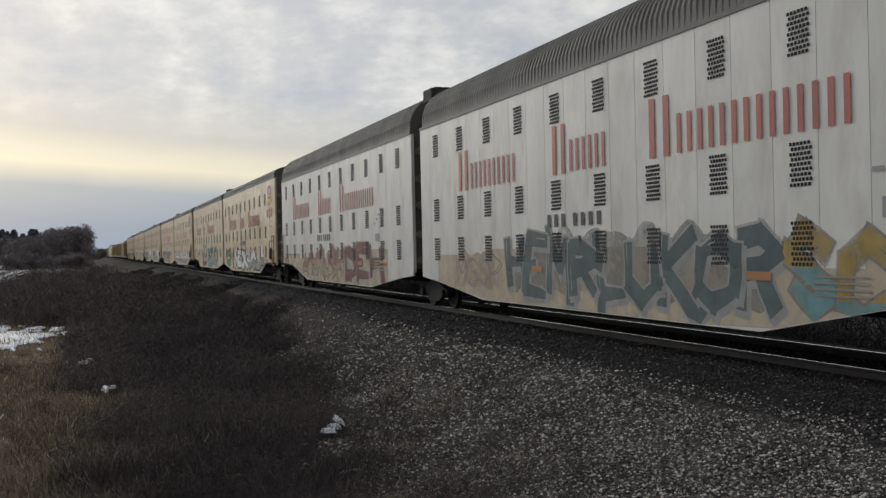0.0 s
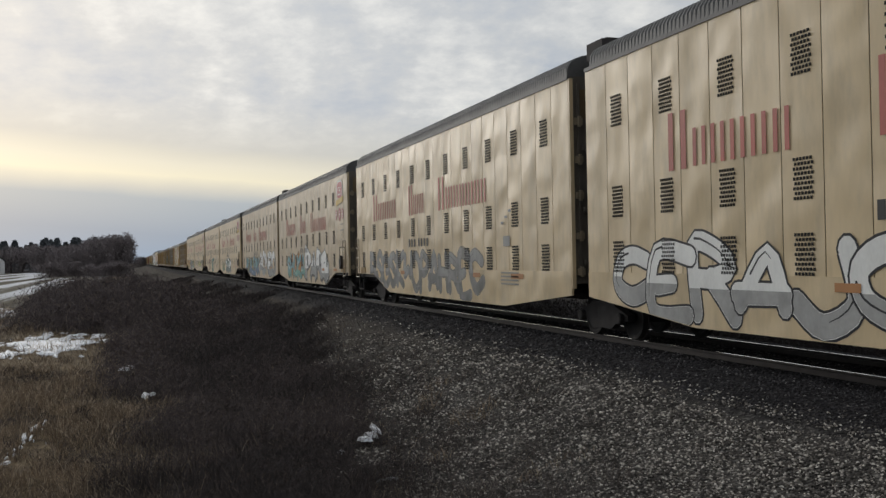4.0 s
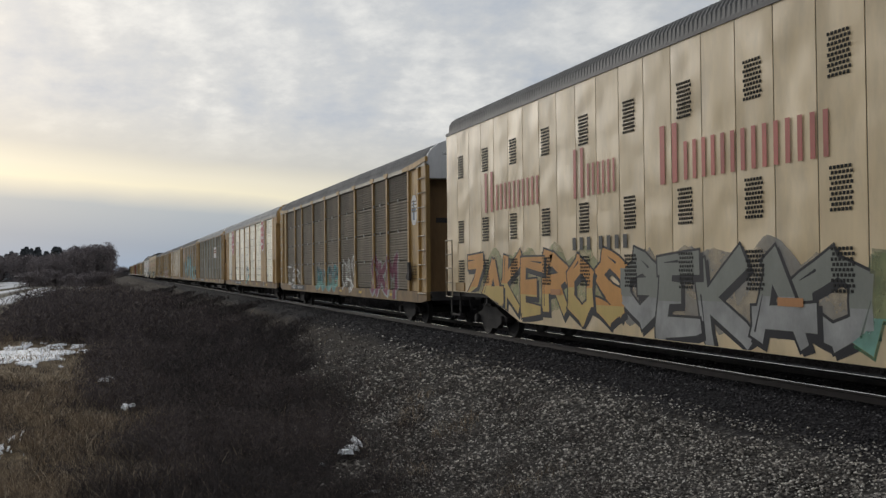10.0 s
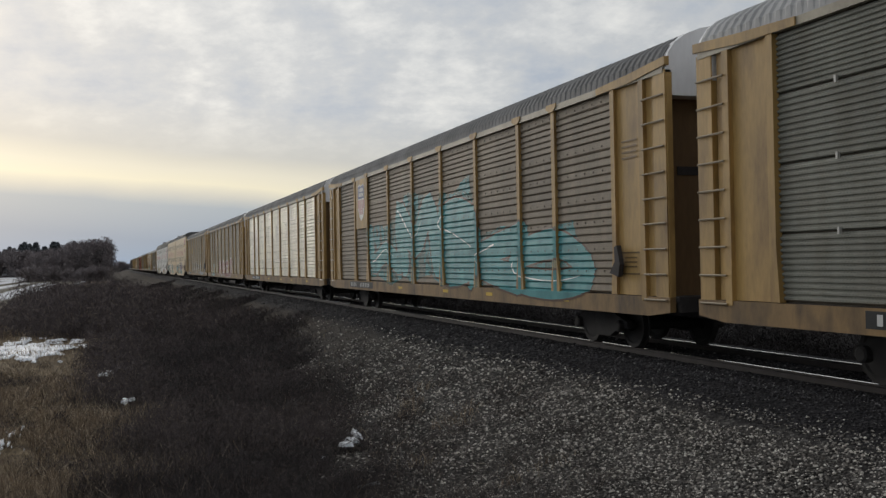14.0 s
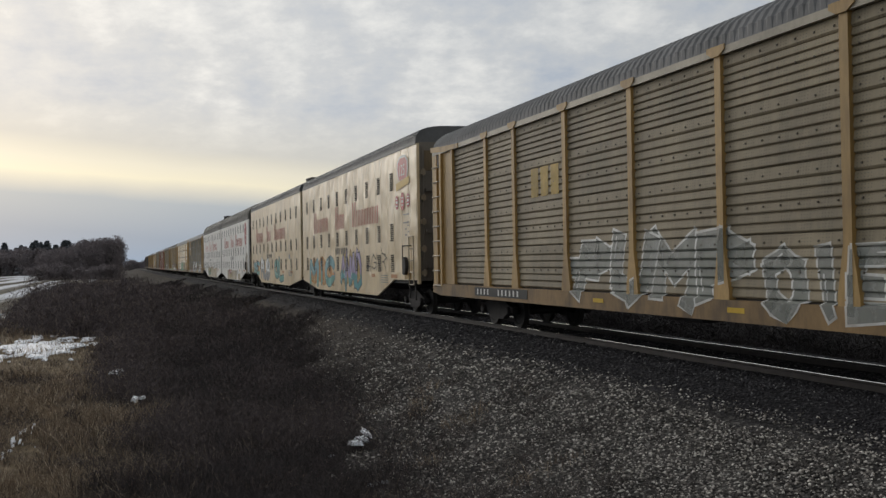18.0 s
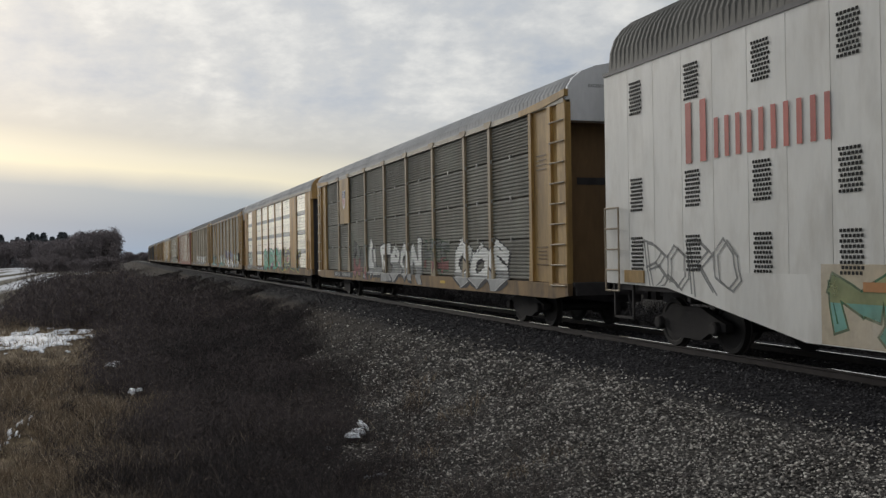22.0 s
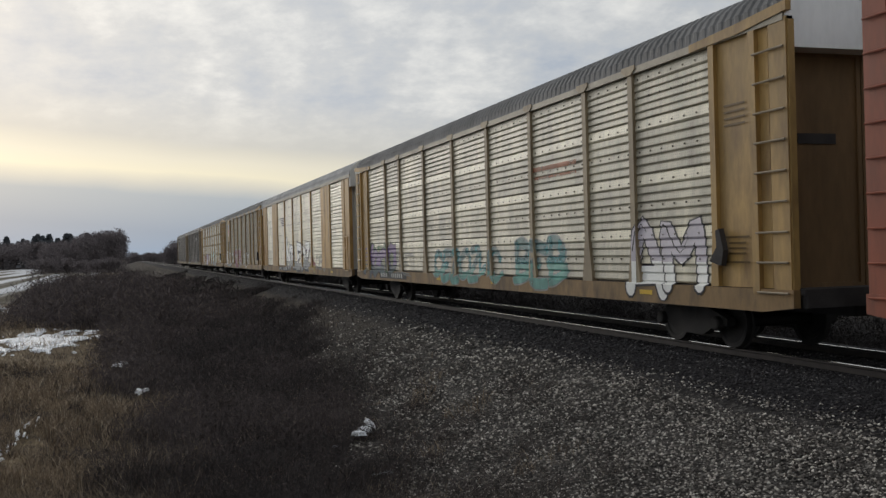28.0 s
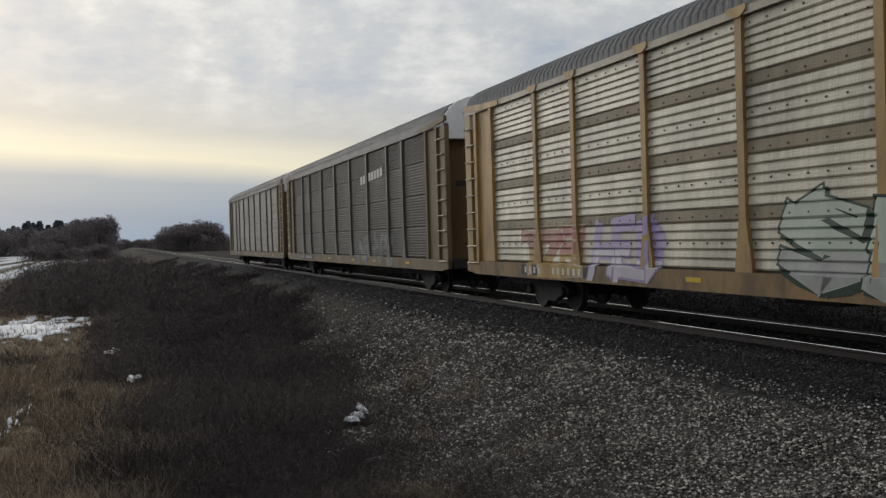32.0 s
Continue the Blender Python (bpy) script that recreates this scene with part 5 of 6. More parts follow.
UNIT = 22.27
N_SHEET = 23
for kind, top in (("U", 5.40), ("W", 5.0)):
    for k in range(3):
        ME["sheet%s%d" % (kind, k)] = sheet("side_sheet", 0.886 if kind == "U" else 0.898, 1.36, top, k + (5 if kind == "W" else 0))
ME["roofU"] = arc_roof("roof", -21.2, -0.55, 5.41, 0.57, 3.2, 0.13, 0.014)
ME["roofW"] = arc_roof("roof", -21.2, -0.55, 5.02, 1.18, 2.5, 0.165, 0.022)


def octagon(d, z, w, h, cut=0.29):
    a, b = w / 2, h / 2
    k = cut * w
    return [(d - a, z - b + k), (d - a + k, z - b), (d + a - k, z - b), (d + a, z - b + k), (d + a, z + b - k), (d + a - k, z + b), (d - a + k, z + b), (d - a, z + b - k)]


def name_bars(d_from, d_to, tall, low, count):
    """Plain upright bars in place of a word: a tall first pair, then lower pairs."""
    out, w = [], (d_from - d_to)
    first = w * 1.5 / (count + 0.5)
    d = d_from
    for i in range(count):
        cw = first if i == 0 else (w - first) / (count - 1)
        z0, z1 = tall if i == 0 else low
        a, s = d - 0.12 * cw, cw * 0.20
        b = d - 0.62 * cw
        out.append([[(a - s, z0), (a, z0), (a, z1), (a - s, z1)], [(b - s, z0), (b, z0), (b, z1), (b - s, z1)]])
        d -= cw
    return out


def grab_ladder(name, d, w, z0, z1, rungs, y, r=0.018):
    runs = [[(-d, y, z0), (-d, y, z1)], [(-d - w, y, z0), (-d - w, y, z1)]]
    runs += [[(-d, y, z0 + (z1 - z0) * i / (rungs - 1)), (-d - w, y, z0 + (z1 - z0) * i / (rungs - 1))] for i in range(rungs)]
    return tubes(name, runs, r)


def smooth_unit(kind, lead, behind, art, dull=False):
    """One unit of an articulated pair. lead: the front unit, whose front has the coupler; else the rear end has it.
    dull: a darker tan that carries the unit's shading.
    """
    skin, top = (MAT["tanshaded" if dull else "tan"], 5.40) if kind == "U" else (MAT["white"], 5.0)
    root = new("autorack_unit")
    flip = (lambda d: d) if lead else (lambda d: UNIT - d)     # measured from the coupler end
    e0, e1 = (0.95, UNIT - 0.42)                               # body ends, from the coupler end
    lo, hi = sorted((flip(e0), flip(e1)))
    # belt sheet below the panels, cut up over the trucks
    cut = [(e0, 1.12), (e0 + 2.9, 1.10), (e0 + 5.2, 0.50), (e1 - 4.0, 0.48), (e1 - 1.5, 0.72), (e1, 0.86)] if kind == "U" else [(e0, 1.12), (e0 + 2.2, 1.08), (e0 + 5.8, 0.44), (e1 - 4.6, 0.44), (e1 - 1.3, 0.80), (e1, 0.90)]
    for y0, y1 in ((-HALF - 0.004, -HALF + 0.05), (HALF + 0.004, HALF - 0.05)):
        prof = [(flip(d), z) for d, z in cut]
        pts = prof + [(flip(e1), 1.36), (flip(e0), 1.36)]
        key = "belt%s%d%d" % (kind, lead, y0 < 0)
        if key not in ME:
            ME[key] = slab("side_sill", pts, y0, y1)
        # far sill is coloured black to stand for the shade under the car
        part("side_sill", ME[key], skin if y0 < 0 else MAT["black"], root)
    key = "wall%s%d" % (kind, lead)
    if key not in ME:
        ME[key] = boxes("inner_wall", [(-hi, -lo, -HALF + 0.009, -HALF + 0.06, 1.15, top + 0.02), (-hi, -lo, HALF - 0.06, HALF, 1.15, top + 0.02)])
        ME[key + "e"] = boxes("end_wall", [(-lo - 0.12, -lo, -HALF + 0.06, HALF - 0.06, 1.0, top + 0.05), (-lo, -lo + 0.05, -0.03, 0.03, 1.1, top - 0.05), (-lo, -lo + 0.04, -1.35, -1.30, 1.2, top - 0.1), (-lo, -lo + 0.10, -1.25, -0.95, 1.5, 1.6), (-lo, -lo + 0.10, -1.25, -0.95, 2.6, 2.7), (-lo, -lo + 0.10, -1.25, -0.95, 3.9, 4.0)])
        ME[key + "f"] = boxes("end_wall", [(-hi, -hi + 0.12, -HALF + 0.06, HALF - 0.06, 1.0, top + 0.05)])
        ME[key + "u"] = boxes("underframe", [(-hi, -lo, -0.35, 0.35, 0.72, 1.15), (-hi, -lo, -HALF + 0.06, HALF - 0.06, 1.0, 1.1)] + [(-lo - 1.5 - 2.4 * i, -lo - 1.4 - 2.4 * i, -1.4, 1.4, 0.85, 1.05) for i in range(8)])
        ME[key + "t"] = boxes("eave_trim", [(-hi, -lo, -HALF - 0.02, -HALF + 0.05, top - 0.02, top + 0.05), (-hi, -lo, HALF - 0.05, HALF + 0.02, top - 0.02, top + 0.05)])
    # backing in the shade colour, so the gaps between sheets read dark
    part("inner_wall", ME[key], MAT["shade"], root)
    part("end_wall", ME[key + "e"], MAT["endgrey"], root, "dirty grey-brown end doors")
    part("end_wall", ME[key + "f"], MAT["black"], root)
    edge = 0 if kind == "U" else 1
    part("end_post", ME.setdefault("unitpost%d" % edge, boxes("end_post", [(-0.07, 0.05, -HALF + 0.005, -HALF + 0.09, 1.0, top)])), skin, root, at=pose(-lo, 0, 0))
    part("door_edge", ME.setdefault("dooredge%d" % edge, boxes("door_edge", [(0.0, 0.09, -0.62, -0.52, 1.05, top - 0.12), (0.0, 0.06, -0.34, -0.28, 1.05, top - 0.12)])), MAT["railgrey"], root, "pale vertical door edge", at=pose(-lo, 0, 0))
    part("end_plate", ME.setdefault("endplate%d" % edge, boxes("end_plate", [(0.0, 0.02, -1.28, -0.72, top - 0.85, top - 0.22)])), MAT["yellowdark"], root, "dull yellow plate", at=pose(-lo, 0, 0))
    for z in (1.35, 2.1, 2.95, 3.7, 4.5):
        part("hinge", ME.setdefault("hinge", boxes("hinge", [(0.0, 0.10, -1.42, -1.26, -0.07, 0.07), (0.05, 0.12, -1.36, -1.30, -0.11, 0.11)])), MAT["rungs"], root, at=pose(-lo, 0, z))
    part("underframe", ME[key + "u"], MAT["black"], root)
    part("eave_trim", ME[key + "t"], MAT["roofdark"], root)
    roof = ME["roof" + kind]
    part("roof", roof, MAT["roofdark"] if kind == "U" else MAT["roofwhite"], root, at=pose(lo * -1 + 0.5, 0, 0))
    if lead:
        cap = ME.setdefault("roofcap", boxes("roof_cap", [(-0.50, 0.22, -1.25, -0.35, -0.22, 0.12), (-0.38, 0.10, -1.10, -0.50, 0.12, 0.17)]))
        part("roof_cap", cap, MAT["black"], root, "black roof cap at the joint", at=pose(-hi, 0, 5.92 if kind == "U" else 6.05))
    # side sheets, with the seams between them
    pitch = (hi - lo) / N_SHEET
    for k in range(N_SHEET):
        d = lo + pitch * (k + 0.5)
        m = pose(-d, -HALF, 0)
        part("side_sheet", ME["sheet%s%d" % (kind, (k * 2 + lead) % 3)], skin, root, at=m)
    part("far_side", ME.setdefault("far" + kind + str(lead), boxes("far_side", [(-hi, -lo, HALF, HALF + 0.012, 1.36, top)])), skin, root)
    # vent grilles, three rows; raised near-black boxes stand for the dark inside of the holes
    cols = [UNIT - (1.76 + 1.835 * i) for i in range(10)] + ([] if lead else [UNIT - (1.76 + 18.35)])
    for c in cols:
        d = flip(c)
        for z in VENT_ROWS:
            tagged(part("vent", ME["vent"], MAT["hole"], root, at=pose(-d, -HALF - 0.0113, z)), kind="stuff")
    # name in plain bars, number bars, data blocks
    o = 0.28 if lead else 0.0
    if kind == "U":
        words = ((18.4, 14.9, 6), (13.3, 11.4, 4), (9.95, 5.55, 8))
    else:
        words = ((18.55, 14.85, 6), (13.1, 10.75, 4), (9.4, 4.5, 8))
    bars = [b for d0, d1, n in words for b in name_bars(d0 + o, d1 + o, (3.10, 4.08), (3.12, 3.74), n)]
    for group in bars:
        decal("painted_letter", root, group, MAT["redpaint"], 0.016, "faded red painted bars")
    num = [rect(13.3 + o - 0.32 * i - 0.15, 13.3 + o - 0.32 * i, 2.07, 2.32) for i in (0, 1, 2, 3.6, 4.6, 5.6, 6.6)]
    decal("number_marking", root, [[(d, z) for d, z in p] for p in num], paint("numberblack", (0.06, 0.06, 0.06)), 0.016)
    lines = [rect(3.4 + o, 4.6 + o, 1.28 - 0.09 * i, 1.32 - 0.09 * i) for i in range(4)] if not lead else [rect(4.6, 5.6, 1.22 - 0.08 * i, 1.25 - 0.08 * i) for i in range(4)]
    decal("data_lines", root, lines, paint("dataline", (0.34, 0.32, 0.28)), 0.018)
    for a, b in ((6.2 + o, 6.75 + o), (3.1 + o, 3.9 + o), (13.9, 14.4)):
        decal("reflector", root, [rect(a, b, 1.16, 1.28)], paint("reflector", (0.50, 0.24, 0.10)), 0.018, "amber reflective strip")
    # coupler end: ladder, yellow step, running gear
    key = "ladder%d" % lead
    if key not in ME:
        ME[key] = grab_ladder("grab_ladder", flip(e0 + 0.14) if lead else flip(e0 + 0.66), 0.52, 0.98, 2.5, 5, -HALF - 0.09)
        ME[key + "s"] = boxes("step_plate", [(-max(flip(e0 + 0.75), flip(e0 + 1.45)), -min(flip(e0 + 0.75), flip(e0 + 1.45)), -HALF - 0.03, -HALF + 0.02, 1.14, 1.36)])
        ME[key + "c"] = boxes("stirrup", [(-flip(e0 + 1.0) - 0.02, -flip(e0 + 1.0) + 0.02, -HALF, -HALF + 0.04, 0.5, 1.1), (-flip(e0 + 0.3) - 0.02, -flip(e0 + 0.3) + 0.02, -HALF, -HALF + 0.04, 0.5, 1.1), (-max(flip(e0 + 1.02), flip(e0 + 0.28)), -min(flip(e0 + 1.02), flip(e0 + 0.28)), -HALF, -HALF + 0.05, 0.48, 0.52)])
    part("grab_ladder", ME[key], MAT["rungs"], root)
    part("step_plate", ME[key + "s"], MAT["yellow"], root, "yellow step plate")
    part("stirrup", ME[key + "c"], MAT["iron"], root)
    part("coupler", ME["coupler"], MAT["iron"], root, at=pose(-0.55, 0, 0) if lead else pose(-UNIT + 0.55, 0, 0, 0, 0, 180))
    part("air_hose", ME["hose"], MAT["black"], root, at=pose(-0.8, 0, 0) if lead else pose(-UNIT + 0.8, 0, 0, 0, 0, 180))
    truck(root, flip(3.0), behind)
    if not lead:
        truck(root, 0.0, behind)
    if lead:
        # shield or octagon badge, door recess and hand brake
        if kind == "U":
            decal("badge", root, [[(1.95, 4.42), (3.05, 4.42), (3.25, 4.75), (3.20, 5.0), (2.85, 5.18), (2.15, 5.18), (1.85, 5.0), (1.82, 4.75)]], MAT["badgewhite"], 0.016)
            decal("badge", root, [[(2.02, 4.40), (2.98, 4.40), (3.13, 4.76), (3.08, 4.96), (2.80, 5.10), (2.20, 5.10), (1.97, 4.96), (1.94, 4.76)]], MAT["redbadge"], 0.019, "red shield badge with a yellow ribbon")
            part("badge_number", ME.setdefault("badgenumber", stencil_mesh("125", 0.52)), MAT["badgewhite"], root, "white painted number", at=pose(-2.99, -HALF - 0.023, 4.53, 90))
            decal("ribbon", root, [[(1.75, 4.22), (3.30, 4.05), (3.32, 4.30), (1.72, 4.46)]], paint("ribbon", (0.62, 0.40, 0.07)), 0.024, "yellow ribbon")
            for d, s in ((3.28, 0.9), (2.58, 1.15), (1.90, 0.9)):
                decal("small_badge", root, [octagon(d, 3.68, 0.42 * s, 0.50 * s)], MAT["redbadge"], 0.016)
                decal("badge_figure", root, [rect(d - 0.10, d + 0.10, 3.64, 3.72), rect(d - 0.10, d + 0.10, 3.78, 3.82), rect(d - 0.10, d + 0.10, 3.54, 3.58)], MAT["badgewhite"], 0.02)
        else:
            decal("badge", root, [octagon(2.62, 3.98, 1.32, 1.72)], MAT["badgewhite"], 0.016)
            decal("badge", root, [octagon(2.62, 3.98, 1.24, 1.64)], MAT["redbadge"], 0.019, "red octagon badge with a white edge")
            badge_rows(root, 2.62, 3.96, 0.84, 0.022)
        decal("data_block", root, [rect(1.8, 2.5, 2.95, 3.0), rect(1.8, 2.5, 3.22, 3.26)] + [rect(1.8 + 0.3 * (i % 2), 2.0 + 0.3 * (i % 2), 2.45 + 0.1 * i, 2.49 + 0.1 * i) for i in range(5)], paint("dataline", (0.34, 0.32, 0.28)), 0.016)
        part("door_recess", ME.setdefault("recess", boxes("door_recess", [(-2.62, -1.66, -HALF - 0.016, -HALF + 0.01, 1.34, 2.2)])), skin, root, "recessed door panel beside the hand brake")
        # top and rear edge of the recess, drawn in the shade colour
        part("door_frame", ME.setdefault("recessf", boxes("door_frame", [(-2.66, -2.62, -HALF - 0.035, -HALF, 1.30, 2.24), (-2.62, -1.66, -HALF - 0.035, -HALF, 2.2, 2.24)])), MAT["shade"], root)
        part("hand_brake", ME.setdefault("brake", slab("hand_brake", [(2.25, 1.30), (2.05, 1.28), (1.92, 1.5), (1.95, 1.78), (2.12, 1.86), (2.30, 1.65)], -HALF - 0.14, -HALF - 0.03)), MAT["black"], root)
    if not lead or kind == "W":
        decal("data_block", root, [rect(4.35 - 0.25 * i, 4.55 - 0.25 * i, 2.5 + 0.14 * (i % 3), 2.56 + 0.14 * (i % 3)) for i in range(3)] + [rect(3.95, 4.4, 1.95, 2.2)], paint("datagrey", (0.36, 0.36, 0.35)), 0.016)
    def skirt(d):
        return float(np.interp(flip(d), [c[0] for c in cut], [c[1] for c in cut])) + 0.012

    for i, (a, b, z0, z1, style, *more) in enumerate(art):
        graffiti(root, a, b, max(z0, 0.56), z1, style, int(behind * 7) + i, None, skirt, *more)
    tagged(root, ("tan" if kind == "U" else "white") + (" smooth-sided autorack unit with vent grilles, red lettering and graffiti"), "railcar", "freight train")
    TRAIN.append((root, behind))
    return root


# ---- open-frame autoracks with corrugated side panels ----
PANEL_Y = HALF - 0.085
ROWS = ((1.08, 2.02), (2.02, 2.98), (2.98, 3.96), (3.96, 4.80))
POSTS = (2.85, 5.57, 7.50, 10.36, 13.22, 16.08, 18.94, 21.80, 23.73, 26.45)


def relief(style, z0, z1):
    """Heights and depths of one panel row's corrugation."""
    out = []
    if style == "fine":
        a, b = z0 + 0.012, z1 - 0.018
        out.append((a, 0.0))
        n = 11
        h = (b - a) / n
        for i in range(n):
            out += [(a + h * (i + 0.15), 0.03), (a + h * (i + 0.5), 0.034), (a + h * (i + 0.72), 0.0), (a + h * (i + 0.98), 0.0)]
        out.append((b, 0.0))
    else:
        a, b = z0 + 0.004, z1 - 0.004
        band = 0.20
        out.append((a, 0.004))
        n = 5
        h = (b - band - a) / n
        for i in range(n):
            out += [(a + h * (i + 0.03), 0.002), (a + h * (i + 0.12), 0.030), (a + h * (i + 0.22), 0.034), (a + h * (i + 0.84), 0.020), (a + h * (i + 0.95), 0.002)]
        out += [(b - band, 0.018), (b - band + 0.03, 0.036), (b - 0.02, 0.018), (b, 0.004)]
    return out


WALL = {}
for _s in ("fine", "bold"):
    _pts = [p for z0, z1 in ROWS for p in relief(_s, z0, z1)]
    _pts = [(0.3, HALF - PANEL_Y), (1.04, HALF - PANEL_Y)] + _pts
    _pts[0], _pts[1] = (0.3, HALF - PANEL_Y + 0.012), (1.05, HALF - PANEL_Y + 0.012)
    WALL[_s] = ([p[0] for p in _pts], [PANEL_Y + p[1] for p in _pts])


def corrugated(name, w, style, row):
    z0, z1 = ROWS[row]
    rel = relief(style, z0, z1)
    vs, fs, bolts = [], [], []
    for x in (-w / 2, w / 2):
        vs += [(x, -y, z) for z, y in rel]
    m = len(rel)
    fs = [(j, m + j, m + j + 1, j + 1) for j in range(m - 1)]
    flat = [j for j in range(m - 1) if style == "bold" and rel[j][0] > z1 - 0.21]
    n = len(vs)
    vs += [(x, 0.03, z) for x in (-w / 2, w / 2) for z in (rel[0][0], rel[-1][0])]
    fs += [(0, n, n + 2, m), (m - 1, 2 * m - 1, n + 3, n + 1)]
    if style == "bold":
        for i in range(max(2, int(w / 0.36))):      # bolts along the flat band and half way down
            x = -w / 2 + w * (i + 0.5) / max(2, int(w / 0.36))
            for z, out_y in ((z1 - 0.12, 0.028), (z0 + 0.40, 0.026)):
                n = len(vs)
                vs += [(x + a, -out_y - 0.016, z + b) for a, b in ((-0.012, -0.012), (0.012, -0.012), (0.012, 0.012), (-0.012, 0.012))] + [(x + a, -out_y + 0.004, z + b) for a, b in ((-0.015, -0.015), (0.015, -0.015), (0.015, 0.015), (-0.015, 0.015))]
                bolts += range(len(fs), len(fs) + 5)
                fs += [(n, n + 1, n + 2, n + 3)] + [(n + k, n + 4 + k, n + 4 + (k + 1) % 4, n + (k + 1) % 4) for k in range(4)]
    me = mesh_of(name, vs, fs)
    for m in (None, None, MAT["bolt"]):
        me.materials.append(m)
    for j in flat:
        me.polygons[j].material_index = 1
    for j in bolts:
        me.polygons[j].material_index = 2
    return me


def slab_x(name, y0, y1):
    """A door leaf across the car with a raised rim."""
    z0, z1, r = 1.05, 4.45, 0.07
    vs = [(x, y, z) for x in (-1.40, -1.31) for y, z in ((y0, z0), (y1, z0), (y1, z1), (y0, z1))] + [(-1.31, y, z) for y, z in ((y0 + r, z0 + r), (y1 - r, z0 + r), (y1 - r, z1 - r), (y0 + r, z1 - r))] + [(-1.34, y, z) for y, z in ((y0 + r, z0 + r), (y1 - r, z0 + r), (y1 - r, z1 - r), (y0 + r, z1 - r))]
    fs = [(0, 3, 2, 1)] + [(i, (i + 1) % 4, 4 + (i + 1) % 4, 4 + i) for i in range(4)] + [(4 + i, 4 + (i + 1) % 4, 8 + (i + 1) % 4, 8 + i) for i in range(4)] + [(8 + i, 8 + (i + 1) % 4, 12 + (i + 1) % 4, 12 + i) for i in range(4)] + [(12, 13, 14, 15)]
    return mesh_of(name, vs, fs)


ME["roofT"] = arc_roof("roof", -28.15, -1.15, 4.90, 0.72, 2.3, 0.23, 0.020)
ME["postT"] = slab("post", [(-0.085, 4.86), (0.085, 4.86), (0.085, 1.85), (0.21, 1.16), (0.21, 1.03), (-0.21, 1.03), (-0.21, 1.16), (-0.085, 1.85)], -HALF, -HALF + 0.125)
ME["capP"] = slab("post_cap", [(-0.24, 4.95), (0.24, 4.95), (0.24, 4.87), (0.10, 4.79), (-0.10, 4.79), (-0.24, 4.87)], -HALF - 0.03, -HALF - 0.011)
ME["clip"] = boxes("clip", [(-0.02, 0.02, -0.02, 0.02, -0.045, 0.045)])
ME["sillT"] = slab("deck_sill", [(1.0, 0.80), (1.7, 0.72), (27.6, 0.72), (28.3, 0.80), (28.3, 1.05), (1.0, 1.05)], -HALF - 0.01, -HALF + 0.10)
ME["sillF"] = slab("deck_sill", [(1.0, 0.80), (1.7, 0.72), (27.6, 0.72), (28.3, 0.80), (28.3, 1.05), (1.0, 1.05)], HALF - 0.10, HALF + 0.01)
ME["railT"] = boxes("top_rail", [(-28.2, -1.1, -HALF - 0.01, -HALF + 0.08, 4.80, 4.92)])
ME["hoodT"] = slab("end_hood", [(0.90, 5.06), (0.90, 4.92), (2.1, 4.82), (3.4, 4.80), (3.4, 4.92), (2.1, 4.98)], -HALF - 0.03, -HALF + 0.06)
ME["endpanelT"] = slab("end_panel", [(1.75, 1.06), (3.05, 1.06), (3.05, 4.80), (1.75, 4.80)], -HALF + 0.05, -HALF + 0.10)
ME["endpostT"] = slab("end_post", [(3.05, 1.06), (3.26, 1.06), (3.20, 1.8), (3.20, 4.82), (3.05, 4.82)], -HALF - 0.015, -HALF + 0.09)
ME["stile"] = boxes("stile", [(-1.82, -1.66, -HALF - 0.02, -HALF + 0.08, 0.98, 4.80), (-1.04, -0.92, -HALF + 0.02, -HALF + 0.12, 0.98, 4.80)])
ME["rungT"] = tubes("rung", [[(-1.7, -HALF - 0.03, 0), (-0.98, -HALF - 0.03, 0)]], 0.017)
ME["doorT"] = slab_x("end_door", -HALF + 0.10, -0.01)
ME["doorT2"] = slab_x("end_door", 0.01, HALF - 0.10)
ME["slotT"] = boxes("door_slot", [(-1.345, -1.325, -1.1, -0.45, 3.12, 3.27)])
_arc = [(HALF * math.copysign(abs(math.cos(q)) ** (2 / 2.3), math.cos(q)), 4.90 + 0.80 * abs(math.sin(q)) ** (2 / 2.3)) for q in np.linspace(0, math.pi, 13)]
_prof = [(y * 0.985, z - 0.03) for y, z in _arc] + [(-HALF * 0.985, 4.42), (HALF * 0.985, 4.42)]
ME["capT"] = mesh_of("roof_end", *[v for v in (lambda n: ([(x, y, z) for x in (-1.36, -0.95) for y, z in _prof], [(i, n + i, n + (i + 1) % n, (i + 1) % n) for i in range(n)] + [tuple(range(n))[::-1], tuple(range(n, 2 * n))]))(len(_prof))])
ME["deckT"] = boxes("deck", [(-28.1, -0.9, -HALF + 0.10, HALF - 0.10, 0.98, 1.06), (-27.5, -1.3, -0.30, 0.30, 0.62, 0.98)] + [(-27 + 2.6 * i, -26.9 + 2.6 * i, -1.4, 1.4, 0.80, 0.98) for i in range(11)] + [(-16, -14.8, -0.9, -0.45, 0.58, 0.82)])
ME["backT"] = boxes("inner_wall", [(-27.9, -1.4, -PANEL_Y + 0.035, -PANEL_Y + 0.06, 1.06, 4.85)])
ME["farT"] = boxes("far_side", [(-27.9, -1.2, HALF - 0.08, HALF - 0.04, 1.06, 4.88)])
ME["lever"] = slab("brake_lever", [(2.95, 1.45), (2.62, 1.38), (2.55, 1.62), (2.66, 1.95), (2.76, 1.92), (2.74, 1.66)], -HALF - 0.10, -HALF - 0.01)
ME["cornerT"] = boxes("corner_post", [(-1.35, -0.95, -HALF, -HALF + 0.12, 1.0, 4.85)])


ME["stencil"] = stencil_mesh("EXCESS HEIGHT CAR", 0.092)


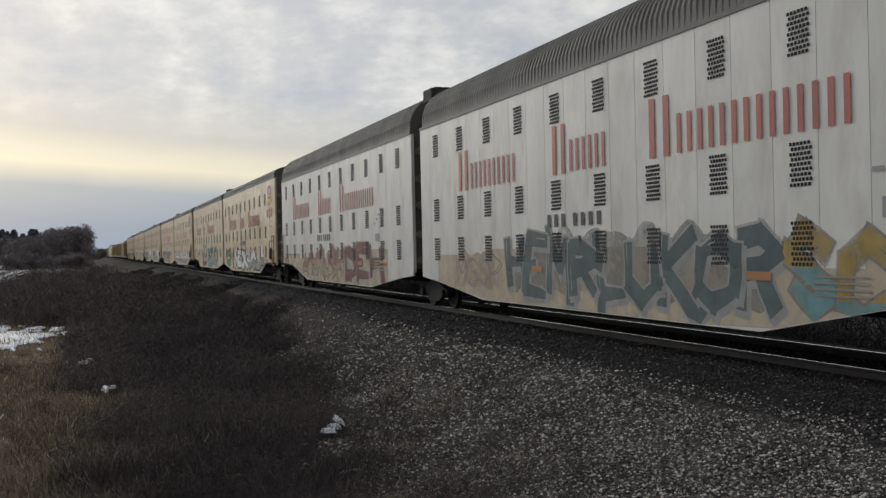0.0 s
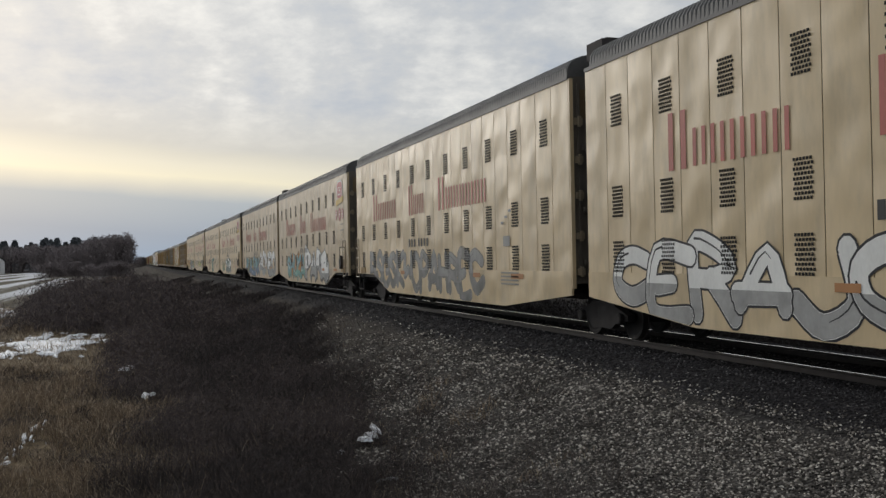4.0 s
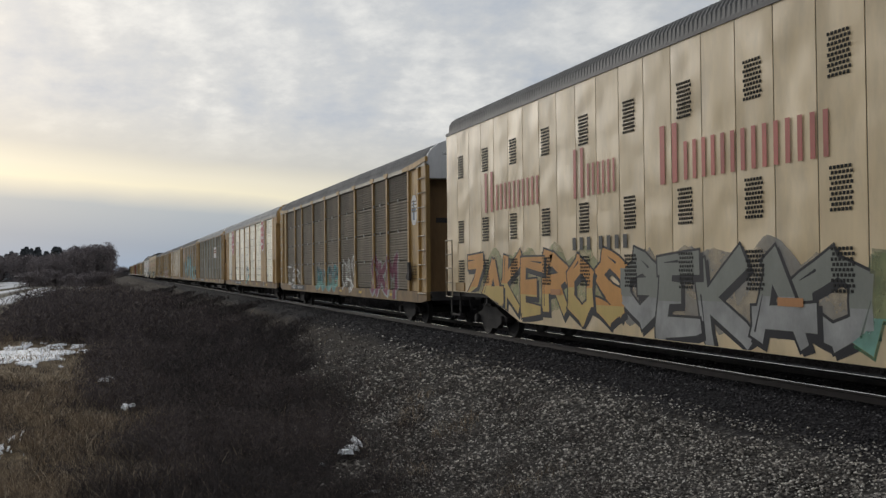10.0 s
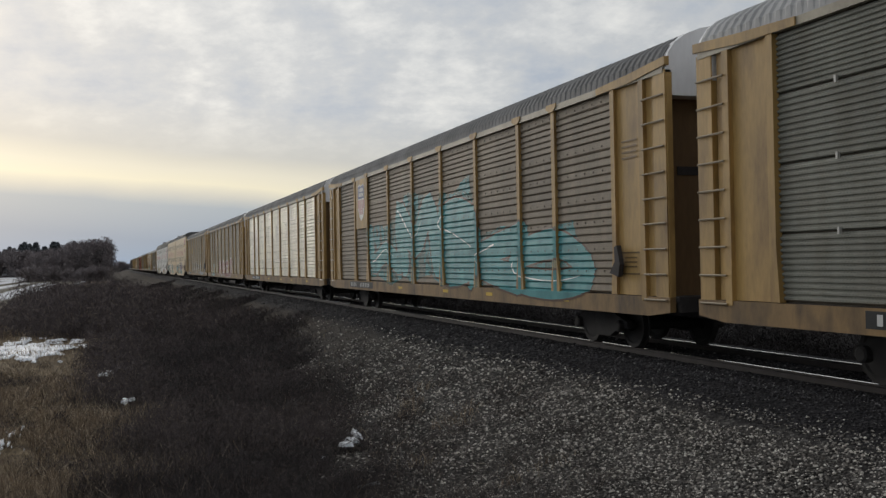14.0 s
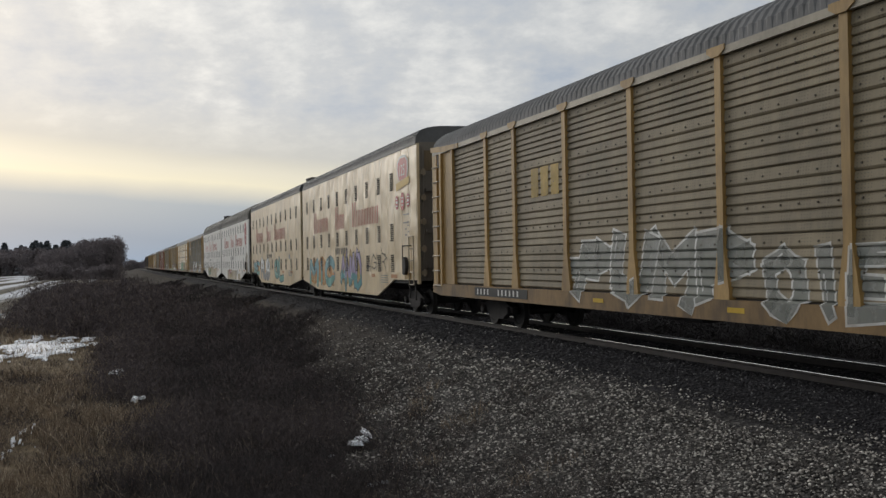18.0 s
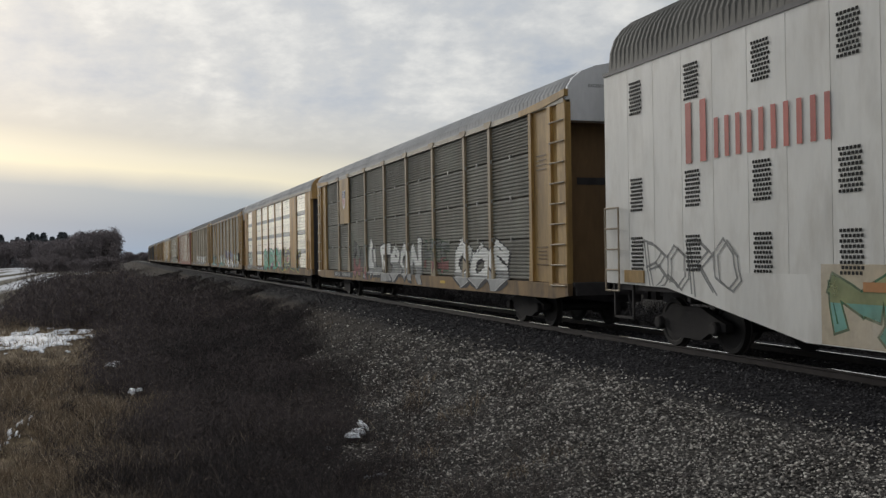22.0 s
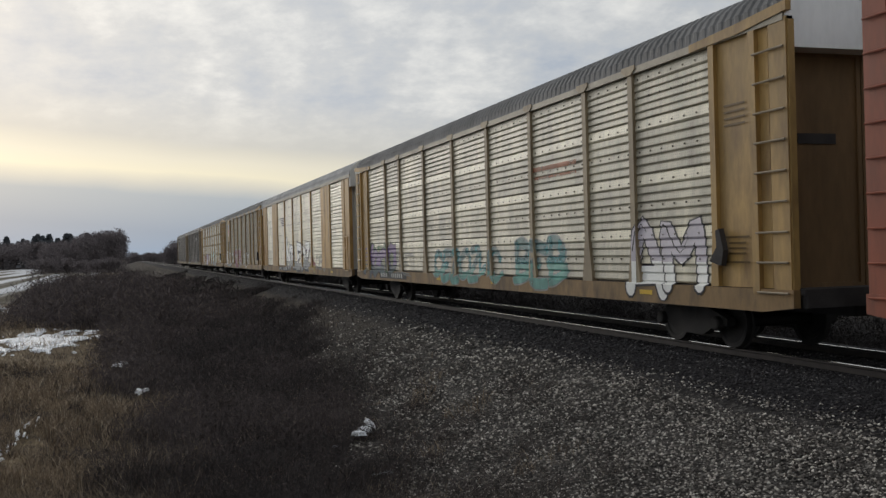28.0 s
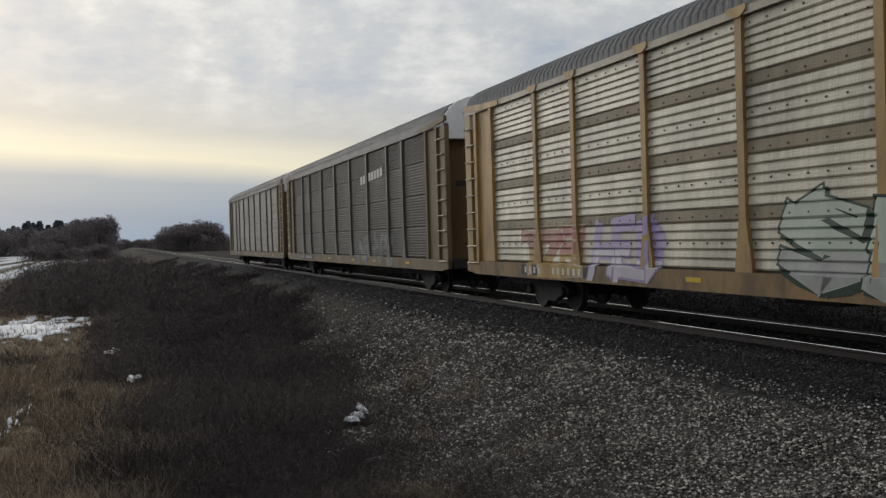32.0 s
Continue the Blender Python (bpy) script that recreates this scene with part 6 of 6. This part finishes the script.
def rack_car(style, panel, frame_mat, roof_mat, behind, look_kind, art=(), label="", shield=None, shield_size=1.0, wide=False, posts=True, extra=None, band=None, door=None, post=None):
    root = new("autorack_car")
    wall = WALL["fine" if style == "fine" else "bold"]
    sill = MAT["sillgrime"] if frame_mat in (MAT["yellow"], MAT["yellowlight"]) else frame_mat
    part("deck_sill", ME["sillT"], sill, root)
    part("deck_sill", ME["sillF"], sill, root)
    part("deck", ME["deckT"], MAT["black"], root)
    # backing behind the panels, with shade put into its colour
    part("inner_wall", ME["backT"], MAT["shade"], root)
    part("far_side", ME["farT"], panel, root)
    part("top_rail", ME["railT"], roof_mat if not posts else MAT["railgrey"], root)
    part("roof", ME["roofT"], roof_mat, root)
    edges = POSTS
    for i in range(9):
        a, b = edges[i] + 0.03, edges[i + 1] - 0.03
        d, w = (a + b) / 2, round(b - a, 2)
        if wide and i in (1, 7):
            key = "boarding%.2f" % w
            if key not in ME:
                ME[key] = boxes("boarding_panel", [(-w / 2, -0.02, -0.02, 0.03, 1.05, 4.80), (0.02, w / 2, -0.02, 0.03, 1.05, 4.80), (-0.02, 0.02, -0.005, 0.03, 1.05, 4.80)] + [(-w / 2 + w * (k + 0.5) / 4 - 0.012, -w / 2 + w * (k + 0.5) / 4 + 0.012, -0.03, -0.02, z - 0.012, z + 0.012) for k in range(4) for z in (1.4, 1.9, 2.8, 3.7, 4.5)])
            part("boarding_panel", ME[key], frame_mat, root, at=pose(-d, -HALF + 0.03, 0))
            continue
        for r in range(4):
            key = "panel%s%.2f%d" % (style, w, r)
            if key not in ME:
                ME[key] = corrugated("side_panel", w, style, r)
            m = panel
            board = part("side_panel", ME[key], m, root, at=pose(-d, -PANEL_Y, 0))
            board.material_slots[1].link = "OBJECT"
            board.material_slots[1].material = (band or m) if r < 3 else m
        if style == "fine" and posts:
            for r in range(1, 4):
                for x in (a + 0.04, d, b - 0.04):
                    part("clip", ME["clip"], MAT["clip"], root, at=pose(-x, -PANEL_Y - 0.05, ROWS[r][0] - 0.0))
    thin = ME["postT"] if not wide else ME.setdefault("postN", slab("post", [(-0.07, 4.86), (0.07, 4.86), (0.07, 1.7), (0.15, 1.08), (0.15, 1.03), (-0.15, 1.03), (-0.15, 1.08), (-0.07, 1.7)], -HALF + 0.01, -HALF + 0.125))
    for d in edges[1:-1]:
        part("post", thin, (post or frame_mat) if posts else MAT["darkgalv"], root, at=pose(-d, 0, 0))
        if posts and not wide:
            part("post_cap", ME["capP"], post or frame_mat, root, at=pose(-d, 0, 0))
    # both ends
    for turn in (False, True):
        at = pose(-0.1, 0, 0) if not turn else pose(-29.2, 0, 0) @ Matrix.Diagonal((-1, 1, 1, 1))
        if wide:
            part("end_panel", ME.setdefault("wideend", boxes("end_panel", [(-2.78, -1.35, -HALF + 0.02, -HALF + 0.08, 1.05, 4.85)])), frame_mat, root, at=at)
            part("panel_rib", ME.setdefault("widerib", boxes("panel_rib", [(-2.2, -2.14, -HALF, -HALF + 0.02, 1.05, 4.85)])), frame_mat, root, at=at)
            part("corner_post", ME.setdefault("widecorner", boxes("corner_post", [(-1.35, -1.2, -HALF, -HALF + 0.14, 1.0, 4.88)])), frame_mat, root, at=at)
            part("grab_ladder", ME.setdefault("wideladder", grab_ladder("grab_ladder", 1.35, 0.5, 1.0, 2.4, 4, -HALF - 0.07)), frame_mat, root, at=at)
        else:
            here = pose(0.22, 0, 0) if not turn else pose(-29.52, 0, 0) @ Matrix.Diagonal((-1, 1, 1, 1))
            part("end_panel", ME["endpanelT"], frame_mat, root, at=here)
            part("end_post", ME["endpostT"], frame_mat, root, at=here)
            ladder = part("ladder", ME["stile"], frame_mat, root, at=at)
            for k in range(9):
                part("rung", ME["rungT"], MAT["rungs"] if frame_mat is not MAT["redframe"] else frame_mat, ladder, at=pose(0, 0, 1.0 + 0.43 * k))
            part("end_hood", ME["hoodT"], frame_mat, root, at=at)
            part("corner_post", ME["cornerT"], frame_mat, root, at=at)
        for leaf in ("doorT", "doorT2"):
            part("end_door", ME[leaf], door or (MAT["endbrown"] if not wide else frame_mat), root, "dull painted end door", at=at)
        part("door_slot", ME["slotT"], MAT["black"], root, at=at)
        part("roof_end", ME["capT"], MAT["capgrey"] if not wide else (door if door is MAT["doorgrey"] else frame_mat), root, "rounded roof end", at=at)
    if look_kind == "lever":
        part("brake_lever", ME["lever"], MAT["black"], root)
    for f in (0, 1):
        part("coupler", ME["coupler"], MAT["iron"], root, at=pose(-0.6, 0, 0) if not f else pose(-28.4, 0, 0, 0, 0, 180))
        part("air_hose", ME["hose"], MAT["black"], root, at=pose(-0.85, 0, 0) if not f else pose(-28.15, 0, 0, 0, 0, 180))
    # number bars on a black patch, consolidated stencils
    shift = 3.35 if wide else 0.0
    decal("number_patch", root, [rect(21.0 - shift, 24.6 - shift, 0.80, 1.02)], paint("patchblack", (0.03, 0.03, 0.03)), 0.016)
    decal("number_marking", root, [rect(24.3 - shift - 0.25 * i, 24.40 - shift - 0.25 * i, 0.84, 0.98) for i in (0, 1, 2, 3, 6, 7, 8, 9, 10, 11)], paint("barwhite", (0.62, 0.62, 0.60)), 0.02)
    for a in (4.9, 9.2, 12.6, 17.2):
        decal("reflector", root, [rect(a, a + 0.45, 0.86, 0.94)], paint("reflectoryellow", (0.62, 0.40, 0.04)), 0.016, "yellow reflective strip")
    decal("stencil_lines", root, [rect(2.1, 2.65, 3.5 + 0.1 * i, 3.53 + 0.1 * i) for i in range(4)] + [rect(2.15, 2.6, 1.55 + 0.08 * i, 1.58 + 0.08 * i) for i in range(3)], paint("stencil", (0.16, 0.10, 0.04)), -0.035)
    if not wide:
        decal("stencil_frame", root, [rect(1.72 + 0.34, 2.7, 1.42, 1.45), rect(2.06, 2.7, 1.80, 1.83)], paint("stencil", (0.16, 0.10, 0.04)), -0.035)
        part("height_stencil", ME["stencil"], paint("patchblack", (0.03, 0.03, 0.03)), root, "black stencilled words", at=pose(-1.046, -1.0, 5.12, 90, 0, 90))
    if shield is not None:
        d = shield
        part("shield_board", ME.setdefault("shieldboard", boxes("shield_board", [(-0.85, 0.85, -0.02, 0.02, 2.98, 4.80)])), frame_mat, root, at=pose(-d, -HALF - 0.0, 0))
        def about(shape):
            return [(d + (x - d) * shield_size, 3.95 + (z - 3.95) * shield_size) for x, z in shape]

        pts = [(d - 0.46, 4.55), (d - 0.30, 4.62), (d, 4.55), (d + 0.30, 4.62), (d + 0.46, 4.55), (d + 0.50, 3.75), (d + 0.28, 3.40), (d, 3.26), (d - 0.28, 3.40), (d - 0.50, 3.75)]
        decal("shield", root, [about(pts)], MAT["badgewhite"], 0.026)
        decal("shield_band", root, [about([(d - 0.44, 4.52), (d - 0.30, 4.58), (d, 4.52), (d + 0.30, 4.58), (d + 0.44, 4.52), (d + 0.46, 4.08), (d - 0.46, 4.08)])], paint("shieldblue", (0.07, 0.10, 0.22)), 0.030, "blue band over red and white stripes")
        for i in range(5):
            decal("shield_stripe", root, [about(rect(d - 0.43 + 0.2 * i, d - 0.33 + 0.2 * i, 3.50 if i in (1, 2, 3) else 3.72, 4.04))], MAT["redbadge"], 0.030)
        decal("shield_mark", root, [about(rect(d - 0.30 + 0.13 * i, d - 0.22 + 0.13 * i, 4.34, 4.46)) for i in range(5)] + [about(rect(d - 0.32 + 0.11 * i, d - 0.25 + 0.11 * i, 4.16, 4.28)) for i in range(6)], MAT["badgewhite"], 0.034)
    if extra:
        extra(root)
    for i, (a, b, z0, z1, st, *more) in enumerate(art):
        graffiti(root, a, b, z0 - (0.33 if z0 < 1.15 else 0), z1, st, int(behind * 3) + i, wall, 0.76, *more)
    truck(root, 4.5, behind)
    truck(root, 24.3, behind)
    tagged(root, label, "railcar", "freight train")
    TRAIN.append((root, behind))
    return root


# ---- the train, head first ----
def placard(root, d):
    decal("placard", root, [[(d, 0.80), (d + 0.36, 0.80), (d + 0.42, 1.08), (d + 0.06, 1.08)]], MAT["badgewhite"], 0.016, "white-edged dark placard")
    decal("placard_face", root, [[(d + 0.05, 0.84), (d + 0.32, 0.84), (d + 0.36, 1.04), (d + 0.09, 1.04)]], MAT["black"], 0.020)


def octagon_boards(root):
    placard(root, 6.2)
    for d in (6.73, 22.9):
        decal("badge", root, [octagon(d, 3.92, 1.56, 1.86)], MAT["badgewhite"], 0.012)
        decal("badge", root, [octagon(d, 3.92, 1.46, 1.76)], MAT["redbadge"], 0.016, "red octagon badge with a white edge")
        badge_rows(root, d, 3.92, 1.0, 0.020)


def paint_board(root):
    placard(root, 4.6)
    part("paint_board", boxes("paint_board", [(-10.27, -7.59, -HALF + 0.026, -HALF + 0.05, 2.99, 3.94)]), MAT["badgewhite"], root, "white painted panel with orange lines")
    decal("board_lines", root, [[(8.05, 3.44), (10.3, 3.42), (10.3, 3.52), (8.3, 3.56)], [(8.05, 3.62), (10.0, 3.62), (10.2, 3.70), (8.05, 3.74)]], paint("boardorange", (0.45, 0.16, 0.08), 0.3), -0.022)


def wheel_badge(root):
    decal("badge", root, [octagon(2.42, 3.55, 0.62, 0.92)], paint("barwhite", (0.62, 0.62, 0.60)), -0.04)
    decal("badge_figure", root, [rect(2.34, 2.50, 3.25, 3.85), rect(2.2, 2.64, 3.48, 3.62)], paint("badgeblue", (0.10, 0.16, 0.26)), -0.036)


def yellow_mark(root):
    for shape in [rect(19.3 + 0.55 * i, 19.72 + 0.55 * i, 3.10, 3.75) for i in range(3)]:
        decal("painted_bar", root, [shape], paint("markyellow", (0.55, 0.36, 0.06), 0.3), -0.044)


def orange_mark(root):
    for shape in [rect(8.0, 10.3, 3.42, 3.52), rect(8.0, 10.2, 3.24, 3.30)]:
        decal("painted_bar", root, [shape], paint("boardorange", (0.45, 0.16, 0.08), 0.3), -0.044)


def black_mark(root):
    for shape in [[(19.1 - 0.06 * i, 3.80 - 0.10 * i), (20.6 - 0.1 * i, 3.80 - 0.10 * i), (20.55 - 0.1 * i, 3.85 - 0.10 * i), (19.05 - 0.06 * i, 3.85 - 0.10 * i)] for i in range(5)]:
        decal("painted_bar", root, [shape], paint("numberblack", (0.06, 0.06, 0.06)), -0.044)


def white_mark(root):
    for shape in [rect(8.2 + 0.42 * i, 8.5 + 0.42 * i, 3.85 - 0.02 * i, 4.15 - 0.02 * i) for i in range(8)]:
        decal("painted_bar", root, [shape], paint("barwhite", (0.62, 0.62, 0.60)), -0.044)


def black_board(root):
    decal("black_patch", root, [rect(18.4, 19.3, 0.79, 1.03)], paint("patchblack", (0.03, 0.03, 0.03)), 0.016)
    part("board_words", stencil_mesh("R1", 0.22), paint("barwhite", (0.62, 0.62, 0.60)), root, "white stencilled letter and number", at=pose(-19.15, -HALF - 0.032, 0.83, 90))


UNIT_ART = {
    0: [(1.2, 20.5, 0.5, 1.65, "wash"), (6.2, 15.8, 0.5, 2.0, "slate", "HEMRLUKOR"), (4.2, 6.2, 0.5, 1.9, "ochre", "SC"), (16.0, 19.1, 0.6, 1.6, "pale")],
    1: [(3.0, 20.6, 0.5, 1.7, "wash"), (8.9, 13.4, 0.5, 1.9, "peach", "KUSH"), (3.6, 8.7, 0.5, 1.95, "red", "DEH"), (13.5, 16.4, 0.6, 1.6, "peach", "AOM")],
    2: [(10.8, 16.3, 0.6, 1.9, "block", "NECK"), (4.6, 10.6, 0.55, 2.0, "bwhite", "JOLA"), (16.7, 20.4, 0.6, 1.9, "olive", "OM")],
    3: [(4.0, 9.9, 0.5, 2.1, "teal", "BEDUO"), (10.9, 14.1, 0.5, 1.75, "bubble", "BUO"), (16.2, 18.0, 0.75, 1.8, "scribble", "SE")],
    4: [(6.0, 20.6, 0.5, 1.95, "white", "CERAJOADEUS")],
    5: [(6, 19, 0.6, 2.0, "grey")],
    6: [(12.3, 18.4, 0.5, 2.1, "aqua", "SHUKA"), (5.6, 12.0, 0.5, 2.3, "bwhite", "PARG")],
    7: [(10.0, 18.6, 0.55, 2.0, "blue", "PIALERK"), (1.6, 9.8, 0.55, 2.45, "white", "ACNEO")],
    8: [(9.6, 15.0, 0.55, 1.95, "green", "TIERS"), (16.4, 18.6, 0.75, 1.6, "olive", "HO")],
    9: [(13.1, 15.7, 0.55, 2.05, "redline", "OOO"), (7.6, 10.8, 0.55, 2.15, "mint", "SET")],
    10: [(13.1, 20.6, 0.55, 1.9, "scribble", "MASEROK"), (8.2, 12.8, 0.55, 1.75, "lime", "KAK"), (3.0, 7.9, 0.6, 2.0, "blueline", "ROSEC"), (1.3, 3.4, 0.75, 2.1, "scribble", "OX")],
    11: [(11.2, 19.6, 0.55, 2.15, "orange", "ZAKEROS"), (5.0, 11.2, 0.55, 2.05, "smoke", "GEKAO"), (1.6, 5.0, 0.55, 1.95, "olive", "PG")],
    19: [(14.0, 19.8, 0.55, 1.95, "aqua", "MIC"), (8.7, 12.6, 0.55, 2.15, "purple", "ANAD"), (4.8, 7.8, 1.2, 2.1, "blackline", "AGNR")],
    20: [(17.0, 20.0, 0.95, 1.85, "aqua", "SE"), (12.1, 16.2, 0.6, 2.05, "white", "RUB"), (6.4, 9.8, 0.6, 2.1, "mint", "GL")],
    21: [(9.0, 16.6, 0.6, 1.2, "wash"), (6.4, 8.4, 0.6, 1.0, "wash"), (12.9, 15.5, 0.55, 1.3, "pinkwash"), (8.0, 10.5, 0.7, 1.3, "scribble")],
    22: [(5.0, 15.2, 0.75, 1.5, "wash"), (17.0, 19.8, 0.85, 2.0, "scribble", "BORO"), (11.6, 15.0, 0.55, 1.4, "olive", "MUR")],
}
RACKS = {
    12: dict(style="fine", panel="galvbrown", art=[(10.4, 12.9, 1.1, 2.35, "chalk", "OAS"), (13.6, 18.1, 1.1, 2.0, "faintteal", "BCOG"), (4.6, 8.0, 1.1, 2.25, "magenta", "SKM"), (22.7, 26.2, 1.1, 2.1, "chalk", "EAR")], extra=wheel_badge, label="brown-grey corrugated autorack with tan posts and graffiti"),
    13: dict(style="bold", panel="galvlight", wide=True, frame="yellowlight", roof="rooflight", art=[(21.2, 24.6, 1.1, 2.2, "dark", "GINE"), (13.6, 15.3, 1.1, 2.1, "faintteal")], extra=octagon_boards, label="silver corrugated autorack with wide tan boards and red badges"),
    14: dict(style="fine", panel="galvgreen", roof="rooflight", post="postgrey", extra=paint_board, label="grey-green corrugated autorack with tan posts and one white panel"),
    15: dict(style="bold", panel="galvbrown", art=[(17.4, 21.6, 1.1, 3.2, "tealbig", "W"), (13.7, 17.9, 1.1, 3.9, "tealbig", "M"), (10.3, 14.1, 1.1, 3.85, "tealbig", "S"), (7.4, 10.8, 1.1, 2.6, "tealbig", "K"), (4.2, 7.8, 1.1, 2.5, "tealbig", "O")], shield=22.5, label="brown-grey corrugated autorack with large teal graffiti"),
    16: dict(style="bold", panel="galvlight", label="silver corrugated autorack with tan posts"),
    17: dict(style="bold", panel="galvolive", art=[(8.5, 18.4, 1.1, 2.2, "maroon", "AMASEUO"), (21.8, 23.4, 1.1, 2.0, "mintwhite", "EB")], label="olive-grey corrugated autorack with dark red graffiti"),
    18: dict(style="bold", panel="galvolive", art=[(12.4, 18.4, 1.1, 2.3, "outline", "PUMP"), (9.4, 12.2, 1.1, 1.95, "outline", "OIE"), (4.0, 9.2, 1.1, 1.95, "greyline", "CLO")], extra=yellow_mark, label="olive-grey corrugated autorack with white outlined graffiti"),
    23: dict(style="fine", panel="galvdark", roof="rooflight", post="postgrey", shield=22.45, shield_size=0.58, extra=black_board, art=[(11.8, 19.0, 1.1, 2.1, "bwhite", "ALESON"), (9.0, 11.4, 1.15, 2.1, "faded", "HEE"), (4.5, 8.4, 1.1, 2.1, "bwhite", "COS"), (18.8, 21.2, 1.1, 2.1, "faded")], label="dark grey corrugated autorack with a shield board and graffiti"),
    24: dict(style="bold", panel="galvbright", band="galvband", door="enddark", wide=True, frame="yellowlight", roof="rooflight", art=[(4.6, 11.0, 1.1, 2.15, "blacklime", "COUK"), (21.9, 26.4, 1.1, 1.95, "mintoutline", "ESHN"), (11.2, 18.2, 1.1, 2.2, "jade", "SAPEM")], label="bright silver corrugated autorack with wide tan boards and green graffiti"),
    25: dict(style="bold", panel="galvolive", art=[(22.0, 26.2, 1.1, 1.8, "faintteal", "ECSR"), (14.8, 18.9, 1.1, 1.9, "mintwhite", "ENKS"), (7.4, 13.7, 1.1, 2.3, "navy", "RISYA"), (3.4, 7.2, 1.1, 1.95, "mintoutline", "EGO")], label="olive-grey corrugated autorack with navy and white graffiti"),
    26: dict(style="bold", panel="galvolive", post="postgrey", art=[(6, 19.5, 1.1, 1.8, "white")], label="weathered grey corrugated autorack with white graffiti"),
    27: dict(style="bold", panel="galvlight", frame="redframe", roof="rooflight", label="pale corrugated autorack with rust-red posts and sill"),
    28: dict(style="bold", panel="galvpale", post="postgrey", band="galvlight", art=[(3.4, 5.8, 1.1, 2.25, "lilac", "AM"), (8.6, 11.5, 1.1, 1.95, "faintteal", "BEB"), (12.4, 18.0, 1.1, 1.8, "faintteal"), (20.4, 22.6, 1.1, 1.9, "scribble", "SE"), (22.6, 27.0, 1.1, 2.05, "violet", "MGOO")], extra=orange_mark, label="pale weathered corrugated autorack with tan posts and graffiti"),
    29: dict(style="bold", panel="galvlight", door="doorgrey", wide=True, frame="yellowlight", roof="rooflight", art=[(11.1, 18.6, 1.1, 2.35, "wild", "NTLEOZ"), (9.6, 11.0, 1.1, 1.7, "pinkwash", "A"), (6.6, 9.4, 1.1, 1.8, "scribble", "OES")], extra=black_mark, label="pale corrugated autorack with wide tan boards and white graffiti"),
    30: dict(style="bold", panel="galvolive", shield=22.7, shield_size=0.85, art=[(19.9, 26.0, 1.1, 2.25, "chalk", "BEKALS"), (13.2, 18.8, 1.1, 2.3, "magenta", "CERA"), (9.0, 12.6, 1.1, 2.1, "chalk", "UNKK")], label="weathered grey corrugated autorack with a shield board and magenta graffiti"),
    31: dict(style="bold", panel="galvpale", band="galvolive", art=[(21.4, 24.8, 1.1, 1.85, "pinkwash", "TZE"), (18.5, 21.0, 1.1, 2.05, "lilacblock", "HEB"), (8.2, 15.3, 1.1, 2.2, "mintoutline", "SKEL")], label="pale and grey banded corrugated autorack with tan posts"),
    32: dict(style="fine", panel="galvdusk", posts=False, frame="yellowdark", roof="roofdark", art=[(7.0, 12.8, 1.1, 1.9, "grey")], extra=white_mark, label="dark grey corrugated autorack with dull sill"),
    33: dict(style="bold", panel="galvdusk", posts=False, frame="yellowdark", roof="roofdark", label="dark grey corrugated autorack at the train's tail"),
}
# slack in the couplings, metres
NUDGE = {0: -0.12, 1: -0.06, 3: -0.13, 4: -0.13, 5: -0.13, 6: -0.14, 7: -0.15, 8: -0.05, 9: -0.05, 10: 0.18, 11: 0.10, 12: 0.10, 13: 0.13, 14: 0.23, 15: -0.21, 16: -0.18, 17: -0.15, 18: -0.17, 19: 0.24, 20: 0.06, 22: -0.1, 23: -0.32, 24: -0.1, 25: 0.28, 26: 0.4, 27: 0.5, 28: 0.62, 29: 0.33, 30: 0.02, 31: -0.52, 32: -0.2}
ORDER = "WW" + "U" * 10 + "T" * 7 + "UUWW" + "T" * 11


def build_train():
    behind = 0.0
    for i, k in enumerate(ORDER):
        if k != "T":
            lead = (i % 2 == 0) if i < 12 else (i % 2 == 1)
            # units 6 and 7 take the tan with shading mixed into its colour
            smooth_unit(k, lead, behind + NUDGE.get(i, 0), UNIT_ART.get(i, ()), i in (6, 7))
            behind += UNIT
        else:
            a = dict(RACKS[i])
            for key in ("band", "door", "post"):
                if key in a:
                    a[key] = MAT[a[key]]
            rack_car(a.pop("style"), MAT[a.pop("panel")], MAT[a.pop("frame", "yellow")], MAT[a.pop("roof", "roofgrey")], behind + NUDGE.get(i, 0), "lever" if i in (12, 15, 18, 25, 28, 30, 31) else "", **a)
            behind += 28.6


build_train()


#MOTION
TRAVEL = [(0, -5.18), (2, 43.48), (4, 92.26), (6, 141.25), (8, 190.49), (10, 239.94), (12, 289.53), (14, 339.13), (16, 388.74), (18, 438.38), (20, 488.19), (22, 538.25), (24, 588.60), (26, 639.09), (28, 689.35), (30, 738.99), (32, 788.12)]


def motions():
    for car, behind in TRAIN:
        walk(car, [(t, pose(s - behind, TRACK_Y, 0)) for t, s in TRAVEL])
    for wheel, x, behind in WHEELS:
        near = [k / FPS for k in range(32 * FPS + 1) if -42 < np.interp(k / FPS, [r[0] for r in TRAVEL], [r[1] for r in TRAVEL]) - behind < 4]
        rows = [(t, pose(x, 0, R_WHEEL, 0, 85.0 * k, 0)) for k, t in enumerate(near) if 0 < t < 32]
        if rows:
            walk(wheel, [(0, rows[0][1])] + rows + [(32, rows[-1][1])])


motions()
